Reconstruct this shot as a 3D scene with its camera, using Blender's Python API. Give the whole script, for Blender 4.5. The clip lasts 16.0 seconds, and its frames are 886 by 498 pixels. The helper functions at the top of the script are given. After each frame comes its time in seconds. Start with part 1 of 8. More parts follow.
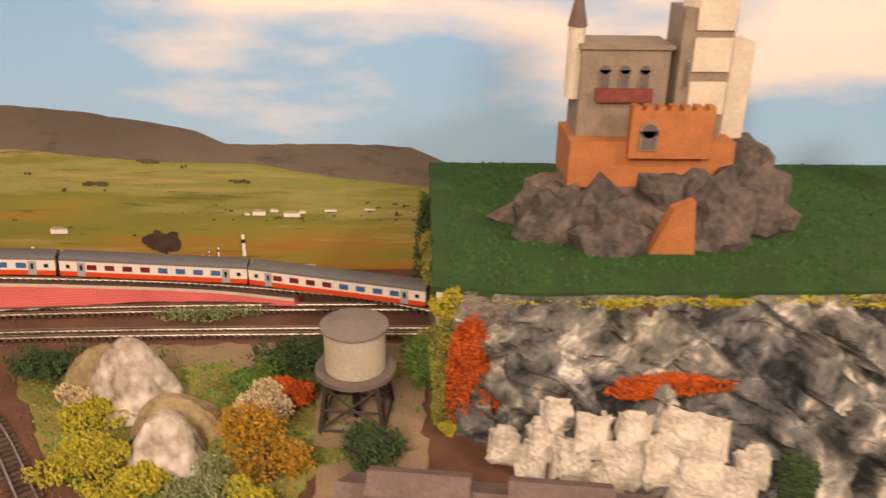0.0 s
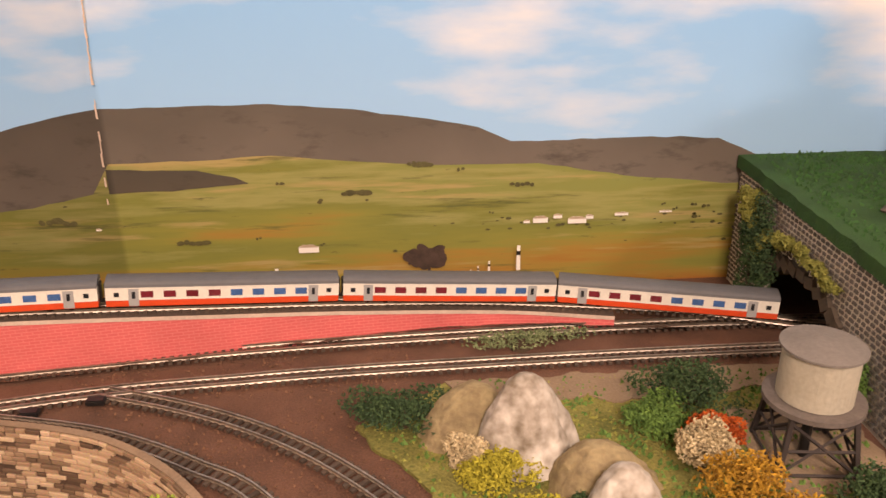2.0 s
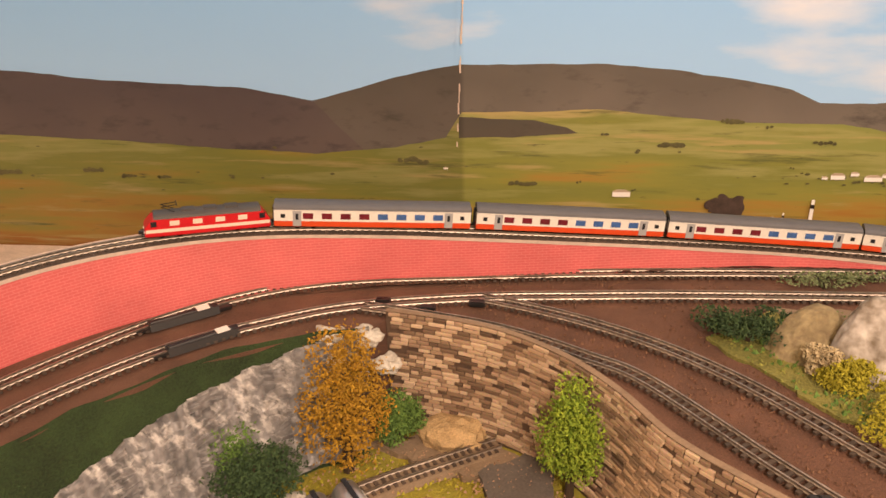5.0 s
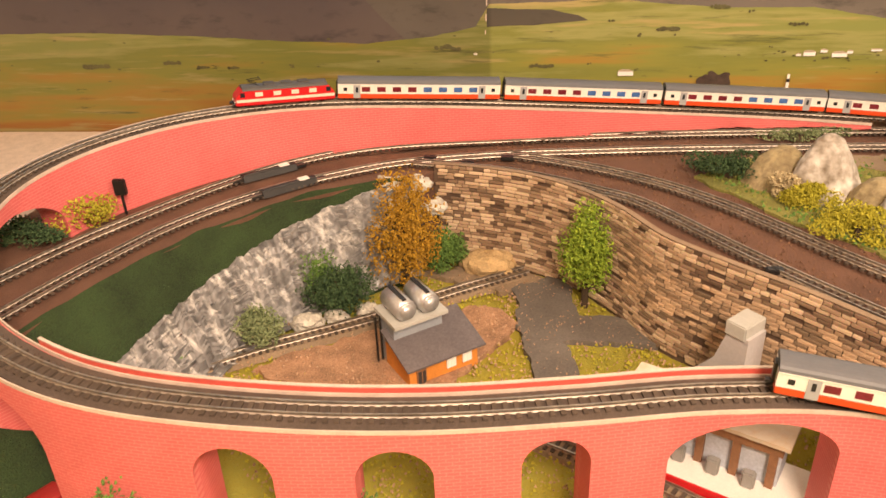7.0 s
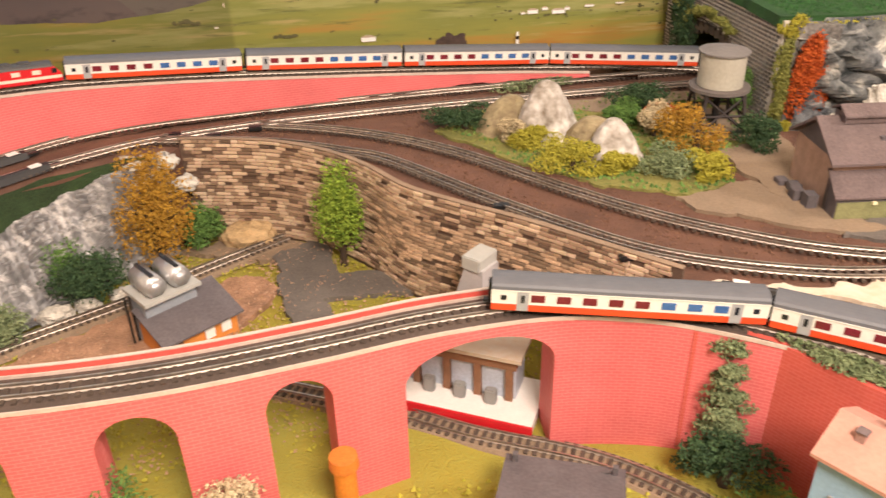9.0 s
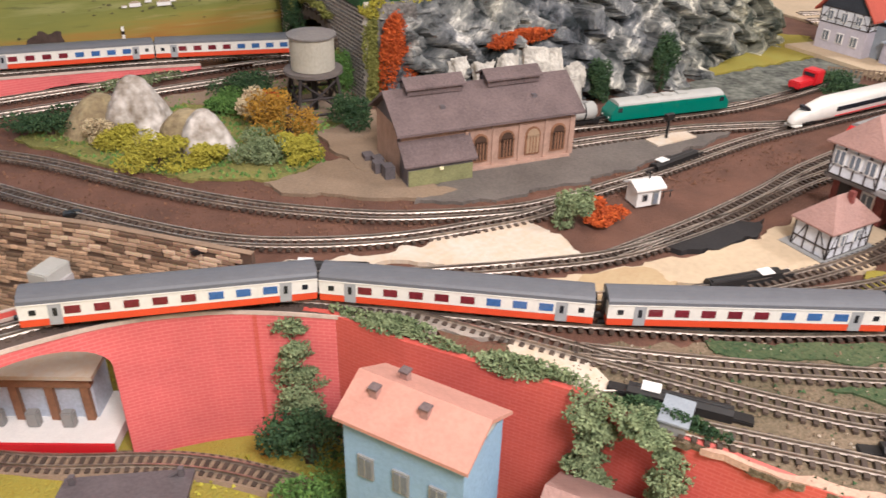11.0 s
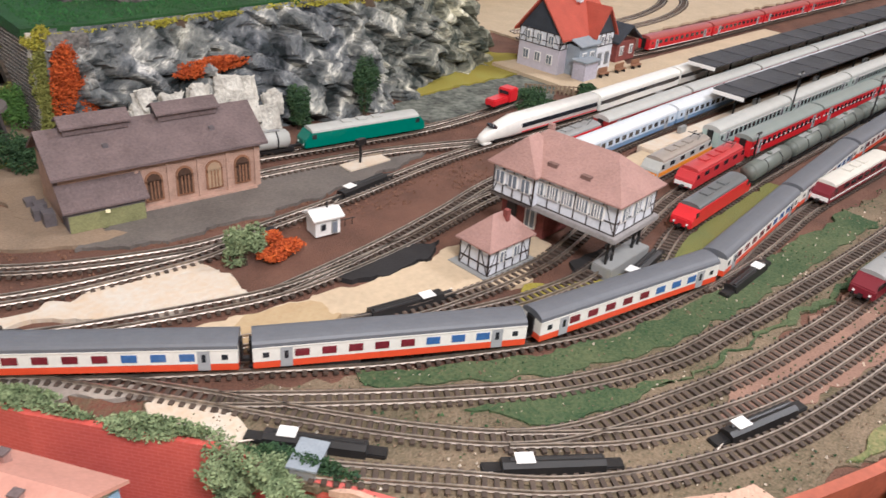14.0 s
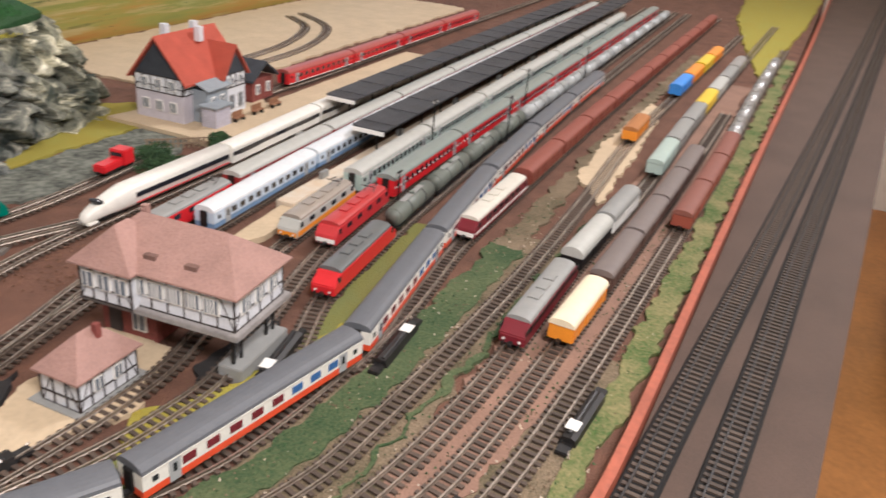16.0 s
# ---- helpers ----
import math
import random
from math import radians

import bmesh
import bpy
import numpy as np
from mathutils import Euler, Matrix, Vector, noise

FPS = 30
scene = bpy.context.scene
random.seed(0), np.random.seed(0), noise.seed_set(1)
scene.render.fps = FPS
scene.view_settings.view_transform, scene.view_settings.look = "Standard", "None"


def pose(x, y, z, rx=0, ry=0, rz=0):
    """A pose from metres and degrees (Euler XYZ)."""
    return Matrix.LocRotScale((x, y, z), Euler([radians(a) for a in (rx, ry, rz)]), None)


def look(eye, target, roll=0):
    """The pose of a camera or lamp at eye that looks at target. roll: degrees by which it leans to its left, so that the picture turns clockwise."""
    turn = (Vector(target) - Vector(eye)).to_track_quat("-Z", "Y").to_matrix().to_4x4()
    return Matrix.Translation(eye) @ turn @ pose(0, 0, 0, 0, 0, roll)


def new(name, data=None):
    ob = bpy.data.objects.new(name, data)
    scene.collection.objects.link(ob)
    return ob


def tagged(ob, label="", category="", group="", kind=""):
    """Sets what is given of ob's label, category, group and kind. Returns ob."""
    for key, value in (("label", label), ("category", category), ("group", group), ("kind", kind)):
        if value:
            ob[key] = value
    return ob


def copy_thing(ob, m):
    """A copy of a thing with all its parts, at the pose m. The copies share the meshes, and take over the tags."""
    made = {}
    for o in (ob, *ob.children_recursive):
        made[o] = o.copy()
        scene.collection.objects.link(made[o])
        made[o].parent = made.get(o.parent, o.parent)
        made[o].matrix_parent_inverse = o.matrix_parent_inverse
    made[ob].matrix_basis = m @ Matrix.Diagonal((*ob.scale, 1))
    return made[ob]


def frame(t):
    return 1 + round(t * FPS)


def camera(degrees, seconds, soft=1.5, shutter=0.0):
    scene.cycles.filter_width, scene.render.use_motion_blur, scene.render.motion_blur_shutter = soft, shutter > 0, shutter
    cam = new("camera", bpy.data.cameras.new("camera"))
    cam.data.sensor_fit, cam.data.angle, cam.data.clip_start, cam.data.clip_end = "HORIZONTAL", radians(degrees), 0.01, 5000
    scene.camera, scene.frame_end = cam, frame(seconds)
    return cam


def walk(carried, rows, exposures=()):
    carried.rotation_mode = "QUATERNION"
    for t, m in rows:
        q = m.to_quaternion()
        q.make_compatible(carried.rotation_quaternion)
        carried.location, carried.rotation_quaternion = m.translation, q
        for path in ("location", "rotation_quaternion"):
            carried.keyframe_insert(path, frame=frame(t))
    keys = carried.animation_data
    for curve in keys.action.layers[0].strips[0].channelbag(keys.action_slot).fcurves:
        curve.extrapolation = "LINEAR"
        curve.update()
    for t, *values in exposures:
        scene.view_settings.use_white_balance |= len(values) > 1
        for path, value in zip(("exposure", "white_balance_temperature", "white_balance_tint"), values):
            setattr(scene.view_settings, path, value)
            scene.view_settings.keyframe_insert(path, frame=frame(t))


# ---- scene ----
cam = camera(58.2, 16.0, soft=1.5, shutter=0.3)
PATH = [
    (0, (-0.063, 0.102, 0.323), (-0.012, 1.933, -0.481), 0.8),
    (0.5, (-0.16, 0.177, 0.294), (-0.071, 2.011, -0.5), 0.8),
    (1, (-0.283, 0.199, 0.28), (-0.083, 2.042, -0.47), 1.7),
    (1.5, (-0.313, 0.199, 0.28), (-0.171, 2.044, -0.479), 0.2),
    (2, (-0.331, 0.2, 0.284), (-0.212, 2.038, -0.494), -0.6),
    (2.5, (-0.354, 0.198, 0.286), (-0.267, 2.036, -0.498), -1.1),
    (3, (-0.379, 0.188, 0.288), (-0.343, 2.023, -0.507), -1.5),
    (3.5, (-0.409, 0.173, 0.284), (-0.425, 2.009, -0.508), -1.6),
    (4, (-0.444, 0.154, 0.285), (-0.501, 1.985, -0.517), -1.2),
    (4.5, (-0.475, 0.128, 0.294), (-0.582, 1.946, -0.534), -0.8),
    (5, (-0.493, 0.099, 0.292), (-0.679, 1.913, -0.529), -1.2),
    (7.3, (-0.516, -0.075, 0.287), (-0.701, 1.661, -0.689), -2.6),
    (7.5, (-0.519, -0.081, 0.287), (-0.646, 1.655, -0.699), -2.2),
    (8, (-0.515, -0.079, 0.284), (-0.511, 1.652, -0.716), -1.8),
    (8.5, (-0.497, -0.081, 0.277), (-0.358, 1.649, -0.717), -1.5),
    (9, (-0.465, -0.085, 0.276), (-0.187, 1.622, -0.728), -1.3),
    (9.5, (-0.43, -0.089, 0.276), (0.005, 1.577, -0.742), -1.0),
    (10, (-0.397, -0.099, 0.269), (0.191, 1.523, -0.743), -0.6),
    (10.2, (-0.385, -0.104, 0.269), (0.262, 1.493, -0.747), -0.5),
    (12.3, (-0.331, -0.135, 0.269), (0.765, 1.218, -0.715), 4.1),
    (12.5, (-0.325, -0.138, 0.271), (0.788, 1.201, -0.712), 4.0),
    (13, (-0.312, -0.145, 0.277), (0.852, 1.151, -0.707), 4.4),
    (13.5, (-0.295, -0.151, 0.281), (0.918, 1.1, -0.699), 4.7),
    (14, (-0.271, -0.16, 0.281), (0.982, 1.06, -0.688), 4.3),
    (14.5, (-0.235, -0.168, 0.283), (1.063, 1.005, -0.685), 3.8),
    (15, (-0.189, -0.179, 0.287), (1.17, 0.939, -0.665), 2.9),
    (15.5, (-0.16, -0.171, 0.299), (1.332, 0.789, -0.625), 3.3),
    (16, (-0.16, -0.151, 0.285), (1.514, 0.505, -0.59), 5.5),
]
EXPOSURES = [(0.0, 0.08, 8500, 26), (1.0, 0.24, 7900, 29), (5.0, 0.20, 8600, 27), (7.5, 0.58, 8700, 20), (8.5, 0.58, 7500, 18), (10.0, 0.38, 6200, 17), (12.5, 0.15, 5450, 12), (14.5, 0.1, 5500, 12), (16.0, 0.05, 5750, 12)]

walk(cam, [(r[0], look(*r[1:])) for r in PATH], EXPOSURES)

# ---- light: unseen warm lamp hung in front of the layout, pale room round it ----
world = bpy.data.worlds.new("room_air")
world.use_nodes = True
world.node_tree.nodes["Background"].inputs[0].default_value = (1.0, 0.93, 0.85, 1)
world.node_tree.nodes["Background"].inputs[1].default_value = 0.07
scene.world = world


def area_lamp(name, eye, target, sx, sy, watts, colour):
    d = bpy.data.lights.new(name, "AREA")
    d.shape, d.size, d.size_y, d.energy, d.color = "RECTANGLE", sx, sy, watts, colour
    ob = new(name, d)
    ob.matrix_world = look(eye, target)
    return ob


def globe_lamp(name, at, radius, watts, colour):
    d = bpy.data.lights.new(name, "POINT")
    d.shadow_soft_size, d.energy, d.color = radius, watts, colour
    ob = new(name, d)
    ob.location = at
    return ob


globe_lamp("ceiling_lamp_light", (-0.28, -0.46, 0.80), 0.15, 52, (1.0, 0.90, 0.79))
# added area light that brightens the yard's right end; no fixture stands there
area_lamp("ceiling_lamp_light", (1.45, -0.55, 1.40), (1.25, 0.2, 0), 0.5, 0.25, 27, (1.0, 0.91, 0.81))


# ---- materials ----
def mat(name, colour, rough=0.7, metal=0.0, vary=0.18, scale=60.0, bump=0.15, fine=8.0, tint=None, spread=0.0, alpha=1.0):
    """A surface with coarse and fine variation of its colour and a fine relief. tint: a second colour in patches. spread: variation from object to object."""
    m = bpy.data.materials.new(name)
    m.use_nodes = True
    nt = m.node_tree
    b = nt.nodes["Principled BSDF"]
    b.inputs["Roughness"].default_value, b.inputs["Metallic"].default_value = rough, metal
    tc = nt.nodes.new("ShaderNodeTexCoord")
    n1, n2 = nt.nodes.new("ShaderNodeTexNoise"), nt.nodes.new("ShaderNodeTexNoise")
    n1.inputs["Scale"].default_value, n2.inputs["Scale"].default_value = scale, scale * fine
    n1.inputs["Detail"].default_value, n2.inputs["Detail"].default_value = 4, 3
    for n in (n1, n2):
        nt.links.new(tc.outputs["Object"], n.inputs["Vector"])
    r = nt.nodes.new("ShaderNodeValToRGB")
    c = Vector(colour)
    lo, hi = c * (1 - vary), c * (1 + vary)
    r.color_ramp.elements[0].color, r.color_ramp.elements[1].color = (*lo, 1), (*(tint or hi), 1)
    r.color_ramp.elements[0].position, r.color_ramp.elements[1].position = 0.35, 0.65
    mixf = nt.nodes.new("ShaderNodeMath")
    mixf.operation = "MULTIPLY_ADD"
    nt.links.new(n2.outputs["Fac"], mixf.inputs[0])
    mixf.inputs[1].default_value = 0.45
    add = nt.nodes.new("ShaderNodeMath")
    add.operation = "MULTIPLY"
    nt.links.new(n1.outputs["Fac"], add.inputs[0])
    add.inputs[1].default_value = 0.55
    nt.links.new(add.outputs[0], mixf.inputs[2])
    nt.links.new(mixf.outputs[0], r.inputs["Fac"])
    out = r.outputs["Color"]
    if spread:
        oi, hsv, mr = nt.nodes.new("ShaderNodeObjectInfo"), nt.nodes.new("ShaderNodeHueSaturation"), nt.nodes.new("ShaderNodeMapRange")
        mr.inputs["To Min"].default_value, mr.inputs["To Max"].default_value = 1 - spread, 1 + spread
        nt.links.new(oi.outputs["Random"], mr.inputs["Value"])
        nt.links.new(mr.outputs[0], hsv.inputs["Value"])
        nt.links.new(out, hsv.inputs["Color"])
        out = hsv.outputs["Color"]
    nt.links.new(out, b.inputs["Base Color"])
    if bump:
        bp = nt.nodes.new("ShaderNodeBump")
        bp.inputs["Strength"].default_value, bp.inputs["Distance"].default_value = bump, 0.002
        nt.links.new(n2.outputs["Fac"], bp.inputs["Height"])
        nt.links.new(bp.outputs[0], b.inputs["Normal"])
    return m


def brick_mat(name, a, b_, joint, w, h, rough=0.6, bump=0.6):
    """Small embossed bricks on card, in courses along the wall (its uv runs in metres)."""
    m = bpy.data.materials.new(name)
    m.use_nodes = True
    nt = m.node_tree
    b = nt.nodes["Principled BSDF"]
    b.inputs["Roughness"].default_value = rough
    uv = nt.nodes.new("ShaderNodeUVMap")
    t = nt.nodes.new("ShaderNodeTexBrick")
    t.inputs["Scale"].default_value = 1.0
    t.inputs["Brick Width"].default_value, t.inputs["Row Height"].default_value = w, h
    t.inputs["Mortar Size"].default_value = h * 0.13
    for k, c in (("Color1", a), ("Color2", b_), ("Mortar", joint)):
        t.inputs[k].default_value = (*c, 1)
    nt.links.new(uv.outputs[0], t.inputs["Vector"])
    n = nt.nodes.new("ShaderNodeTexNoise")
    n.inputs["Scale"].default_value, n.inputs["Detail"].default_value = 25, 5
    tc = nt.nodes.new("ShaderNodeTexCoord")
    nt.links.new(tc.outputs["Object"], n.inputs["Vector"])
    mr = nt.nodes.new("ShaderNodeMapRange")
    mr.inputs["To Min"].default_value, mr.inputs["To Max"].default_value = 0.75, 1.25
    nt.links.new(n.outputs["Fac"], mr.inputs["Value"])
    hsv = nt.nodes.new("ShaderNodeHueSaturation")
    nt.links.new(mr.outputs[0], hsv.inputs["Value"])
    nt.links.new(t.outputs["Color"], hsv.inputs["Color"])
    nt.links.new(hsv.outputs[0], b.inputs["Base Color"])
    bp = nt.nodes.new("ShaderNodeBump")
    bp.inputs["Strength"].default_value, bp.inputs["Distance"].default_value, bp.invert = bump, 0.0006, True
    nt.links.new(t.outputs["Fac"], bp.inputs["Height"])
    nt.links.new(bp.outputs[0], b.inputs["Normal"])
    return m


M_BALLAST = mat("brown_ballast", (0.135, 0.064, 0.041), 0.95, vary=0.35, scale=30, fine=30, bump=0.7)
M_LOWGRASS = mat("yellow_grass_mat", (0.42, 0.33, 0.04), 0.95, vary=0.25, scale=25, fine=25, bump=0.8, tint=(0.30, 0.28, 0.05))
M_GREEN = mat("dark_green_grass_mat", (0.028, 0.085, 0.026), 0.95, vary=0.4, scale=16, fine=30, bump=0.8, tint=(0.105, 0.125, 0.055))
M_OLIVE = mat("olive_ground", (0.115, 0.10, 0.048), 0.95, vary=0.4, scale=20, fine=30, bump=0.8, tint=(0.24, 0.175, 0.115))
M_HILLGRASS = mat("hill_grass_mat", (0.018, 0.075, 0.016), 0.95, vary=0.3, scale=40, fine=20, bump=0.9)
M_PLASTER = mat("bare_plaster", (0.66, 0.60, 0.51), 0.85, vary=0.12, scale=40, fine=6, bump=0.4, tint=(0.56, 0.43, 0.30))
M_BEIGE = mat("beige_board", (0.50, 0.39, 0.26), 0.8, vary=0.10, scale=30, bump=0.2)
M_ROAD = mat("grey_road", (0.13, 0.112, 0.098), 0.85, vary=0.25, scale=25, fine=20, bump=0.3)
M_DARKROAD = mat("dark_brown_bed", (0.085, 0.060, 0.048), 0.9, vary=0.3, scale=40, fine=20, bump=0.4)
M_UNDERLAY = mat("black_underlay", (0.016, 0.014, 0.014), 0.9, vary=0.3, scale=60)
M_PINK = mat("pinkish_track_bed", (0.24, 0.14, 0.10), 0.9, vary=0.2, scale=25, fine=25, bump=0.4)
M_SAND = mat("sandy_path", (0.25, 0.18, 0.12), 0.9, vary=0.2, scale=25, fine=25, bump=0.4)
M_RED = brick_mat("red_brick_card", (0.66, 0.125, 0.125), (0.69, 0.14, 0.137), (0.73, 0.205, 0.195), 0.0070, 0.0024, bump=0.45)
M_REDWALL = brick_mat("orange_red_brick_card", (0.54, 0.088, 0.066), (0.57, 0.10, 0.075), (0.60, 0.135, 0.11), 0.0070, 0.0024, bump=0.3)
M_REDPLAIN = mat("red_painted_card", (0.60, 0.09, 0.07), 0.6, vary=0.1, scale=30, bump=0.15)
M_CARD = mat("white_card_edge", (0.56, 0.45, 0.38), 0.8, vary=0.15, scale=80)
M_STONE = mat("tan_stone", (0.41, 0.275, 0.175), 0.9, vary=0.35, scale=120, fine=6, bump=0.5, spread=0.6)
M_JOINT = mat("dark_joint", (0.10, 0.062, 0.042), 0.95, vary=0.2, scale=80)
M_GREYSTONE = mat("dark_grey_stone", (0.085, 0.074, 0.066), 0.9, vary=0.3, scale=120, spread=0.3)
M_GREYJOINT = mat("light_grey_joint", (0.62, 0.57, 0.50), 0.9, vary=0.15, scale=80)
M_RAIL = mat("nickel_silver_rail", (0.48, 0.42, 0.36), 0.52, 1.0, vary=0.3, scale=40, bump=0.05)
M_DARKRAIL = mat("blackened_rail", (0.035, 0.031, 0.030), 0.5, 0.3, vary=0.3, scale=40, bump=0.05)
M_SLEEPER = mat("dark_brown_plastic_sleeper", (0.074, 0.052, 0.039), 0.7, vary=0.2, scale=200, spread=0.25)
M_BLACK = mat("black_plastic", (0.012, 0.011, 0.011), 0.45, vary=0.2, scale=100, bump=0.05)
M_WHITE = mat("white_paint", (0.78, 0.76, 0.72), 0.6, vary=0.06, scale=100, bump=0.05)
M_ROCKGREY = mat("grey_plaster_rock", (0.11, 0.105, 0.10), 0.9, vary=0.5, scale=28, fine=9, bump=0.8, tint=(0.33, 0.31, 0.28))
M_ROCKWHITE = mat("white_chalk_rock", (0.42, 0.39, 0.34), 0.9, vary=0.2, scale=70, fine=5, bump=1.0, tint=(0.68, 0.65, 0.57))


# ---- building helpers ----
def thing(name, label="", category="", group="", kind="", m=None):
    ob = tagged(new(name), label, category, group, kind)
    ob.empty_display_size = 0.01
    if m:
        ob.matrix_world = m
    return ob


def part(name, bm, material, parent=None, label="", smooth=False):
    me = bpy.data.meshes.new(name)
    if smooth:
        for f in bm.faces:
            f.smooth = True
    bm.to_mesh(me)
    bm.free()
    me.materials.append(material)
    ob = new(name, me)
    ob.parent = parent
    if label:
        ob["label"] = label
    return ob


def share(name, me, parent, m):
    """One more object on a mesh that exists already."""
    ob = new(name, me)
    ob.parent = parent
    ob.matrix_local = m
    return ob


def box(bm, x, y, z, sx, sy, sz, m=None, bevel=0.0):
    """A box on its base centre (x, y, z)."""
    r = bmesh.ops.create_cube(bm, size=1)
    mm = Matrix.Translation((x, y, z + sz / 2)) @ Matrix.Diagonal((sx, sy, sz, 1))
    bmesh.ops.transform(bm, matrix=(m @ mm) if m else mm, verts=r["verts"])
    if bevel:
        es = list({e for v in r["verts"] for e in v.link_edges})
        bmesh.ops.bevel(bm, geom=es, offset=bevel, segments=2, affect="EDGES")
    return bm


def cyl(bm, a, b, r1, r2=None, n=12):
    """A round bar from a to b."""
    a, b = Vector(a), Vector(b)
    q = (b - a).to_track_quat("Z", "Y").to_matrix().to_4x4()
    bmesh.ops.create_cone(bm, cap_ends=True, segments=n, radius1=r1, radius2=r1 if r2 is None else r2, depth=(b - a).length, matrix=Matrix.Translation((a + b) / 2) @ q)
    return bm


def prism(bm, outline, axis, lo, hi):
    """An outline of two coordinates drawn out along the third axis from lo to hi."""
    def p(u, v, w):
        return {"x": (w, u, v), "y": (u, w, v), "z": (u, v, w)}[axis]
    a = [bm.verts.new(p(u, v, lo)) for u, v in outline]
    b = [bm.verts.new(p(u, v, hi)) for u, v in outline]
    n = len(outline)
    fs = [bm.faces.new(a), bm.faces.new(b[::-1])]
    for i in range(n):
        fs.append(bm.faces.new((a[i], b[i], b[(i + 1) % n], a[(i + 1) % n])))
    bmesh.ops.recalc_face_normals(bm, faces=fs)
    return bm


def B():
    return bmesh.new()


def glide(points, step):
    """A smooth line through points, in even steps (Catmull-Rom)."""
    P = [Vector((*p, 0.0)) if len(p) == 2 else Vector(p) for p in points]
    P = [2 * P[0] - P[1], *P, 2 * P[-1] - P[-2]]
    fine = []
    for i in range(1, len(P) - 2):
        for k in range(24):
            t = k / 24
            a, b, c, d = P[i - 1], P[i], P[i + 1], P[i + 2]
            fine.append(0.5 * (2 * b + (c - a) * t + (2 * a - 5 * b + 4 * c - d) * t * t + (3 * b - a - 3 * c + d) * t ** 3))
    fine.append(P[-2])
    run = [0.0]
    for a, b in zip(fine, fine[1:]):
        run.append(run[-1] + (b - a).length)
    n = max(2, round(run[-1] / step))
    out, j = [], 0
    for k in range(n + 1):
        s = run[-1] * k / n
        while j < len(run) - 2 and run[j + 1] < s:
            j += 1
        f = (s - run[j]) / max(run[j + 1] - run[j], 1e-9)
        out.append(fine[j].lerp(fine[j + 1], min(max(f, 0), 1)))
    return out


def across(line, i):
    """The level normal of a line at its point i, to the left of its run."""
    d = line[min(i + 1, len(line) - 1)] - line[max(i - 1, 0)]
    return Vector((-d.y, d.x, 0)).normalized()


def sweep(bm, line, profile):
    """A closed profile of (aside, up) drawn along a line."""
    rings = []
    for i, p in enumerate(line):
        n = across(line, i)
        rings.append([bm.verts.new(p + n * u + Vector((0, 0, v))) for u, v in profile])
    m, fs = len(profile), []
    for a, b in zip(rings, rings[1:]):
        for k in range(m):
            fs.append(bm.faces.new((a[k], a[(k + 1) % m], b[(k + 1) % m], b[k])))
    fs += [bm.faces.new(rings[0]), bm.faces.new(rings[-1][::-1])]
    bmesh.ops.recalc_face_normals(bm, faces=fs)
    return bm


def patch(name, outline, z, material, thick=0.004, ragged=0.007, label="", category="ground", step=0.005):
    """A level patch of ground with an uneven rim."""
    P = [Vector((*p, 0)) for p in outline]
    rim = []
    for a, b in zip(P, P[1:] + P[:1]):
        n = max(1, round((b - a).length / step))
        for k in range(n):
            p = a.lerp(b, k / n)
            v = noise.noise_vector(p * 60) * ragged + noise.noise_vector(p * 210) * ragged * 0.4
            rim.append((p.x + v.x, p.y + v.y))
    bm = B()
    top = [bm.verts.new((x, y, z)) for x, y in rim]
    low = [bm.verts.new((x, y, z - thick)) for x, y in rim]
    bm.faces.new(top)
    for i in range(len(rim)):
        j = (i + 1) % len(rim)
        bm.faces.new((top[i], low[i], low[j], top[j]))
    bmesh.ops.recalc_face_normals(bm, faces=bm.faces[:])
    bmesh.ops.triangulate(bm, faces=[f for f in bm.faces if len(f.verts) > 4])
    return tagged(part(name, bm, material), label, category, kind="structure")


def uv_wall(bm, rows):
    """Lays uv in metres on a wall made of (run, height) pairs per vertex."""
    lay = bm.loops.layers.uv.new("UVMap")
    for f in bm.faces:
        for l in f.loops:
            l[lay].uv = rows.get(l.vert, (0, 0))


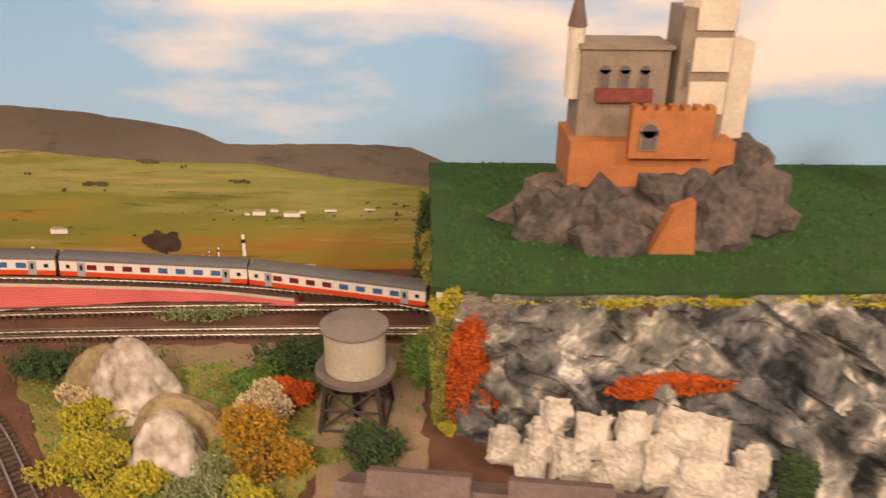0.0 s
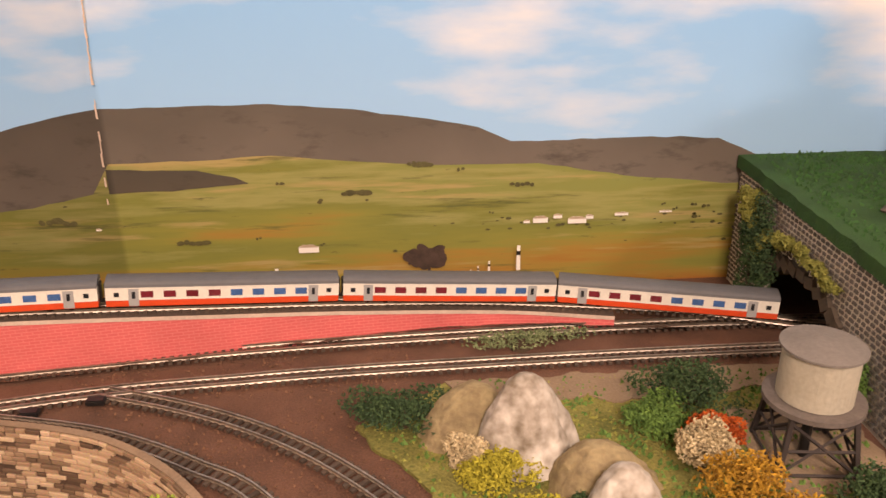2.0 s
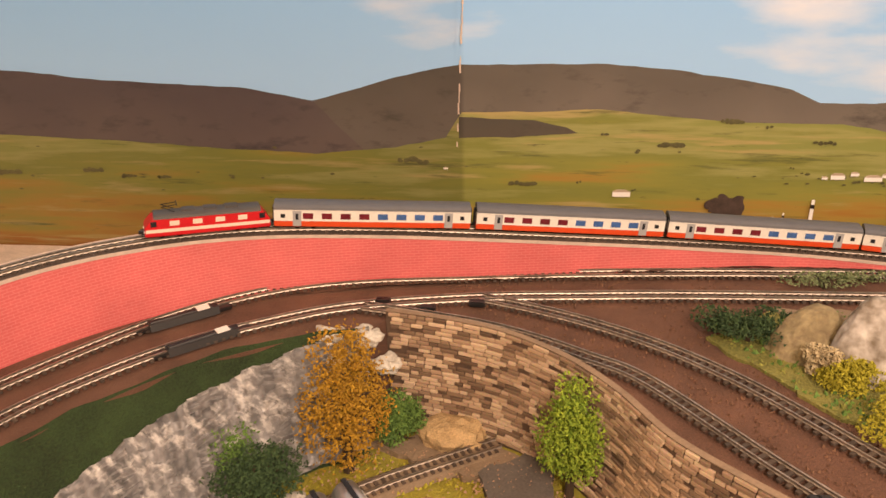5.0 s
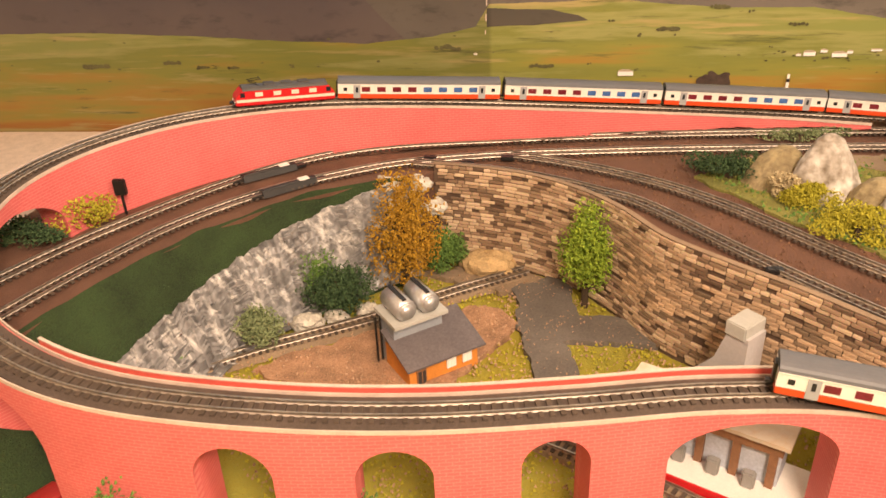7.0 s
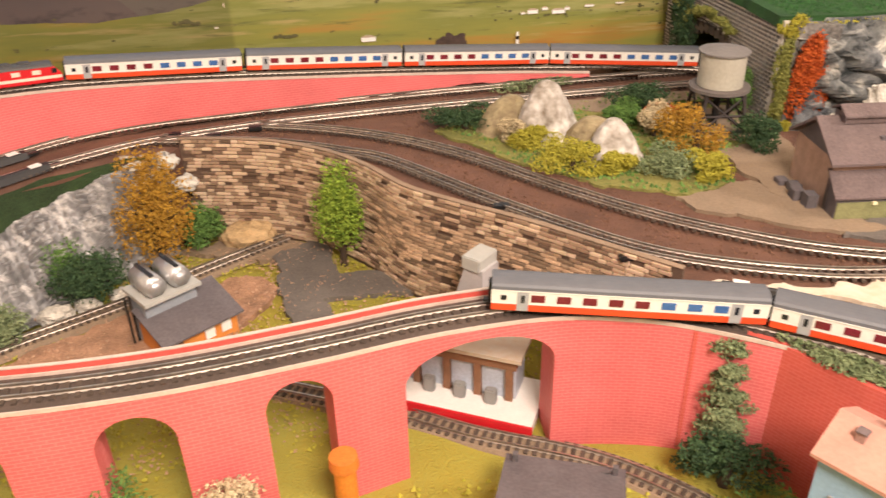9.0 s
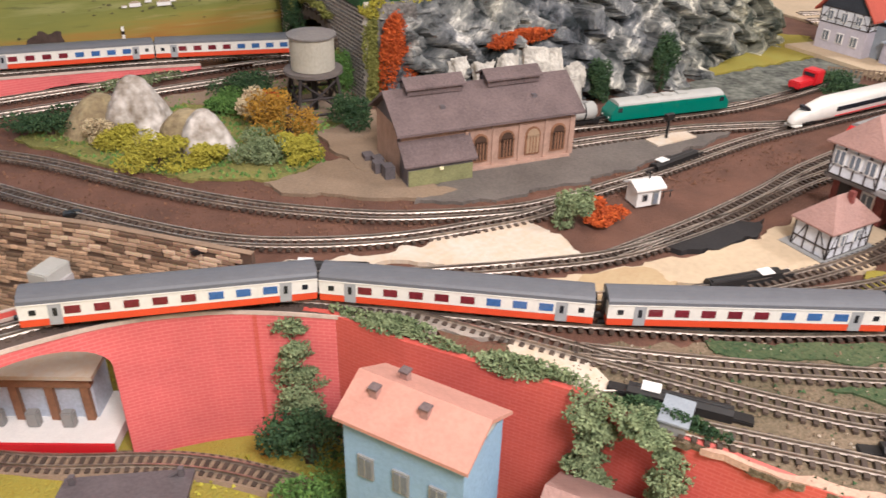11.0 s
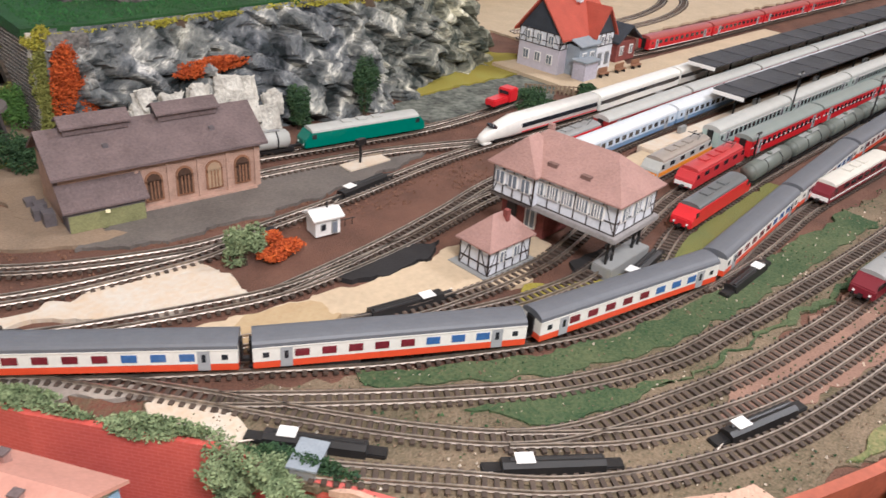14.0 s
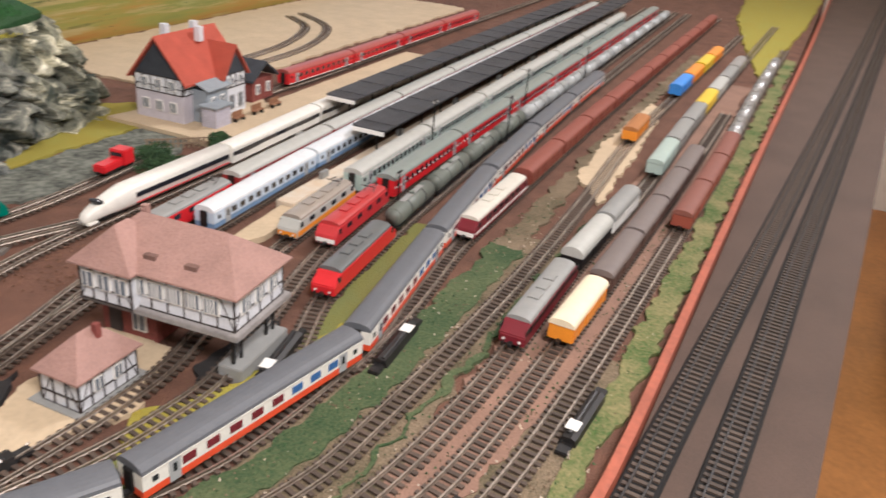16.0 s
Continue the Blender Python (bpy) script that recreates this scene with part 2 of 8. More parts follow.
def brick_sweep(name, line, half, low, high, material, parent=None, label="", openings=()):
    """A wall of brick along a line from low(i) up to line's height plus high, with arched openings given as (start, end, springing, crown) in metres of run."""
    run = [0.0]
    for a, b in zip(line, line[1:]):
        run.append(run[-1] + (b - a).length)
    stations = []
    for i, s in enumerate(run):
        stations.append((s, None))
    for o in openings:
        stations += [(o[0], "a"), (o[0] + 1e-4, "in"), (o[1] - 1e-4, "in"), (o[1], "a")]
        stations += [(o[0] + (o[1] - o[0]) * (0.5 - 0.5 * math.cos(math.pi * k / 16)), "in") for k in range(1, 16)]
    stations.sort(key=lambda q: q[0])
    bm, rows, rings, j = B(), {}, [], 0
    for s, tag in stations:
        while j < len(run) - 2 and run[j + 1] < s:
            j += 1
        f = (s - run[j]) / max(run[j + 1] - run[j], 1e-9)
        p, n = line[j].lerp(line[j + 1], f), across(line, j).lerp(across(line, j + 1), f).normalized()
        bottom = low
        for a, b, spring, crown in openings:
            if a + 5e-5 < s < b - 5e-5:
                u = (s - (a + b) / 2) / ((b - a) / 2)
                bottom = spring + (crown - spring) * math.sqrt(max(0, 1 - u * u))
        ring = []
        for side, z in ((half, bottom), (half, p.z + high), (-half, p.z + high), (-half, bottom)):
            v = bm.verts.new((p.x + n.x * side, p.y + n.y * side, z))
            rows[v] = (s + (0.003 if side < 0 else 0), z)
            ring.append(v)
        rings.append(ring)
    fs = []
    for a, b in zip(rings, rings[1:]):
        for k in range(4):
            fs.append(bm.faces.new((a[k], a[(k + 1) % 4], b[(k + 1) % 4], b[k])))
    fs += [bm.faces.new(rings[0]), bm.faces.new(rings[-1][::-1])]
    bmesh.ops.recalc_face_normals(bm, faces=fs)
    uv_wall(bm, rows)
    return part(name, bm, material, parent, label)


def on_line(line, s, length):
    """The pose of a vehicle of that length whose rear end is s metres along a line."""
    run, pts = 0.0, []
    for want in (s, s + length):
        run, got = 0.0, line[-1]
        for a, b in zip(line, line[1:]):
            d = (b - a).length
            if run + d >= want:
                got = a.lerp(b, (want - run) / d)
                break
            run += d
        pts.append(got)
    d = pts[1] - pts[0]
    yaw, pitch = math.atan2(d.y, d.x), math.atan2(d.z, math.hypot(d.x, d.y))
    mid = (pts[0] + pts[1]) / 2
    return Matrix.Translation(mid) @ Euler((0, -pitch, yaw)).to_matrix().to_4x4()


# ---- the plan of the tracks ----
RAMP = [(0.03, 0.675, 0.004), (-0.04, 0.690, 0.006), (-0.12, 0.716, 0.008), (-0.25, 0.735, 0.011), (-0.36, 0.728, 0.019), (-0.45, 0.714, 0.0275), (-0.53, 0.702, 0.0345), (-0.61, 0.690, 0.0405),
        (-0.70, 0.667, 0.0475), (-0.77, 0.629, 0.0535), (-0.83, 0.575, 0.058), (-0.875, 0.51, 0.058), (-0.895, 0.44, 0.054), (-0.882, 0.37, 0.046), (-0.84, 0.31, 0.036), (-0.785, 0.276, 0.028), (-0.725, 0.260, 0.022),
        (-0.64, 0.255, 0.018), (-0.56, 0.261, 0.014), (-0.48, 0.274, 0.012), (-0.41, 0.288, 0.010), (-0.34, 0.294, 0.007), (-0.285, 0.285, 0.004), (-0.245, 0.268, 0.002), (-0.196, 0.236, 0.001),
        (-0.15, 0.200, 0), (-0.08, 0.152, 0), (-0.02, 0.113, 0), (0.06, 0.073, 0), (0.118, 0.055, 0), (0.23, 0.046, 0), (0.33, 0.060, 0), (0.43, 0.071, 0), (0.546, 0.081, 0), (0.79, 0.090, 0), (1.2, 0.088, 0), (1.9, 0.08, 0)]
TRACKS = {
    "main_line": RAMP,
    "rear_line": [(0.02, 0.705), (-0.08, 0.709), (-0.16, 0.709), (-0.28, 0.706), (-0.41, 0.699), (-0.52, 0.688), (-0.63, 0.673), (-0.70, 0.645), (-0.765, 0.592), (-0.835, 0.500), (-0.88, 0.425), (-0.92, 0.33), (-0.94, 0.2)],
    "inner_line": [(0.02, 0.668), (-0.13, 0.668), (-0.25, 0.666), (-0.37, 0.662), (-0.44, 0.657), (-0.52, 0.650), (-0.61, 0.632), (-0.665, 0.608), (-0.733, 0.562), (-0.789, 0.500), (-0.818, 0.450), (-0.846, 0.392), (-0.88, 0.30), (-0.90, 0.2)],
    "curve_outer": [(-0.52, 0.649), (-0.476, 0.632), (-0.437, 0.613), (-0.398, 0.588), (-0.365, 0.560), (-0.332, 0.524), (-0.279, 0.455), (-0.232, 0.402), (-0.190, 0.365), (-0.135, 0.328), (-0.061, 0.300), (-0.014, 0.295), (0.041, 0.297), (0.104, 0.302), (0.19, 0.312), (0.26, 0.314), (0.45, 0.312), (0.65, 0.318), (1.1, 0.318), (1.9, 0.30)],
    "curve_inner": [(-0.61, 0.630), (-0.575, 0.622), (-0.52, 0.607), (-0.482, 0.590), (-0.446, 0.568), (-0.408, 0.540), (-0.346, 0.457), (-0.297, 0.397), (-0.255, 0.353), (-0.210, 0.324), (-0.150, 0.300), (-0.089, 0.289), (-0.047, 0.285), (-0.014, 0.290)],
    "goods_line": [(-0.24, 0.292), (-0.19, 0.268), (-0.143, 0.248), (-0.086, 0.228), (-0.035, 0.214), (0.019, 0.212), (0.081, 0.216), (0.13, 0.224), (0.19, 0.232), (0.31, 0.234), (0.60, 0.245), (1.1, 0.246), (1.9, 0.24)],
    "station_line_a": [(-0.035, 0.214), (0.05, 0.222), (0.13, 0.235), (0.20, 0.250), (0.30, 0.260), (0.45, 0.265), (0.60, 0.268), (1.0, 0.270), (1.9, 0.268)],
    "station_line_b": [(-0.10, 0.189), (-0.044, 0.166), (0.014, 0.145), (0.053, 0.138), (0.10, 0.134), (0.15, 0.136), (0.22, 0.152), (0.31, 0.170), (0.50, 0.180), (0.9, 0.182), (1.9, 0.18)],
    "station_line_c": [(0.0, 0.136), (0.04, 0.122), (0.074, 0.112), (0.107, 0.106), (0.15, 0.104), (0.22, 0.118), (0.33, 0.140), (0.50, 0.148), (0.9, 0.146), (1.9, 0.14)],
    "station_line_d": [(0.13, 0.066), (0.18, 0.075), (0.26, 0.100), (0.34, 0.106), (0.45, 0.113), (0.70, 0.118), (1.1, 0.116), (1.9, 0.11)],
    "station_line_e": [(0.20, 0.044), (0.27, 0.043), (0.33, 0.047), (0.40, 0.052), (0.56, 0.050), (0.80, 0.046), (1.1, 0.036), (1.9, 0.01)],
    "shed_line_a": [(0.05, 0.414), (0.088, 0.406), (0.151, 0.394), (0.249, 0.378), (0.34, 0.380), (0.42, 0.390)],
    "shed_line_b": [(0.05, 0.378), (0.10, 0.371), (0.17, 0.357), (0.22, 0.340), (0.27, 0.322), (0.33, 0.314)],
    "crossing_line": [(-0.215, 0.250), (-0.178, 0.222), (-0.146, 0.182), (-0.118, 0.145), (-0.085, 0.100), (-0.055, 0.062), (-0.022, 0.028), (0.015, 0.006), (0.075, -0.012), (0.13, -0.024), (0.187, -0.031), (0.25, -0.036), (0.40, -0.041), (0.62, -0.056), (1.0, -0.070), (1.9, -0.12)],
    "front_line_a": [(-0.118, 0.145), (-0.071, 0.108), (-0.018, 0.070), (0.037, 0.036), (0.105, 0.011), (0.16, 0.004), (0.23, -0.002), (0.295, -0.006), (0.40, -0.010), (0.56, -0.012), (0.76, -0.010), (1.0, -0.020), (1.7, -0.06)],
    "front_line_b": [(-0.022, 0.026), (0.026, -0.010), (0.075, -0.033), (0.134, -0.049), (0.214, -0.058), (0.296, -0.064), (0.40, -0.071), (0.66, -0.086), (1.0, -0.10)],
    "front_line_c": [(-0.112, 0.077), (-0.101, 0.064), (-0.063, 0.025), (-0.024, -0.013), (0.027, -0.043), (0.09, -0.066), (0.16, -0.078), (0.231, -0.085), (0.349, -0.094), (0.527, -0.105), (0.76, -0.118), (1.1, -0.130), (1.6, -0.154)],
    "shelf_line_a": [(0.10, -0.130), (0.179, -0.138), (0.343, -0.156), (0.561, -0.180), (1.136, -0.240), (1.9, -0.318), (2.9, -0.42)],
    "shelf_line_b": [(0.10, -0.166), (0.20, -0.176), (0.35, -0.191), (0.584, -0.213), (1.149, -0.272), (1.9, -0.350), (2.9, -0.452)],
    "low_line": [(-0.52, 0.375), (-0.437, 0.331), (-0.384, 0.297), (-0.318, 0.262), (-0.276, 0.226), (-0.25, 0.19), (-0.22, 0.12), (-0.20, 0.03)],
    "coal_line": [(-0.80, 0.395), (-0.765, 0.423), (-0.718, 0.454), (-0.634, 0.500), (-0.578, 0.540), (-0.504, 0.585)],
    "valley_line": [(-0.66, 0.40), (-0.74, 0.335), (-0.786, 0.29), (-0.83, 0.24), (-0.86, 0.15), (-0.87, 0.0)],
}
LEVEL = {"low_line": -0.092, "coal_line": -0.0885, "valley_line": -0.092}
DEEP = -0.092
LINES = {}
for key, pts in TRACKS.items():
    LINES[key] = glide([(*p, LEVEL.get(key, 0.0)) if len(p) == 2 else p for p in pts], 0.0058)

# ---- the setting: tables, ground, backdrop, room ----
STONE_TOP = [(-0.590, 0.617), (-0.578, 0.616), (-0.530, 0.604), (-0.494, 0.588), (-0.457, 0.559), (-0.428, 0.523), (-0.402, 0.478), (-0.366, 0.441), (-0.325, 0.404), (-0.285, 0.362), (-0.243, 0.318)]
BASIN_LEFT = [(-0.600, 0.600), (-0.650, 0.585), (-0.715, 0.545), (-0.765, 0.488), (-0.795, 0.440), (-0.822, 0.385), (-0.85, 0.30), (-0.86, 0.20)]
FRONT_RIM = [(-0.243, 0.262), (-0.222, 0.243), (-0.195, 0.198), (-0.134, 0.116), (-0.115, 0.075), (-0.085, 0.022), (-0.045, -0.035), (0.02, -0.075), (0.09, -0.100), (0.17, -0.120)]
outline = [(-0.97, 0.20), (-0.86, 0.20)] + BASIN_LEFT[::-1][1:] + STONE_TOP + [(-0.235, 0.290)] + FRONT_RIM + [(0.77, -0.149), (1.6, -0.186), (2.95, -0.24), (2.95, 0.80), (-0.78, 0.80), (-0.86, 0.64), (-0.925, 0.56), (-0.955, 0.40)]
bm = B()
prism(bm, outline, "z", -0.13, -0.002)
bmesh.ops.triangulate(bm, faces=[f for f in bm.faces if len(f.verts) > 4])
tagged(part("ground", bm, M_BALLAST), "brown ballasted main level of the railway layout", "ground", kind="structure")

bm = B()
bmesh.ops.create_grid(bm, x_segments=90, y_segments=70, size=0.5, matrix=Matrix.Translation((-0.6, 0.15, 0)) @ Matrix.Diagonal((1.6, 1.3, 1, 1)))
for v in bm.verts:
    v.co.z = DEEP - 0.002 + 0.003 * noise.noise(v.co * 18)
tagged(part("ground", bm, M_LOWGRASS, smooth=True), "yellow-green grass mat of the lower valley level", "ground", kind="structure")

bm = B()
prism(bm, [(-0.9, -0.30), (0.0, -0.133), (0.16, -0.128), (0.77, -0.157), (2.95, -0.255), (2.95, -0.480), (0.93, -0.297), (0.228, -0.226), (-0.3, -0.19), (-0.9, -0.33)][2:8] + [(0.0, -0.205), (0.0, -0.133)], "z", -0.022, -0.002)
M_SHELF = mat("brown_particle_board", (0.080, 0.050, 0.037), 0.8, vary=0.2, scale=14, fine=60, bump=0.25)
tagged(part("shelf_board", bm, M_SHELF), "brown particle board with two tracks along the layout's rim", "shelf board", kind="structure")
bm = B()
sweep(bm, glide([(0.02, -0.083, 0), (0.09, -0.108, 0), (0.17, -0.1235, 0), (0.482, -0.139, 0), (0.774, -0.1535, 0), (1.6, -0.196, 0), (2.9, -0.255, 0)], 0.04), [(-0.003, -0.03), (0.003, -0.03), (0.003, 0.010), (-0.003, 0.010)])
tagged(part("edge_plank", bm, mat("orange_red_painted_wood", (0.33, 0.085, 0.045), 0.6, vary=0.2, scale=30)), "orange-red painted wooden plank along the layout's rim", "plank", kind="structure")

# room round the layout; unseen walls and ceiling kept pale to bounce light
M_WALL = mat("pale_bounce_wall", (0.76, 0.71, 0.63), 0.9, vary=0.05, scale=6, bump=0.05)
M_FLOOR = mat("orange_wood_floor", (0.42, 0.18, 0.05), 0.5, vary=0.2, scale=5, fine=14, bump=0.1)
bm = B(); box(bm, 0.6, -0.6, -0.80, 5.0, 4.0, 0.05)
tagged(part("floor", bm, M_FLOOR), "orange-brown wooden floor of the room", "floor", kind="structure")
bm = B(); box(bm, 0.6, -0.6, 1.75, 5.0, 4.0, 0.05)
tagged(part("ceiling", bm, M_WALL), "plain pale ceiling", "ceiling", kind="structure")
for nm, x, y, sx, sy in (("wall_north", 0.6, 1.4, 5.0, 0.1), ("wall_south", 0.6, -2.6, 5.0, 0.1), ("wall_west", -1.9, -0.6, 0.1, 3.9), ("wall_east", 3.1, -0.6, 0.1, 3.9)):
    bm = B(); box(bm, x, y, -0.75, sx, sy, 2.5)
    tagged(part(nm, bm, M_WALL), "plain cream wall of the room", "wall", kind="structure")
for x in (-1.2, 0.4, 2.0):
    for y in (0.0, 0.72):
        bm = B(); box(bm, x, y, -0.75, 0.06, 0.06, 0.62)
        tagged(part("table_leg", bm, mat("plain_timber", (0.4, 0.28, 0.16), 0.7)), "square timber leg under the layout table", "table leg", "legs of the layout table")

# ---- red brick ramp and viaduct ----
ramp_line = glide([(-0.17, 0.7235, 0.0085)] + RAMP[3:25], 0.012)
s_at = [0.0]
for a, b in zip(ramp_line, ramp_line[1:]):
    s_at.append(s_at[-1] + (b - a).length)


def run_at(x, y):
    """How far along the ramp the point nearest to (x, y) lies."""
    i = min(range(len(ramp_line)), key=lambda k: (ramp_line[k].x - x) ** 2 + (ramp_line[k].y - y) ** 2)
    return s_at[i]


def span(x, y, half, spring, crown):
    s = run_at(x, y)
    return (s - half, s + half, spring, crown)


viaduct = thing("viaduct", "red brick card viaduct and ramp with arches carrying a single track", "viaduct")
cut = run_at(-0.80, 0.60)
k = min(range(len(s_at)), key=lambda i: abs(s_at[i] - cut))
brick_sweep("ramp_wall", ramp_line[:k + 1], 0.0145, -0.002, -0.0012, M_RED, viaduct)
rest, off = ramp_line[k:], s_at[k]
opens = [span(-0.892, 0.425, 0.062, 0.012, 0.040), span(-0.80, 0.284, 0.034, -0.02, 0.014),
         span(-0.664, 0.256, 0.0215, -0.018, 0.004), span(-0.578, 0.259, 0.0205, -0.018, 0.002), span(-0.497, 0.270, 0.0185, -0.016, 0.002), span(-0.391, 0.290, 0.048, -0.022, 0.0005)]
brick_sweep("arcade", rest, 0.0145, DEEP - 0.01, -0.0012, M_RED, viaduct, openings=[(a - off, b - off, c, d) for a, b, c, d in opens])
for side in (1, -1):
    bm = B()
    sweep(bm, ramp_line, [(side * 0.0144, -0.0012), (side * 0.0152, -0.0012), (side * 0.0152, 0.0014), (side * 0.0144, 0.0014)])
    part("parapet", bm, M_CARD, viaduct, "whitish cut edge of card")
bm = B()
sweep(bm, ramp_line, [(-0.0130, -0.001), (0.0130, -0.001), (0.0130, 0.0004), (-0.0130, 0.0004)])
part("track_bed", bm, M_DARKROAD, viaduct)
bm = B()
sweep(bm, [p for p in ramp_line if p.y < 0.30 and -0.80 < p.x < -0.24], [(0.0155, -0.02), (0.0170, -0.02), (0.0170, 0.0048), (0.0155, 0.0048)])
part("rear_parapet", bm, M_REDPLAIN, viaduct, "low red card parapet behind the track")
bm = B()
sweep(bm, [p for p in ramp_line if p.y < 0.30 and -0.80 < p.x < -0.24], [(0.0153, 0.0048), (0.0172, 0.0048), (0.0172, 0.0056), (0.0153, 0.0056)])
part("parapet_edge", bm, M_CARD, viaduct, "whitish cut edge of card")

# brown ballast heaped against the ramp's foot
bm, grid = B(), []
heap = glide([(-0.12, 0.700, 0), (-0.25, 0.7185, 0), (-0.36, 0.7115, 0), (-0.45, 0.6975, 0), (-0.53, 0.6855, 0), (-0.61, 0.6735, 0), (-0.68, 0.6565, 0)], 0.004)
for i, p in enumerate(heap):
    f = i / (len(heap) - 1)
    high = 0.0075 * (1 - f) ** 0.7 + 0.001 + 0.0022 * noise.noise(p * 55)
    n = across(heap, i)
    col = []
    for j in range(7):
        v = j / 6
        q = p + n * ((v - 0.5) * -0.020 - 0.003)
        q.z = -0.002 + high * (1 - v) ** 1.2 + 0.0008 * noise.noise(q * 190)
        col.append(bm.verts.new(q))
    grid.append(col)
for a, b in zip(grid, grid[1:]):
    for j in range(6):
        bm.faces.new((a[j], b[j], b[j + 1], a[j + 1]))
bmesh.ops.recalc_face_normals(bm, faces=bm.faces[:])
tagged(part("ballast_bank", bm, M_BALLAST, smooth=True), "brown ballast heaped along the red ramp's foot", "bank", kind="structure")

# retaining walls of brick card towards the lower level
for nm, pts, top in (("retaining_wall", [(-0.262, 0.262), (-0.243, 0.258), (-0.222, 0.241), (-0.195, 0.196), (-0.134, 0.114)], 0.002), ("retaining_wall", [(-0.128, 0.108), (-0.113, 0.073), (-0.083, 0.020), (-0.043, -0.037), (0.02, -0.078)], 0.0)):
    line = [Vector((*p, top)) for p in pts]
    tagged(brick_sweep(nm, line, 0.002, DEEP - 0.005, 0.0, M_REDWALL), "red brick card retaining wall below the tracks", "retaining wall", kind="structure")

# stone retaining wall round the basin: dark joints, single stones proud of them
stone_line = glide([(*p, 0.006) for p in STONE_TOP], 0.008)
stone_wall = thing("stone_retaining_wall", "tan and brown stone-patterned retaining wall round the lower yard", "retaining wall", kind="structure")
bm = B(); sweep(bm, stone_line, [(-0.0015, DEEP - 0.012), (0.0025, DEEP - 0.012), (0.0025, 0), (-0.0015, 0)])
part("core", bm, M_JOINT, stone_wall)
bm = B(); sweep(bm, stone_line, [(-0.0022, 0.0), (0.0026, 0.0), (0.0026, 0.0006), (-0.0022, 0.0006)])
part("coping", bm, mat("dull_card_edge", (0.26, 0.18, 0.12), 0.9), stone_wall, "dull cut card edge")


# ---- tracks ----
def sleeper_mesh():
    bm = B()
    box(bm, 0, 0, 0, 0.0026, 0.0172, 0.0016)
    me = bpy.data.meshes.new("sleeper")
    bm.to_mesh(me); bm.free()
    me.materials.append(M_SLEEPER)
    return me


SLEEPER = sleeper_mesh()


def build_track(key, line, bed=None):
    ob = thing("railway_track", {"main_line": "single track with bright rails over ramp, viaduct and front curve", "shelf_line_a": "blackened model railway track along the brown rim board", "shelf_line_b": "blackened model railway track along the brown rim board"}.get(key, "model railway track with nickel rails on dark plastic sleepers"), "railway track", "tracks of the layout")
    ob.matrix_world = Matrix.Translation(line[0])
    local = [p - line[0] for p in line]
    for side in (0.0047, -0.0047):
        bm = B()
        sweep(bm, local, [(side - 0.0007, 0.0014), (side + 0.0007, 0.0014), (side + 0.0002, 0.0022), (side + 0.0005, 0.0034), (side + 0.0005, 0.0040), (side - 0.0005, 0.0040), (side - 0.0005, 0.0034), (side - 0.0002, 0.0022)])
        part("rail", bm, M_DARKRAIL if key.startswith("shelf") else M_RAIL, ob)
    if bed:
        bm = B()
        sweep(bm, local, [(-0.0125, -0.004), (0.0125, -0.004), (0.010, 0.0006), (-0.010, 0.0006)])
        part("ballast_bed", bm, bed, ob)
    far = B()
    for i, p in enumerate(local[:-1]):
        d = local[i + 1] - p
        if line[i].x > 0.42 or line[i].x < -0.90:
            box(far, p.x, p.y, p.z + 0.0002, 0.0026, 0.0172, 0.0016, Matrix.Translation(p) @ Matrix.Rotation(math.atan2(d.y, d.x), 4, "Z") @ Matrix.Translation(-p))
            continue
        share("sleeper", SLEEPER, ob, Matrix.Translation((p.x, p.y, p.z + 0.0002)) @ Matrix.Rotation(math.atan2(d.y, d.x), 4, "Z"))
    if far.verts:
        tagged(part("sleepers_beyond", far, M_SLEEPER, ob), kind="stuff")
    else:
        far.free()
    return ob


M_DARKBED = mat("black_track_underlay", (0.010, 0.009, 0.009), 0.95, vary=0.2, scale=60)
BEDS = {"shelf_line_a": M_DARKBED, "shelf_line_b": M_DARKBED, "low_line": M_SAND, "coal_line": M_SAND}

# ---- printed landscape backdrop: flat shapes of print on one board ----
BACK = 0.795


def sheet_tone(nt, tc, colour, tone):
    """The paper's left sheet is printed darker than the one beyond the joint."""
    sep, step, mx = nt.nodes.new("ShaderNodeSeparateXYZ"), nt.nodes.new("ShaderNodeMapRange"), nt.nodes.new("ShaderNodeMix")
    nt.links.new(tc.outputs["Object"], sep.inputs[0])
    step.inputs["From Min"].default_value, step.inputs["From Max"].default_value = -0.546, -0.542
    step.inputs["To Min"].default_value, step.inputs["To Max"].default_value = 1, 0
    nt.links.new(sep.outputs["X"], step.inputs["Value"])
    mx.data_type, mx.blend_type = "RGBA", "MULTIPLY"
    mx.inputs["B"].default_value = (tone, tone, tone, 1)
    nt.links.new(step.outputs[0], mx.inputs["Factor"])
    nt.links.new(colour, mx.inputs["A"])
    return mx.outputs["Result"]


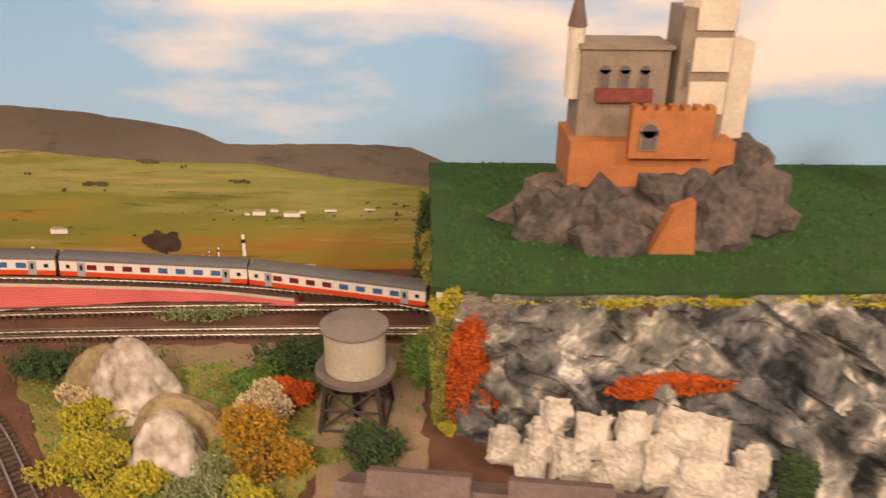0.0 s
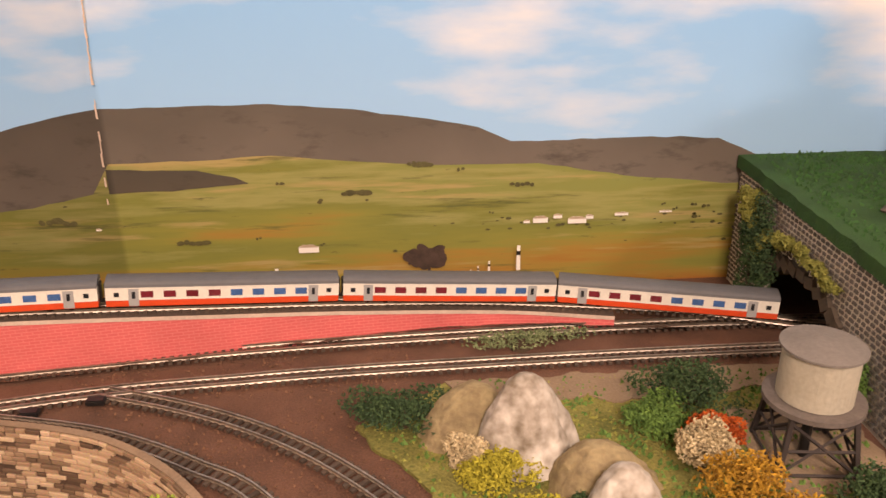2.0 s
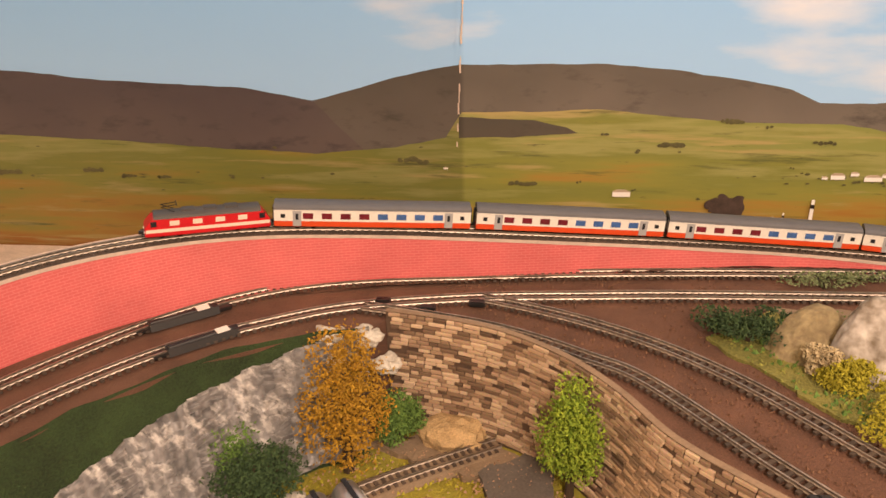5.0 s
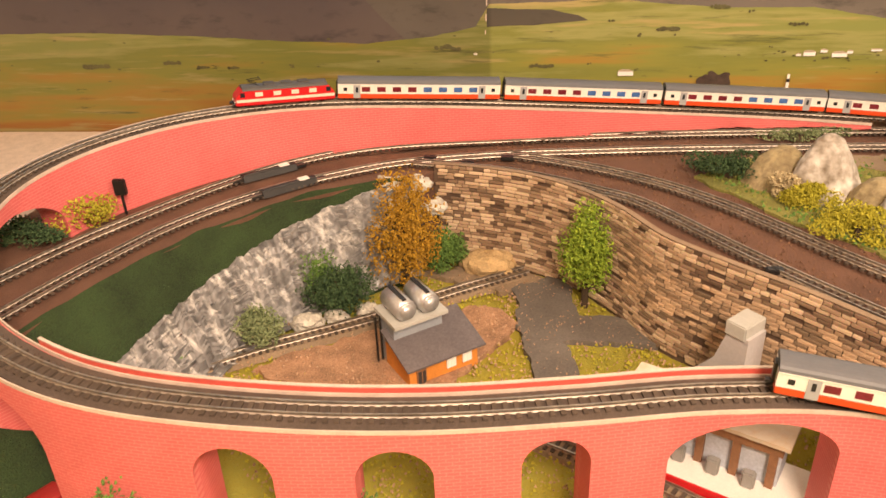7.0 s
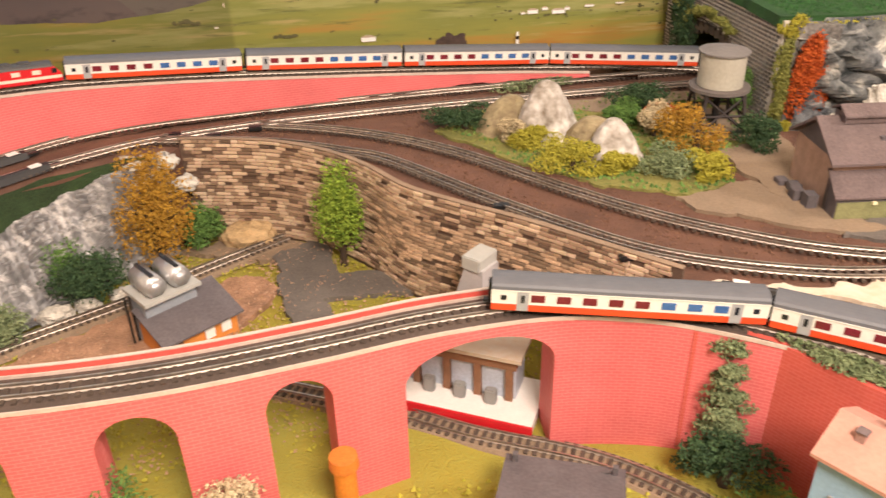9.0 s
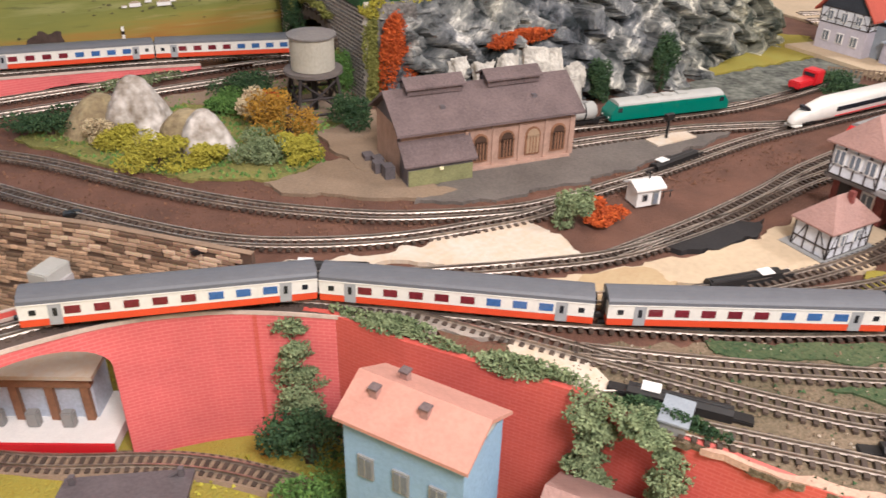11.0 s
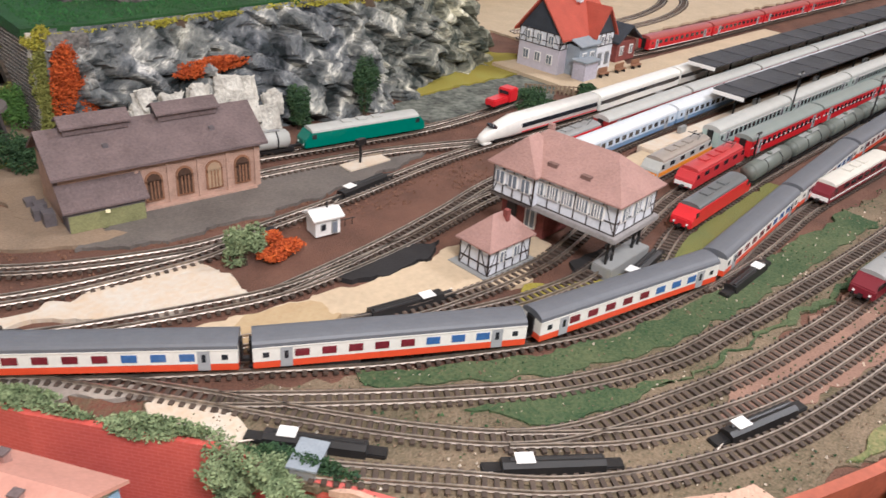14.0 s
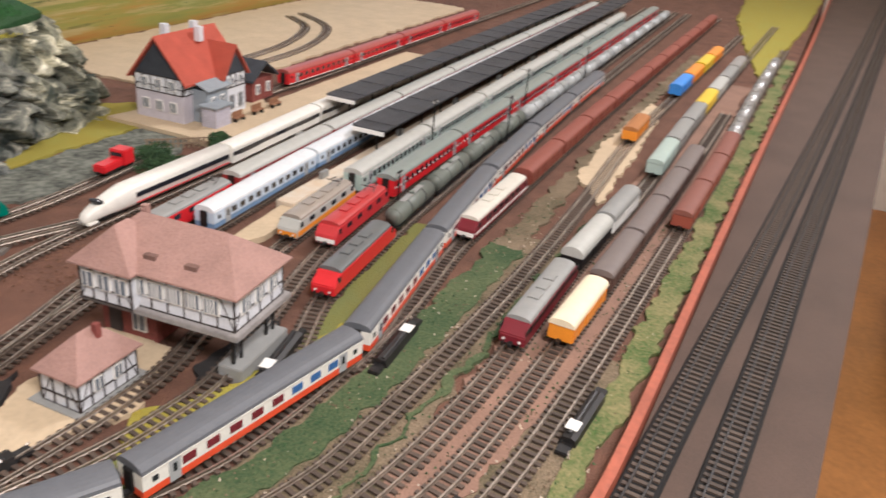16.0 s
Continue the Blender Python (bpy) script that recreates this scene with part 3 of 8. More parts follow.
def streaks(nt, tc, colour, scale, lo, hi, ink):
    """Thin level streaks of another ink over a print: hedges, tracks and stubble; also the river's ripple shading."""
    mp, n, mr, mx = nt.nodes.new("ShaderNodeMapping"), nt.nodes.new("ShaderNodeTexNoise"), nt.nodes.new("ShaderNodeMapRange"), nt.nodes.new("ShaderNodeMix")
    mp.inputs["Scale"].default_value = scale
    n.inputs["Scale"].default_value, n.inputs["Detail"].default_value, n.inputs["Roughness"].default_value = 1.0, 5, 0.65
    nt.links.new(tc.outputs["Object"], mp.inputs["Vector"]); nt.links.new(mp.outputs[0], n.inputs["Vector"])
    mr.inputs["From Min"].default_value, mr.inputs["From Max"].default_value = lo, hi
    nt.links.new(n.outputs["Fac"], mr.inputs["Value"])
    mx.data_type = "RGBA"
    mx.inputs["B"].default_value = (*ink, 1)
    nt.links.new(mr.outputs[0], mx.inputs["Factor"]); nt.links.new(colour, mx.inputs["A"])
    return mx.outputs["Result"]


def hill_mat(name, high, low, z0, z1):
    """A printed wooded hill: dark crest, paler haze towards its foot, faint folds."""
    m = bpy.data.materials.new(name)
    m.use_nodes = True
    nt = m.node_tree
    b = nt.nodes["Principled BSDF"]
    b.inputs["Roughness"].default_value = 0.45
    tc, sep, mr, n, ad, cr = nt.nodes.new("ShaderNodeTexCoord"), nt.nodes.new("ShaderNodeSeparateXYZ"), nt.nodes.new("ShaderNodeMapRange"), nt.nodes.new("ShaderNodeTexNoise"), nt.nodes.new("ShaderNodeMath"), nt.nodes.new("ShaderNodeValToRGB")
    nt.links.new(tc.outputs["Object"], sep.inputs[0])
    mr.inputs["From Min"].default_value, mr.inputs["From Max"].default_value = z0, z1
    mr.inputs["To Min"].default_value, mr.inputs["To Max"].default_value = -0.3, 0.55
    nt.links.new(sep.outputs["Z"], mr.inputs["Value"])
    n.inputs["Scale"].default_value, n.inputs["Detail"].default_value = 11, 6
    nt.links.new(tc.outputs["Object"], n.inputs["Vector"])
    nt.links.new(mr.outputs[0], ad.inputs[0]); nt.links.new(n.outputs["Fac"], ad.inputs[1])
    cr.color_ramp.elements[0].position, cr.color_ramp.elements[0].color = 0.15, (*low, 1)
    cr.color_ramp.elements[1].position, cr.color_ramp.elements[1].color = 0.9, (*high, 1)
    nt.links.new(ad.outputs[0], cr.inputs["Fac"])
    out = streaks(nt, tc, cr.outputs["Color"], (26, 1, 70), 0.56, 0.72, [c * 0.72 for c in high])
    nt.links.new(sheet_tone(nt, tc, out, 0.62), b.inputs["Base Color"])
    return m


def sky_mat():
    m = bpy.data.materials.new("printed_sky")
    m.use_nodes = True
    nt = m.node_tree
    b = nt.nodes["Principled BSDF"]
    b.inputs["Roughness"].default_value = 0.45
    tc, mp, n = nt.nodes.new("ShaderNodeTexCoord"), nt.nodes.new("ShaderNodeMapping"), nt.nodes.new("ShaderNodeTexNoise")
    mp.inputs["Scale"].default_value = (3.2, 1, 10.5)
    mp.inputs["Location"].default_value = (1.45, 0, 0.2)
    n.inputs["Scale"].default_value, n.inputs["Detail"].default_value, n.inputs["Roughness"].default_value = 1.0, 6, 0.52
    nt.links.new(tc.outputs["Object"], mp.inputs["Vector"])
    nt.links.new(mp.outputs[0], n.inputs["Vector"])
    sep = nt.nodes.new("ShaderNodeSeparateXYZ")
    nt.links.new(tc.outputs["Object"], sep.inputs[0])
    g = nt.nodes.new("ShaderNodeMapRange")
    g.inputs["From Min"].default_value, g.inputs["From Max"].default_value = 0.09, 0.30
    nt.links.new(sep.outputs["Z"], g.inputs["Value"])
    blue = nt.nodes.new("ShaderNodeValToRGB")
    blue.color_ramp.elements[0].color, blue.color_ramp.elements[1].color = (0.33, 0.59, 0.88, 1), (0.15, 0.43, 0.82, 1)
    nt.links.new(g.outputs[0], blue.inputs["Fac"])
    # more cloud upwards and to the right of the print
    w = nt.nodes.new("ShaderNodeMapRange")
    w.inputs["From Min"].default_value, w.inputs["From Max"].default_value = -0.75, -0.1
    w.inputs["To Min"].default_value, w.inputs["To Max"].default_value = -0.16, 0.08
    nt.links.new(sep.outputs["X"], w.inputs["Value"])
    h = nt.nodes.new("ShaderNodeMapRange")
    h.inputs["From Min"].default_value, h.inputs["From Max"].default_value = 0.12, 0.24
    h.inputs["To Min"].default_value, h.inputs["To Max"].default_value = -0.10, 0.08
    nt.links.new(sep.outputs["Z"], h.inputs["Value"])
    a1, a2 = nt.nodes.new("ShaderNodeMath"), nt.nodes.new("ShaderNodeMath")
    nt.links.new(n.outputs["Fac"], a1.inputs[0]); nt.links.new(w.outputs[0], a1.inputs[1])
    nt.links.new(a1.outputs[0], a2.inputs[0]); nt.links.new(h.outputs[0], a2.inputs[1])
    cr = nt.nodes.new("ShaderNodeValToRGB")
    cr.color_ramp.elements[0].position, cr.color_ramp.elements[1].position = 0.485, 0.66
    cr.color_ramp.elements[0].color, cr.color_ramp.elements[1].color = (0, 0, 0, 1), (1, 1, 1, 1)
    nt.links.new(a2.outputs[0], cr.inputs["Fac"])
    mx = nt.nodes.new("ShaderNodeMix")
    mx.data_type = "RGBA"
    mx.inputs["B"].default_value = (0.80, 0.79, 0.80, 1)
    nt.links.new(cr.outputs["Color"], mx.inputs["Factor"])
    nt.links.new(blue.outputs["Color"], mx.inputs["A"])
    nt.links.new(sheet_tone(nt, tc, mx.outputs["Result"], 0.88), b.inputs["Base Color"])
    return m


def meadow_mat():
    m = bpy.data.materials.new("printed_meadow")
    m.use_nodes = True
    nt = m.node_tree
    b = nt.nodes["Principled BSDF"]
    b.inputs["Roughness"].default_value = 0.45
    tc, mp, n = nt.nodes.new("ShaderNodeTexCoord"), nt.nodes.new("ShaderNodeMapping"), nt.nodes.new("ShaderNodeTexNoise")
    mp.inputs["Scale"].default_value = (3.5, 1, 38)
    n.inputs["Scale"].default_value, n.inputs["Detail"].default_value, n.inputs["Roughness"].default_value = 1.0, 7, 0.6
    nt.links.new(tc.outputs["Object"], mp.inputs["Vector"]); nt.links.new(mp.outputs[0], n.inputs["Vector"])
    sep, mr, ad = nt.nodes.new("ShaderNodeSeparateXYZ"), nt.nodes.new("ShaderNodeMapRange"), nt.nodes.new("ShaderNodeMath")
    nt.links.new(tc.outputs["Object"], sep.inputs[0])
    mr.inputs["From Min"].default_value, mr.inputs["From Max"].default_value = -0.02, 0.11
    mr.inputs["To Min"].default_value, mr.inputs["To Max"].default_value = -0.30, 0.22
    nt.links.new(sep.outputs["Z"], mr.inputs["Value"])
    nt.links.new(n.outputs["Fac"], ad.inputs[0]); nt.links.new(mr.outputs[0], ad.inputs[1])
    cr = nt.nodes.new("ShaderNodeValToRGB")
    e = cr.color_ramp.elements
    e[0].position, e[0].color = 0.16, (0.33, 0.13, 0.03, 1)
    e[1].position, e[1].color = 0.78, (0.215, 0.245, 0.075, 1)
    for p, c in ((0.30, (0.32, 0.20, 0.045, 1)), (0.42, (0.225, 0.225, 0.05, 1)), (0.52, (0.185, 0.20, 0.048, 1)), (0.60, (0.28, 0.28, 0.10, 1)), (0.66, (0.22, 0.24, 0.068, 1))):
        q = e.new(p); q.color = c
    nt.links.new(ad.outputs[0], cr.inputs["Fac"])
    out = streaks(nt, tc, cr.outputs["Color"], (5, 1, 75), 0.56, 0.66, (0.36, 0.29, 0.12))
    out = streaks(nt, tc, out, (9, 1, 120), 0.60, 0.70, (0.10, 0.11, 0.035))
    out = streaks(nt, tc, out, (30, 1, 190), 0.66, 0.74, (0.07, 0.07, 0.03))
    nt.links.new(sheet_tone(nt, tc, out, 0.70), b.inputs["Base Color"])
    return m


backdrop = thing("backdrop", "printed paper backdrop of meadows, dark hills and cloudy sky", "backdrop", kind="structure")
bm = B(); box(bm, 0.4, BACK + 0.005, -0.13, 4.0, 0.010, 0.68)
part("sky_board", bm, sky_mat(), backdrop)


def flat(name, outline, layer, material, rough=0.0, step=0.012):
    """A printed shape on the backdrop: outline of (x, z), its rim roughened."""
    rim = []
    n = len(outline)
    for i in range(n):
        a, b = Vector((outline[i][0], 0, outline[i][1])), Vector((outline[(i + 1) % n][0], 0, outline[(i + 1) % n][1]))
        m = max(1, round((b - a).length / step)) if rough else 1
        for k in range(m):
            p = a.lerp(b, k / m)
            v = noise.noise_vector(p * 90) * rough
            rim.append((p.x + v.x, p.z + v.z))
    bm = B()
    y = BACK - 0.0005 * layer
    bm.faces.new([bm.verts.new((x, y, z)) for x, z in rim][::-1])
    bmesh.ops.triangulate(bm, faces=bm.faces[:])
    bmesh.ops.recalc_face_normals(bm, faces=bm.faces[:])
    for f in bm.faces:
        if f.normal.y > 0:
            f.normal_flip()
    return part(name, bm, material, backdrop)


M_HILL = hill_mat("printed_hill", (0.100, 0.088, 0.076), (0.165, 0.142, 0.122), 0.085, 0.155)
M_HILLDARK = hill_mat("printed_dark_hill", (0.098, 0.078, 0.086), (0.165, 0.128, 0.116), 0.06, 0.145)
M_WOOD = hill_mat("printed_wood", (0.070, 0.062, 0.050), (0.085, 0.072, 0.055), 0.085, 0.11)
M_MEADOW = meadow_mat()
M_PRINTDARK = mat("printed_dark_green", (0.085, 0.080, 0.032), 0.5, vary=0.3, scale=90, bump=0)
M_PRINTROOF = mat("printed_roof", (0.42, 0.33, 0.25), 0.5, vary=0.2, scale=200, bump=0)
M_PRINTTREE = mat("printed_brown_tree", (0.06, 0.04, 0.032), 0.5, vary=0.4, scale=160, bump=0)
SKYLINE = [(-0.70, 0.124), (-0.68, 0.122), (-0.644, 0.131), (-0.603, 0.143), (-0.545, 0.154), (-0.489, 0.154), (-0.42, 0.154), (-0.362, 0.149), (-0.304, 0.140), (-0.265, 0.133), (-0.239, 0.121), (-0.173, 0.121), (-0.106, 0.121), (-0.075, 0.119), (-0.045, 0.106), (0.0, 0.092), (0.22, 0.090), (0.30, 0.101), (0.42, 0.103), (0.9, 0.105), (2.3, 0.105)]
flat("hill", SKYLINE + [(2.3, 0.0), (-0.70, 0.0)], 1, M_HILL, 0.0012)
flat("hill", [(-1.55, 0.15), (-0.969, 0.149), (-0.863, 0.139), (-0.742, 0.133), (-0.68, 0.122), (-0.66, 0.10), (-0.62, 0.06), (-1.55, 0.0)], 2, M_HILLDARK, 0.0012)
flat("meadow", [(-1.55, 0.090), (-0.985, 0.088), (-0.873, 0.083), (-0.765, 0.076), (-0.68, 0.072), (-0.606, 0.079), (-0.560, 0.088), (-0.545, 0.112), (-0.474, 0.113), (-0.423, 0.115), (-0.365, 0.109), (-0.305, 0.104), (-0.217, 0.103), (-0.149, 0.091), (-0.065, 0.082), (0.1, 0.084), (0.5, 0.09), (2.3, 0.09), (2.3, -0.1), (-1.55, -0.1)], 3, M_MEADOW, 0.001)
flat("wood", [(-0.5475, 0.088), (-0.50, 0.0895), (-0.442, 0.0935), (-0.452, 0.0985), (-0.48, 0.1045), (-0.53, 0.107), (-0.5475, 0.108)], 4, M_WOOD, 0.001)


def blob(name, x, z, w, h, layer, material, n=18):
    pts = [(x + w / 2 * math.cos(a), z + h / 2 * math.sin(a) * (1 if math.sin(a) > 0 else 0.7)) for a in (2 * math.pi * k / n for k in range(n))]
    return flat(name, pts, layer, material, min(w, h) * 0.30, step=0.0012)


random.seed(21)
for k in range(13):
    a = 2 * math.pi * k / 13
    r = random.uniform(0.45, 1.0)
    blob("print_tree", -0.304 + 0.0155 * r * math.cos(a), 0.026 + 0.0105 * r * math.sin(a), random.uniform(0.010, 0.017), random.uniform(0.008, 0.012), 6 + k * 0.06, M_PRINTTREE, 16)
blob("print_tree", -0.304, 0.025, 0.034, 0.022, 6.9, M_PRINTTREE, 30)
flat("print_trunk", [(-0.3055, 0.004), (-0.3025, 0.004), (-0.3030, 0.018), (-0.3050, 0.018)], 5.5, M_PRINTTREE)
flat("print_track", [(-0.40, -0.012), (-0.33, -0.002), (-0.305, 0.008), (-0.255, 0.008), (-0.262, -0.012)], 4, mat("printed_track", (0.36, 0.25, 0.14), 0.5, bump=0), 0.0015)
flat("print_ribbon", [(-0.23, 0.001), (-0.175, 0.004), (-0.165, 0.004), (-0.165, -0.004), (-0.25, -0.004)], 5, M_CARD, 0.0008)
random.seed(4)
for x, z, w in ((-0.59, 0.066, 0.030), (-0.865, 0.048, 0.014), (-0.83, 0.047, 0.013), (-0.765, 0.050, 0.010), (-0.49, 0.046, 0.024), (-0.44, 0.048, 0.009), (-0.36, 0.083, 0.022), (-0.255, 0.063, 0.008), (-0.23, 0.086, 0.02), (-0.31, 0.105, 0.02), (-0.28, 0.10, 0.012), (-0.42, 0.093, 0.012), (-0.90, 0.053, 0.02), (-0.99, 0.05, 0.03), (-0.39, 0.0405, 0.007), (-0.115, 0.066, 0.006), (-0.105, 0.062, 0.008), (-0.09, 0.064, 0.010), (-0.08, 0.063, 0.012)):
    for q in range(5 if w > 0.012 else 2):
        blob("print_bush", x + w * (0.2 * q - 0.4 if w > 0.012 else 0.3 * q), z + random.uniform(-0.0006, 0.0006), w * random.uniform(0.16, 0.36), w * random.uniform(0.12, 0.24) + 0.001, 5 + 0.1 * q, M_PRINTDARK, 12)
for k in range(60):
    x = random.uniform(-0.30, -0.06) if k % 2 else random.uniform(-1.2, 0.0)
    w = random.uniform(0.002, 0.005)
    blob("print_bush", x, random.choice((0.049, 0.052, 0.055, 0.057) if k % 2 else (0.049, 0.052, 0.078, 0.034)) + random.uniform(-0.002, 0.002), w, w * random.uniform(0.3, 0.8), 5, M_PRINTDARK, 10)
for x, z, w, h in ((-0.40, 0.038, 0.016, 0.007), (-0.214, 0.0565, 0.012, 0.006), (-0.184, 0.055, 0.015, 0.006), (-0.148, 0.059, 0.011, 0.003), (-0.112, 0.060, 0.010, 0.002), (-0.56, 0.06, 0.004, 0.002), (-0.200, 0.0588, 0.007, 0.004), (-0.174, 0.0575, 0.006, 0.004), (-0.225, 0.055, 0.005, 0.003)):
    flat("print_house", [(x - w / 2, z - h / 2), (x + w / 2, z - h / 2), (x + w / 2, z + h * 0.2), (x + w * 0.2, z + h / 2), (x - w * 0.3, z + h / 2), (x - w / 2, z + h * 0.2)], 7, M_WHITE)
    flat("print_roof", [(x - w * 0.5, z + h * 0.15), (x + w * 0.5, z + h * 0.15), (x + w * 0.25, z + h * 0.5), (x - w * 0.32, z + h * 0.5)], 7.5, M_PRINTROOF)
for x, z, h in ((-0.427, 0.012, 0.019), (-0.231, 0.026, 0.017), (-0.255, 0.017, 0.009), (-0.264, 0.014, 0.007), (-0.355, 0.010, 0.008), (-0.341, 0.009, 0.006), (-0.27, 0.012, 0.005)):
    w = h * 0.2
    flat("print_post", [(x - w / 2, z - h * 0.8), (x + w / 2, z - h * 0.8), (x + w * 0.4, z + h / 2), (x - w * 0.4, z + h / 2)], 7, M_WHITE)
    flat("print_post_band", [(x - w / 2, z), (x + w / 2, z), (x + w / 2, z + h * 0.22), (x - w / 2, z + h * 0.22)], 8, M_BLACK)
z = 0.04
while z < 0.5:                                  # worn paper joint with white flecks
    h = random.uniform(0.003, 0.011)
    if z > 0.075 and random.random() < (0.75 if z < 0.17 else 0.95):
        w = random.uniform(0.0003, 0.0009)
        x = -0.543 + 0.0006 * noise.noise((z * 60, 0, 0)) + 0.05 * (z - 0.1) - 0.005
        flat("paper_joint", [(x - w, z), (x + w, z), (x + w * 0.7, z + h), (x - w * 0.8, z + h)], 9, M_CARD, 0.0004, 0.003)
    z += h
# white strip of card at the far end of the ramp, behind its track
bm = B(); box(bm, -1.22, 0.55, -0.060, 0.70, 0.48, 0.034)
tagged(part("white_card", bm, M_CARD), "whitish bare card sheet beside the ramp's far bend", "card sheet", kind="structure")

# ---- hill with grass top, cliff, stone wall with tunnel portal ----
HILL = 0.094
hill_top = patch("hill_top", [(-0.0565, 0.557), (0.0, 0.549), (0.10, 0.550), (0.23, 0.552), (0.40, 0.565), (0.49, 0.60), (0.52, 0.70), (0.52, 0.792), (-0.0565, 0.792)], HILL + 0.003, M_HILLGRASS, 0.010, 0.002, "hilltop covered with dark green grass mat")
for v in hill_top.data.vertices:                 # the hill rises gently to the backdrop
    v.co.z += 0.036 * max(0, v.co.y - 0.56)


def noisy(p, s):
    return noise.noise(p * s)


def cliff():
    base = glide([(-0.042, 0.545), (0.0, 0.520), (0.05, 0.488), (0.118, 0.462), (0.21, 0.458), (0.344, 0.480), (0.43, 0.505), (0.50, 0.53), (0.545, 0.60), (0.56, 0.70), (0.56, 0.79)], 0.0028)
    top = glide([(-0.044, 0.556), (0.0, 0.549), (0.05, 0.549), (0.10, 0.550), (0.20, 0.551), (0.30, 0.556), (0.40, 0.565), (0.47, 0.585), (0.50, 0.63), (0.51, 0.70), (0.51, 0.79)], 0.0028)
    n, rows = 300, 46
    bm, grid = B(), []
    for i in range(n + 1):
        a, b = base[round(i / n * (len(base) - 1))], top[round(i / n * (len(top) - 1))]
        col = []
        for j in range(rows + 1):
            v = j / rows
            p = a.lerp(b, v ** 1.25)
            p.z = -0.004 + (HILL + 0.005) * v
            q = Vector((p.x * 1.0 + p.z * 0.7, p.y, p.z * 1.0 - p.x * 0.4))
            warp = Vector((q.x * 36 + q.z * 24 + 0.8 * noisy(q, 30), q.z * 27 - q.x * 13 + 0.8 * noisy(q + Vector((3, 0, 0)), 30), 0.5))
            cell = noise.voronoi(warp)
            small = noise.voronoi(warp * 2.7)
            lump = noise.cell(cell[1][0] * 7.3)
            d = 0.015 * lump + 0.011 * min(0.6, cell[0][1] - cell[0][0]) + 0.003 * noise.cell(small[1][0] * 5.1) + 0.003 * min(0.5, small[0][1] - small[0][0]) + 0.0012 * noisy(q, 120)
            fade = min(1, 6 * (1 - v) + 0.15)
            out = Vector((0.15, -1, 0.15)).normalized() if i < n * 0.75 else Vector((0.9, -0.4, 0.15)).normalized()
            p += out * (d * fade)
            col.append(bm.verts.new(p))
        grid.append(col)
    for a, b in zip(grid, grid[1:]):
        for j in range(rows):
            bm.faces.new((a[j], b[j], b[j + 1], a[j + 1]))
    return bm


def rock_mat():
    m = bpy.data.materials.new("painted_plaster_and_crevice_shade")
    m.use_nodes = True
    nt = m.node_tree
    b = nt.nodes["Principled BSDF"]
    b.inputs["Roughness"].default_value = 0.85
    tc, rot, mp = nt.nodes.new("ShaderNodeTexCoord"), nt.nodes.new("ShaderNodeMapping"), nt.nodes.new("ShaderNodeMapping")
    rot.inputs["Rotation"].default_value = (0, math.radians(38), 0)
    mp.inputs["Scale"].default_value = (24, 30, 62)
    n1, n2 = nt.nodes.new("ShaderNodeTexNoise"), nt.nodes.new("ShaderNodeTexNoise")
    n1.inputs["Scale"].default_value, n1.inputs["Detail"].default_value, n1.inputs["Roughness"].default_value = 1.0, 8, 0.66
    n1.inputs["Distortion"].default_value = 0.5
    n2.inputs["Scale"].default_value, n2.inputs["Detail"].default_value = 16, 4
    nt.links.new(tc.outputs["Object"], rot.inputs["Vector"]); nt.links.new(rot.outputs[0], mp.inputs["Vector"])
    nt.links.new(mp.outputs[0], n1.inputs["Vector"]); nt.links.new(tc.outputs["Object"], n2.inputs["Vector"])
    # grey and white paint; darkest stops also put crevice shadow into the relief's lows
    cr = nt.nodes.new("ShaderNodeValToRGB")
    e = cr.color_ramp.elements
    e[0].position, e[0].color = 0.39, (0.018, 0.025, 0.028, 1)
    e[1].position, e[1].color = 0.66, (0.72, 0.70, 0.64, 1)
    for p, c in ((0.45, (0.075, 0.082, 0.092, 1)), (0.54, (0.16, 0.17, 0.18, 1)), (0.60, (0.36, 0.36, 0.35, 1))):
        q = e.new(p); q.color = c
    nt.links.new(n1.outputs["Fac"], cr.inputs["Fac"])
    # cream and olive wash towards the station end
    sep, far, ad = nt.nodes.new("ShaderNodeSeparateXYZ"), nt.nodes.new("ShaderNodeMapRange"), nt.nodes.new("ShaderNodeMath")
    nt.links.new(tc.outputs["Object"], sep.inputs[0])
    far.inputs["From Min"].default_value, far.inputs["From Max"].default_value = 0.24, 0.46
    far.inputs["To Min"].default_value, far.inputs["To Max"].default_value = -0.35, 0.45
    nt.links.new(sep.outputs["X"], far.inputs["Value"])
    ad.use_clamp = True
    nt.links.new(far.outputs[0], ad.inputs[0]); nt.links.new(n2.outputs["Fac"], ad.inputs[1])
    wash = nt.nodes.new("ShaderNodeMix")
    wash.data_type, wash.blend_type = "RGBA", "SOFT_LIGHT"
    wash.inputs["B"].default_value = (0.86, 0.80, 0.50, 1)
    nt.links.new(ad.outputs[0], wash.inputs["Factor"]); nt.links.new(cr.outputs["Color"], wash.inputs["A"])
    nt.links.new(wash.outputs["Result"], b.inputs["Base Color"])
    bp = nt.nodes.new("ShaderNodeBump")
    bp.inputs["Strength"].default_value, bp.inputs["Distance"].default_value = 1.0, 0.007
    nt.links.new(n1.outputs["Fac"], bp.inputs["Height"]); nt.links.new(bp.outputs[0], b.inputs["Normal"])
    return m


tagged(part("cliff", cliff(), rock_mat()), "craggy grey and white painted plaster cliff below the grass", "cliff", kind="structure")


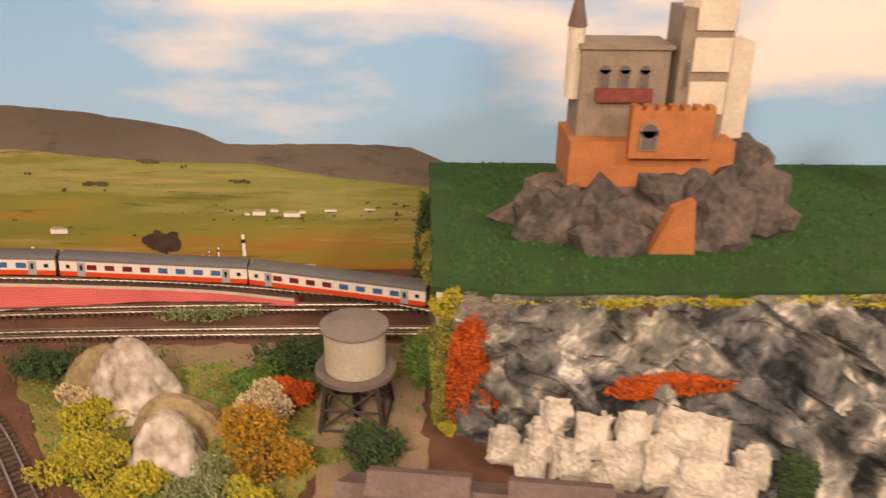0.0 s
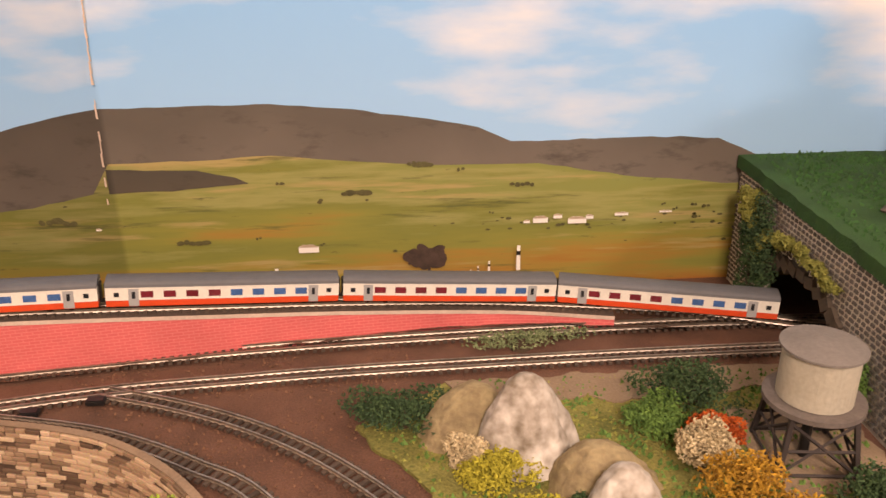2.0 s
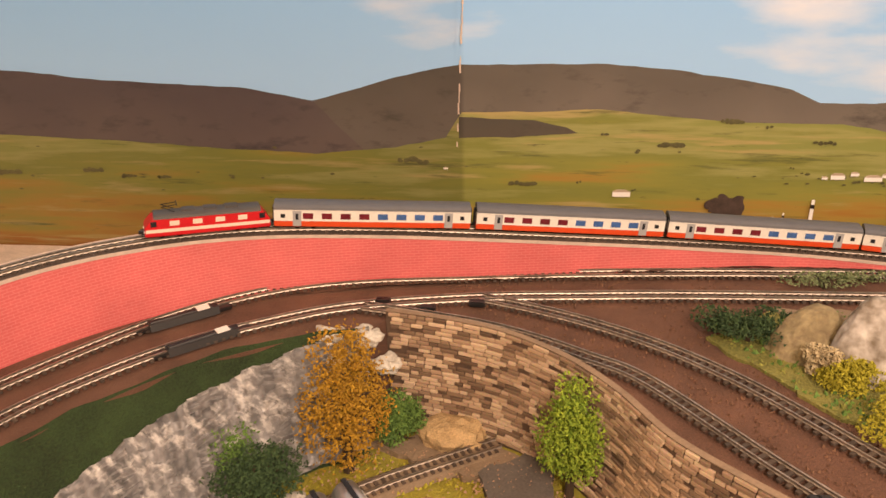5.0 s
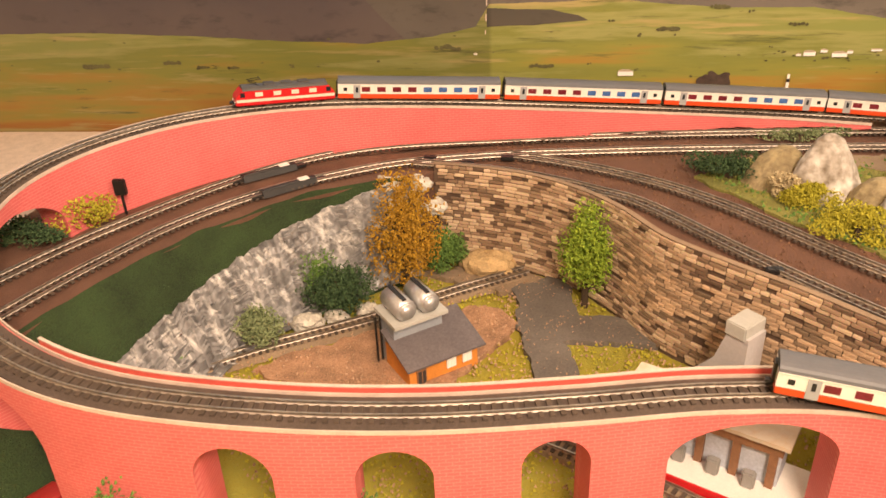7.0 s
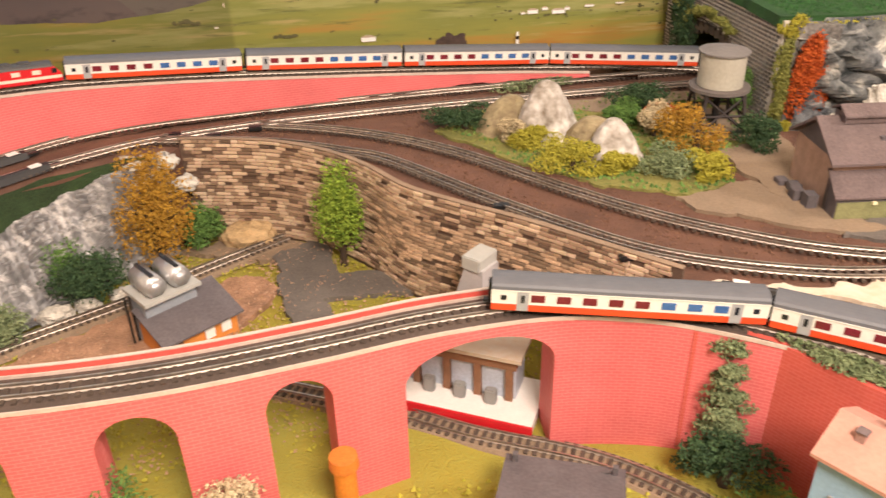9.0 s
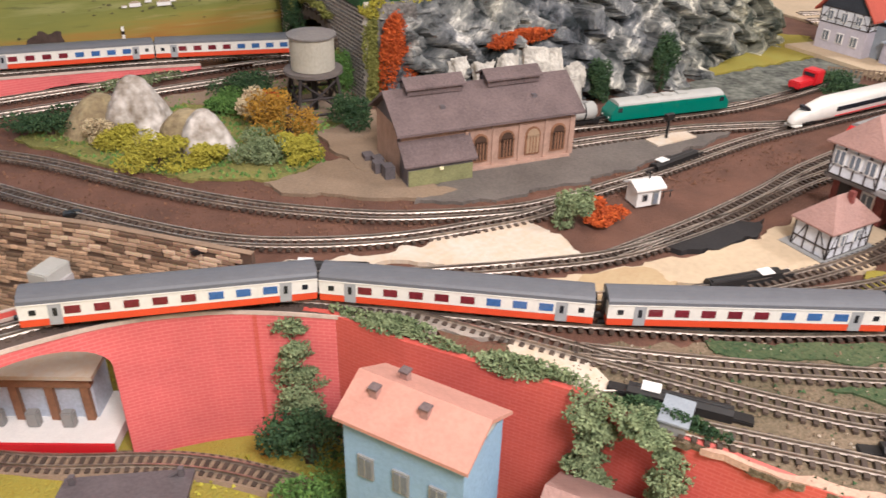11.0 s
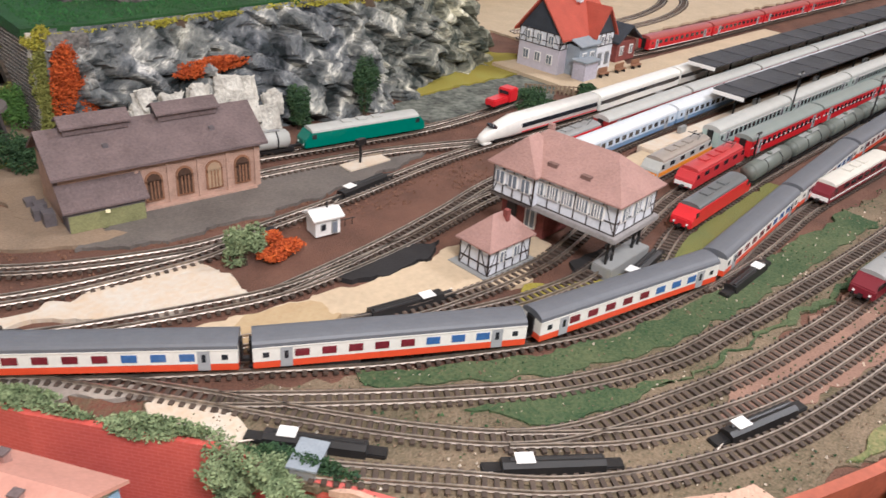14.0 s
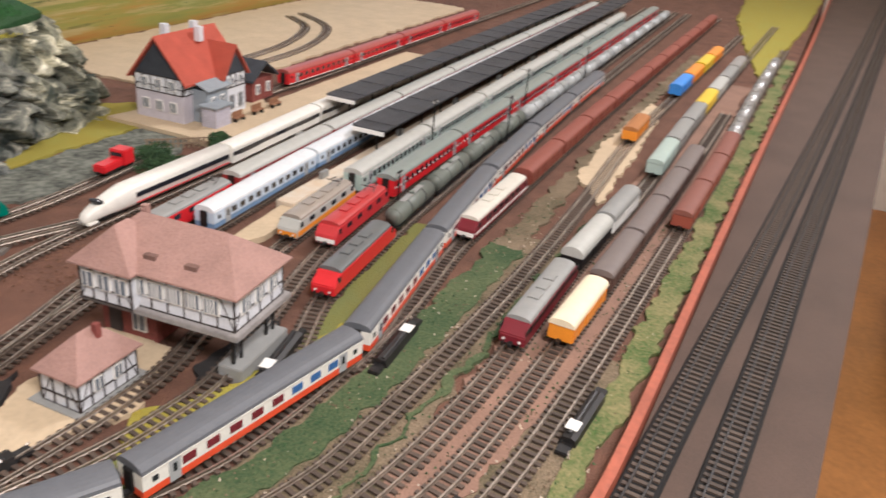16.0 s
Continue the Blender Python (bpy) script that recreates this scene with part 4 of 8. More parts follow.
def boulder(seed, r, material, sx=1, sy=1, sz=1, rough=0.35, detail=3, square=0.0):
    bm = B()
    bmesh.ops.create_icosphere(bm, subdivisions=detail, radius=1)
    for v in bm.verts:
        q = v.co + Vector((seed * 3.1, seed * 1.7, seed))
        k = 1 + rough * noise.noise(q * 1.3) + rough * 0.5 * noise.noise(q * 3.1) + rough * 0.18 * noise.noise(q * 9)
        c = noise.voronoi(q * 1.4)[0]
        k *= 0.86 + 0.22 * min(1, (c[1] - c[0]) * 2)
        if square:
            v.co = Vector([math.copysign(abs(c) ** (1 - square), c) for c in v.co]) * (1 - 0.2 * square)
        v.co = Vector((v.co.x * sx, v.co.y * sy, v.co.z * sz)) * (r * k)
    return bm


random.seed(11)
for k, (x, z, r) in enumerate([(0.012, 0.022, 0.012), (0.028, 0.014, 0.013), (0.040, 0.030, 0.013), (0.056, 0.018, 0.015), (0.062, 0.036, 0.011), (0.076, 0.024, 0.014), (0.086, 0.042, 0.013), (0.098, 0.022, 0.015), (0.104, 0.040, 0.012), (0.020, 0.036, 0.010), (0.118, 0.012, 0.013), (0.128, 0.024, 0.011), (-0.012, 0.012, 0.011), (0.004, 0.006, 0.011), (0.046, 0.006, 0.012), (0.088, 0.007, 0.013)]):
    y = 0.507 - 0.42 * max(0, min(x + 0.03, 0.12)) + 0.50 * z
    ob = part("chalk_block", boulder(k + 2, r, None, 1.02, 0.55, 1.2, 0.34, 3, 0.6), M_ROCKWHITE)
    ob.location, ob.rotation_euler = (x, y, z), (random.uniform(-0.5, -0.2), random.uniform(-0.25, 0.25), random.uniform(-0.6, 0.3))
    tagged(ob, "rough white chalk block set in the quarry face", "rock", "chalk blocks of the quarry")

bm = B(); prism(bm, [(-0.0495, 0.5545), (-0.040, 0.5475), (-0.010, 0.535), (-0.010, 0.575), (-0.0495, 0.575)], "z", -0.004, 0.092)
tagged(part("cliff_corner", bm, M_ROCKGREY), "dark grey plaster corner between cliff and stone wall", "cliff", kind="structure")

# stone wall and tunnel portal on the hill's end
portal_wall = thing("tunnel_wall", "dark grey stone wall with pale joints and an arched tunnel portal", "tunnel portal", kind="structure")
PW = [Vector((-0.052, y, 0.0935)) for y in (0.553, 0.60, 0.70, 0.79)]
M_TUNNEL = mat("dark_tunnel_lining", (0.03, 0.025, 0.02), 0.9)
brick_sweep("core", PW, 0.002, -0.004, 0.0, M_GREYJOINT, portal_wall, openings=[(0.070, 0.172, 0.030, 0.052)])
bm = B()
random.seed(3)
yy = 0.0
for r in range(25):
    z0 = 0.001 + r * 0.0038
    y = 0.556 + (r % 2) * 0.003
    while y < 0.787:
        w = random.uniform(0.0045, 0.0075)
        s = y + w / 2 - 0.553
        u = (s - 0.121) / 0.053
        inside = abs(u) < 1 and z0 < 0.034 + 0.022 * math.sqrt(max(0, 1 - u * u))
        if not inside:
            box(bm, -0.0542, y + w / 2, z0, 0.0014, w - 0.0019, 0.0025, bevel=0.0004)
        y += w
tagged(part("stones", bm, M_GREYSTONE, portal_wall), kind="stuff")
bm = B()
for k in range(15):
    a = math.pi * k / 14
    y, z = 0.674 - 0.0535 * math.cos(a), 0.030 + 0.0245 * math.sin(a)
    box(bm, -0.0552, 0, -0.004, 0.0045, 0.0105, 0.008, Matrix.Translation((0, y, z)) @ Matrix.Rotation(a - math.pi / 2, 4, "X"))
part("arch_ring", bm, mat("brown_arch_stone", (0.10, 0.075, 0.055), 0.9, spread=0.3), portal_wall, "brown arch stones")
bm = B()
prism(bm, [(0.05, 0.56), (0.06, 0.56), (0.06, 0.79), (0.05, 0.79)], "z", -0.002, 0.092)
part("tunnel_lining", bm, M_TUNNEL, portal_wall)


# ---- plants ----
def leaves(bm, centre, radii, count, size, seed, hollow=0.55, lumps=9):
    """Many small crossed leaf tufts in an uneven crown made of lumps."""
    rnd = random.Random(seed)
    c0, R = Vector(centre), Vector(radii)
    cores = []
    for _ in range(lumps):
        d = Vector((rnd.gauss(0, 1), rnd.gauss(0, 1), rnd.gauss(0, 1))).normalized() * rnd.uniform(0.25, 0.72)
        cores.append((Vector((d.x * R.x, d.y * R.y, d.z * R.z)), rnd.uniform(0.34, 0.58)))
    for _ in range(count):
        cc, k = rnd.choice(cores)
        d = Vector((rnd.gauss(0, 1), rnd.gauss(0, 1), rnd.gauss(0, 1))).normalized() * rnd.uniform(hollow, 1.0) * k
        p = c0 + cc + Vector((d.x * R.x, d.y * R.y, d.z * R.z))
        u = Vector((rnd.gauss(0, 1), rnd.gauss(0, 1), rnd.gauss(0, 1))).normalized()
        w = u.orthogonal().normalized()
        s = size * rnd.uniform(0.6, 1.35)
        t = u.cross(w)
        vs = [bm.verts.new(p + q) for q in (u * s, w * s * 0.8, -u * s, t * s * 0.9)]
        bm.faces.new((vs[0], vs[1], vs[2]))
        bm.faces.new((vs[0], vs[2], vs[3]))
    return bm


def leaf_mat(name, colour, tint, vary=0.4):
    m = mat(name, colour, 0.85, vary=vary, scale=130, fine=5, bump=0, tint=tint)
    return m


M_LEAF = leaf_mat("mid_green_foam", (0.06, 0.16, 0.035), (0.16, 0.30, 0.06))
M_BRIGHT = leaf_mat("bright_green_foam", (0.12, 0.30, 0.03), (0.40, 0.52, 0.06))
M_DARKLEAF = leaf_mat("dark_green_foam", (0.02, 0.065, 0.028), (0.06, 0.12, 0.04))
M_GREYLEAF = leaf_mat("grey_green_fibre", (0.12, 0.185, 0.07), (0.33, 0.39, 0.20))
M_YELLOW = leaf_mat("yellow_foam", (0.36, 0.33, 0.035), (0.50, 0.45, 0.05), 0.2)
M_IVY = leaf_mat("yellow_green_foam", (0.20, 0.22, 0.04), (0.36, 0.36, 0.09))
M_OCHRE = leaf_mat("ochre_foam", (0.36, 0.18, 0.02), (0.56, 0.31, 0.03))
M_ORANGE = leaf_mat("orange_red_foam", (0.50, 0.07, 0.012), (0.68, 0.14, 0.02))
M_CREAM = leaf_mat("cream_foam", (0.55, 0.42, 0.24), (0.72, 0.60, 0.38))
M_TRUNK = mat("brown_twig", (0.06, 0.038, 0.022), 0.9)


def shrub(x, y, z, rx, ry, rz, material, label, seed, count=420, size=0.0014, category="shrub"):
    rx, ry, rz, count = rx * 1.15, ry * 1.15, rz * 1.15, int(count * 2.9)
    ob = thing("shrub", label, category, m=Matrix.Translation((x, y, z)))
    bm = B()
    cyl(bm, (0, 0, -0.002), (0, 0, rz), rx * 0.12, rx * 0.05, 6)
    part("stem", bm, M_TRUNK, ob)
    part("crown", leaves(B(), (0, 0, rz * 0.95), (rx, ry, rz), count, size, seed), material, ob)
    return ob


def tree(x, y, z, h, r, material, label, seed, count=1500, low=0.25, size=0.0019):
    ob = thing("tree", label, "tree", "model trees", m=Matrix.Translation((x, y, z)))
    bm = B()
    cyl(bm, (0, 0, -0.003), (0, 0, h * 0.70), r * 0.14, r * 0.04, 8)
    rnd = random.Random(seed)
    for k in range(9):
        a, zz = k * 2.4, h * rnd.uniform(low, 0.5)
        cyl(bm, (0, 0, zz), (math.cos(a) * r * 0.7, math.sin(a) * r * 0.6, zz + h * 0.10), r * 0.05, r * 0.015, 5)
    part("trunk", bm, M_TRUNK, ob)
    part("crown", leaves(B(), (0, 0, h * (low + 1) / 2), (r * 1.12, r * 1.12, h * (1 - low) / 2 * 1.12), int(count * 2.2), size * 0.8, seed, lumps=34), material, ob)
    return ob


tree(-0.454, 0.535, DEEP, 0.090, 0.025, M_BRIGHT, "bright green oval model tree on grass by the stone wall", 1, 2600, 0.12)
tree(-0.612, 0.555, DEEP, 0.120, 0.034, M_OCHRE, "ochre autumn model tree beside the waterfall", 2, 2400, 0.10)
tree(-0.578, 0.585, DEEP, 0.052, 0.020, M_LEAF, "small round green model tree below the stone wall", 3, 1300, 0.1)
tree(-0.668, 0.515, DEEP, 0.046, 0.030, M_DARKLEAF, "dark green spreading bush-like tree on the river bank", 5, 1800, 0.05)
tree(-0.690, 0.535, DEEP, 0.050, 0.022, M_LEAF, "mid green bushy tree on the river bank", 6, 1000, 0.05)
tree(-0.790, 0.425, DEEP, 0.048, 0.024, M_LEAF, "rounded green tree beside the river mouth", 7, 1500, 0.05)
tree(-0.722, 0.462, DEEP, 0.038, 0.021, M_GREYLEAF, "olive green round bush tree by the siding", 8, 1200, 0.05)
tree(-0.728, 0.240, DEEP, 0.066, 0.021, M_LEAF, "green model tree in front of the viaduct", 9, 1300, 0.1)
tree(-0.596, 0.238, DEEP, 0.054, 0.025, M_LEAF, "broad light green tree in front of the viaduct", 10, 1600, 0.1)
tree(-0.533, 0.236, DEEP, 0.050, 0.019, M_CREAM, "pale cream-green blossom tree by the viaduct", 12, 1100, 0.1)
tree(-0.835, 0.25, DEEP, 0.075, 0.025, M_LEAF, "green model tree beside the viaduct's bend", 13, 1300, 0.1)
tree(-0.87, 0.50, -0.002, 0.030, 0.024, M_YELLOW, "yellow-green low tree by the ramp's arch", 14, 900, 0.05)
shrub(-0.905, 0.47, -0.002, 0.035, 0.022, 0.012, M_DARKLEAF, "dark green ground cover beside the ramp", 15, 700)
shrub(-0.765, 0.535, -0.045, 0.035, 0.018, 0.008, M_GREYLEAF, "grey-green creeping ground cover on the bank", 16, 600)
shrub(-0.80, 0.455, -0.03, 0.022, 0.02, 0.008, M_DARKLEAF, "dark green creeping ground cover on the bank", 17, 400)
# rockery between the rear tracks and the curve
for x, y, rx, rz, mm, lb, sd in ((-0.330, 0.600, 0.030, 0.010, M_DARKLEAF, "dark green low bushes at the rockery's foot", 20), (-0.296, 0.556, 0.011, 0.010, M_CREAM, "cream foam bush beside the white rock", 21), (-0.262, 0.488, 0.026, 0.011, M_YELLOW, "yellow foam bush below the rocks", 22),
                                 (-0.190, 0.470, 0.022, 0.012, M_GREYLEAF, "grey-green fibre bush below the rocks", 23), (-0.163, 0.455, 0.018, 0.011, M_YELLOW, "lemon-yellow foam bush by the path", 24), (-0.155, 0.490, 0.028, 0.022, M_OCHRE, "ochre foam bush by the path", 25),
                                 (-0.168, 0.545, 0.015, 0.015, M_CREAM, "cream foam bush on the rockery", 26), (-0.160, 0.563, 0.018, 0.012, M_ORANGE, "orange-red foam bush on the rockery", 27), (-0.150, 0.610, 0.030, 0.013, M_DARKLEAF, "dark green bushes beside the water tower", 28),
                                 (-0.175, 0.585, 0.022, 0.010, M_LEAF, "green bushes on the grass by the water tower", 29), (-0.095, 0.502, 0.020, 0.014, M_DARKLEAF, "dark grey-green bush beside the engine shed", 30), (-0.062, 0.590, 0.014, 0.020, M_LEAF, "green bush between tower and stone wall", 31),
                                 (-0.235, 0.520, 0.012, 0.008, M_DARKLEAF, "dark green tuft between the rocks", 32), (-0.275, 0.545, 0.020, 0.010, M_YELLOW, "mossy yellow-green tuft on the rockery", 33), (-0.225, 0.478, 0.014, 0.009, M_YELLOW, "yellow foam tuft below the small rock", 34),
                                 (-0.030, 0.262, 0.012, 0.012, M_GREYLEAF, "light green bush beside the junction", 36), (-0.006, 0.262, 0.017, 0.006, M_ORANGE, "orange-red low bush beside the white cabin", 37), (0.148, 0.455, 0.013, 0.024, M_DARKLEAF, "dark green fir-like bush below the cliff", 38),
                                 (0.225, 0.450, 0.014, 0.030, M_DARKLEAF, "dark green climbing bush on the cliff's foot", 39), (-0.046, 0.535, 0.004, 0.004, M_YELLOW, "yellow moss at the wall's foot", 40), (0.47, 0.352, 0.012, 0.008, M_DARKLEAF, "dark green hedge beside the station fence", 41), (0.40, 0.375, 0.030, 0.006, M_DARKLEAF, "low dark green hedge by the sidings", 42)):
    shrub(x, y, -0.002, rx * 1.15, rx * 0.95, rz * 1.1, mm, lb, sd, 800)
shrub(-0.030, 0.538, -0.002, 0.017, 0.012, 0.042, M_ORANGE, "orange-red foam climber on the cliff's corner", 50, 1900)
shrub(0.085, 0.500, 0.050, 0.034, 0.008, 0.009, M_ORANGE, "orange-red foam shrub on a cliff ledge", 51, 900)
shrub(-0.045, 0.552, 0.078, 0.012, 0.010, 0.010, M_YELLOW, "yellow foam bush on the hill's corner", 52, 500)
shrub(-0.052, 0.548, -0.002, 0.010, 0.009, 0.041, M_IVY, "yellow-green foam ivy on the hill's corner", 521, 1500)
for k in range(8):                              # ivy along the arch's back
    a = math.pi * (0.10 + 0.085 * k)
    shrub(-0.060, 0.674 + 0.066 * math.cos(a), 0.030 + 0.036 * math.sin(a), 0.005, 0.011, 0.0045 + 0.001 * (k % 3), M_IVY, "yellow-green foam ivy round the tunnel arch", 530 + k, 180)
shrub(-0.060, 0.752, 0.060, 0.007, 0.020, 0.017, M_IVY, "yellow-green foam ivy on the stone wall's corner", 53, 700)
shrub(-0.063, 0.735, 0.0, 0.010, 0.030, 0.046, M_DARKLEAF, "dark green ivy beside the tunnel portal", 54, 1300)
shrub(-0.061, 0.612, 0.004, 0.005, 0.012, 0.016, M_IVY, "yellow-green ivy on the stone wall", 55, 450)
shrub(-0.13, 0.742, 0.0, 0.035, 0.012, 0.008, M_GREYLEAF, "green scrub beside the tunnel track", 56, 600)
shrub(-0.245, 0.690, 0.0, 0.055, 0.008, 0.006, M_GREYLEAF, "sparse grey-green scrub between ramp and rear track", 57, 260)
shrub(0.30, 0.545, 0.086, 0.11, 0.008, 0.006, M_YELLOW, "yellow-green scrub along the cliff top", 58, 900)
shrub(0.08, 0.548, 0.086, 0.10, 0.006, 0.005, M_YELLOW, "yellow moss along the cliff top", 59, 900)
# ivy on the red walls
for k, (x, y, h, w) in enumerate(((-0.240, 0.248, 0.092, 0.019), (-0.132, 0.106, 0.095, 0.019), (-0.112, 0.070, 0.085, 0.020))):
    ob = thing("ivy", "grey-green fibre ivy climbing the red brick wall", "ivy", "ivy on the red wall", m=Matrix.Translation((x, y, DEEP)))
    bm = B()
    for q in range(9):
        leaves(bm, (0.002 * math.sin(q * 2.1 + k), 0, h * (q + 0.5) / 9), (w * (1.35 if q < 3 else 1.05), w * 0.75, h / 12), 1150, 0.0013, 700 + 10 * k + q, 0.3, 6)
    part("foliage", bm, M_GREYLEAF, ob)
shrub(-0.245, 0.228, DEEP, 0.036, 0.022, 0.018, M_DARKLEAF, "dark green bush at the red wall's foot", 75, 1100)
shrub(-0.255, 0.185, DEEP, 0.030, 0.022, 0.014, M_LEAF, "green bush beside the blue house", 76, 800)
for k, (a, b) in enumerate((((-0.215, 0.236), (-0.175, 0.176)), ((-0.17, 0.168), (-0.138, 0.126)), ((-0.125, 0.108), (-0.105, 0.070)))):
    ob = shrub(0, 0, -0.003, 0.036, 0.007, 0.006, M_GREYLEAF if k < 2 else M_DARKLEAF, "green fibre hedge along the red wall's top", 80 + k, 800)
    ob.matrix_world = Matrix.Translation(((a[0] + b[0]) / 2, (a[1] + b[1]) / 2, -0.003)) @ Matrix.Rotation(math.atan2(b[1] - a[1], b[0] - a[0]), 4, "Z")
shrub(-0.124, 0.082, -0.006, 0.014, 0.014, 0.006, M_GREYLEAF, "green bush on the wall's corner", 90, 900)

# painted ground patches
patch("grass_patch", [(-0.36, 0.60), (-0.30, 0.515), (-0.245, 0.455), (-0.19, 0.43), (-0.145, 0.44), (-0.13, 0.49), (-0.07, 0.52), (-0.056, 0.64), (-0.12, 0.645), (-0.30, 0.645)], 0.0005, mat("rockery_grass", (0.15, 0.175, 0.04), 0.95, vary=0.35, scale=28, fine=20, bump=0.8, tint=(0.29, 0.26, 0.075)), label="yellow-green grass mat of the rockery")
patch("path", [(-0.135, 0.44), (-0.105, 0.40), (-0.075, 0.345), (-0.105, 0.345), (-0.19, 0.40), (-0.20, 0.425)], 0.0008, M_SAND, label="sandy pinkish path beside the engine shed")
patch("sand_patch", [(-0.125, 0.50), (-0.13, 0.42), (-0.10, 0.385), (-0.06, 0.40), (-0.06, 0.52)], 0.0011, M_SAND, label="sandy ground between bushes and engine shed")
patch("sand_patch", [(-0.135, 0.60), (-0.135, 0.52), (-0.06, 0.52), (-0.06, 0.60)], 0.0014, M_SAND, label="sandy base round the water tower")
patch("bank_strip", [(-0.30, 0.645), (-0.29, 0.615), (-0.06, 0.622), (-0.06, 0.652)], 0.0016, M_SAND, label="bare sandy strip beside the inner rear track")
patch("road", [(-0.115, 0.345), (-0.06, 0.322), (0.02, 0.316), (0.12, 0.322), (0.21, 0.335), (0.155, 0.352), (0.05, 0.375), (0.06, 0.44), (-0.06, 0.44), (-0.06, 0.375)], 0.0007, M_ROAD, label="dark grey yard road round the engine shed")
patch("road", [(0.27, 0.395), (0.43, 0.372), (0.48, 0.40), (0.48, 0.455), (0.30, 0.46), (0.20, 0.43)], 0.0007, mat("patchy_road", (0.050, 0.055, 0.046), 0.9, vary=0.3, scale=40, fine=4, bump=0.2, tint=(0.20, 0.21, 0.175)), label="patchy grey and green loading road below the cliff")
patch("grass_patch", [(0.30, 0.465), (0.48, 0.458), (0.54, 0.52), (0.50, 0.56), (0.40, 0.51)], 0.0010, M_LOWGRASS, label="yellow-green grass verge at the cliff's foot")
patch("station_yard", [(0.47, 0.355), (0.56, 0.350), (1.0, 0.355), (1.0, 0.40), (0.62, 0.40), (0.68, 0.46), (0.47, 0.50)], 0.0050, M_BEIGE, 0.008, 0.001, "sandy beige station forecourt")
patch("plaster_patch", [(-0.170, 0.283), (-0.137, 0.258), (-0.098, 0.237), (-0.050, 0.224), (-0.044, 0.250), (-0.056, 0.282), (-0.11, 0.284), (-0.15, 0.290)], 0.0009, M_PLASTER, label="unpainted white plaster between the junction tracks")
patch("plaster_patch", [(-0.240, 0.308), (-0.20, 0.300), (-0.155, 0.283), (-0.175, 0.276), (-0.225, 0.286)], 0.0013, M_PLASTER, label="unpainted whitish plaster beside the viaduct's end")
patch("beige_board", [(-0.10, 0.214), (-0.035, 0.200), (0.04, 0.187), (0.085, 0.188), (0.12, 0.196), (0.165, 0.198), (0.160, 0.150), (0.10, 0.122), (0.055, 0.146), (-0.02, 0.168), (-0.09, 0.200)], 0.0011, M_BEIGE, label="bare beige board round the half-timbered hut")
patch("plaster_patch", [(-0.200, 0.262), (-0.155, 0.232), (-0.10, 0.20), (-0.10, 0.214), (-0.17, 0.262)], 0.0015, M_BEIGE, label="bare beige board between the tracks")
patch("sand_patch", [(-0.106, 0.056), (-0.090, 0.033), (-0.066, 0.004), (-0.019, -0.034), (0.05, -0.072), (0.05, -0.084), (-0.03, -0.046), (-0.083, 0.016), (-0.110, 0.058)], 0.0006, mat("pink_sand", (0.50, 0.32, 0.23), 0.9, vary=0.2, scale=30, fine=20, bump=0.4), ragged=0.003, label="pinkish sand between the front track and the rim")
patch("platform_end", [(0.275, 0.210), (0.50, 0.222), (0.50, 0.199), (0.32, 0.191)], 0.0032, M_BEIGE, 0.006, 0.0008, "pale beige platform end between two trains")
patch("dark_underlay", [(0.006, 0.210), (0.012, 0.198), (0.035, 0.186), (0.075, 0.192), (0.097, 0.201), (0.064, 0.212), (0.032, 0.212)], 0.0019, M_UNDERLAY, label="black underlay beside the station track")
patch("dark_underlay", [(0.140, 0.116), (0.170, 0.098), (0.195, 0.101), (0.232, 0.113), (0.203, 0.119), (0.159, 0.124)], 0.0013, M_UNDERLAY, label="black underlay below the bridge signal box")
patch("tan_board", [(-0.088, 0.190), (-0.066, 0.206), (-0.027, 0.195), (-0.016, 0.166), (-0.044, 0.163), (-0.080, 0.175)], 0.0020, mat("tan_board", (0.52, 0.39, 0.22), 0.85, vary=0.15, scale=40, fine=8, bump=0.3, tint=(0.40, 0.28, 0.15)), label="bare tan board between two station tracks")
patch("front_ground", [(-0.17, 0.178), (-0.05, 0.120), (0.06, 0.060), (0.20, 0.038), (0.45, 0.03), (0.45, -0.030), (0.20, -0.020), (0.10, -0.035), (0.16, -0.066), (0.30, -0.085), (0.30, -0.105), (0.15, -0.112), (0.06, -0.088), (-0.03, -0.045), (-0.085, 0.018), (-0.118, 0.078), (-0.14, 0.128)], -0.0004, M_OLIVE, label="olive brown scatter ground under the front curves")
patch("grass_patch", [(-0.045, 0.118), (0.0, 0.092), (0.055, 0.064), (0.115, 0.044), (0.23, 0.034), (0.42, 0.034), (0.42, 0.004), (0.23, 0.010), (0.165, 0.015), (0.11, 0.022), (0.045, 0.045), (-0.01, 0.077), (-0.05, 0.108)], 0.0007, M_GREEN, label="dark green grass strip between the front tracks")
patch("grass_patch", [(0.40, 0.030), (0.90, 0.020), (1.4, 0.0), (1.4, -0.02), (0.9, 0.004), (0.40, 0.008)], 0.0005, M_OLIVE, label="olive green strip between the yard tracks")
patch("grass_patch", [(-0.02, 0.058), (0.10, -0.005), (0.24, -0.016), (0.55, -0.028), (0.24, -0.022), (0.10, -0.006), (0.01, 0.018)], 0.0009, M_GREEN, label="dark green strip between the curves")
patch("grass_patch", [(-0.095, 0.078), (-0.04, 0.02), (0.02, -0.02), (0.09, -0.045), (0.07, -0.055), (0.0, -0.03), (-0.06, 0.03), (-0.105, 0.075)], 0.0007, M_OLIVE, label="olive brown ground between the front tracks")
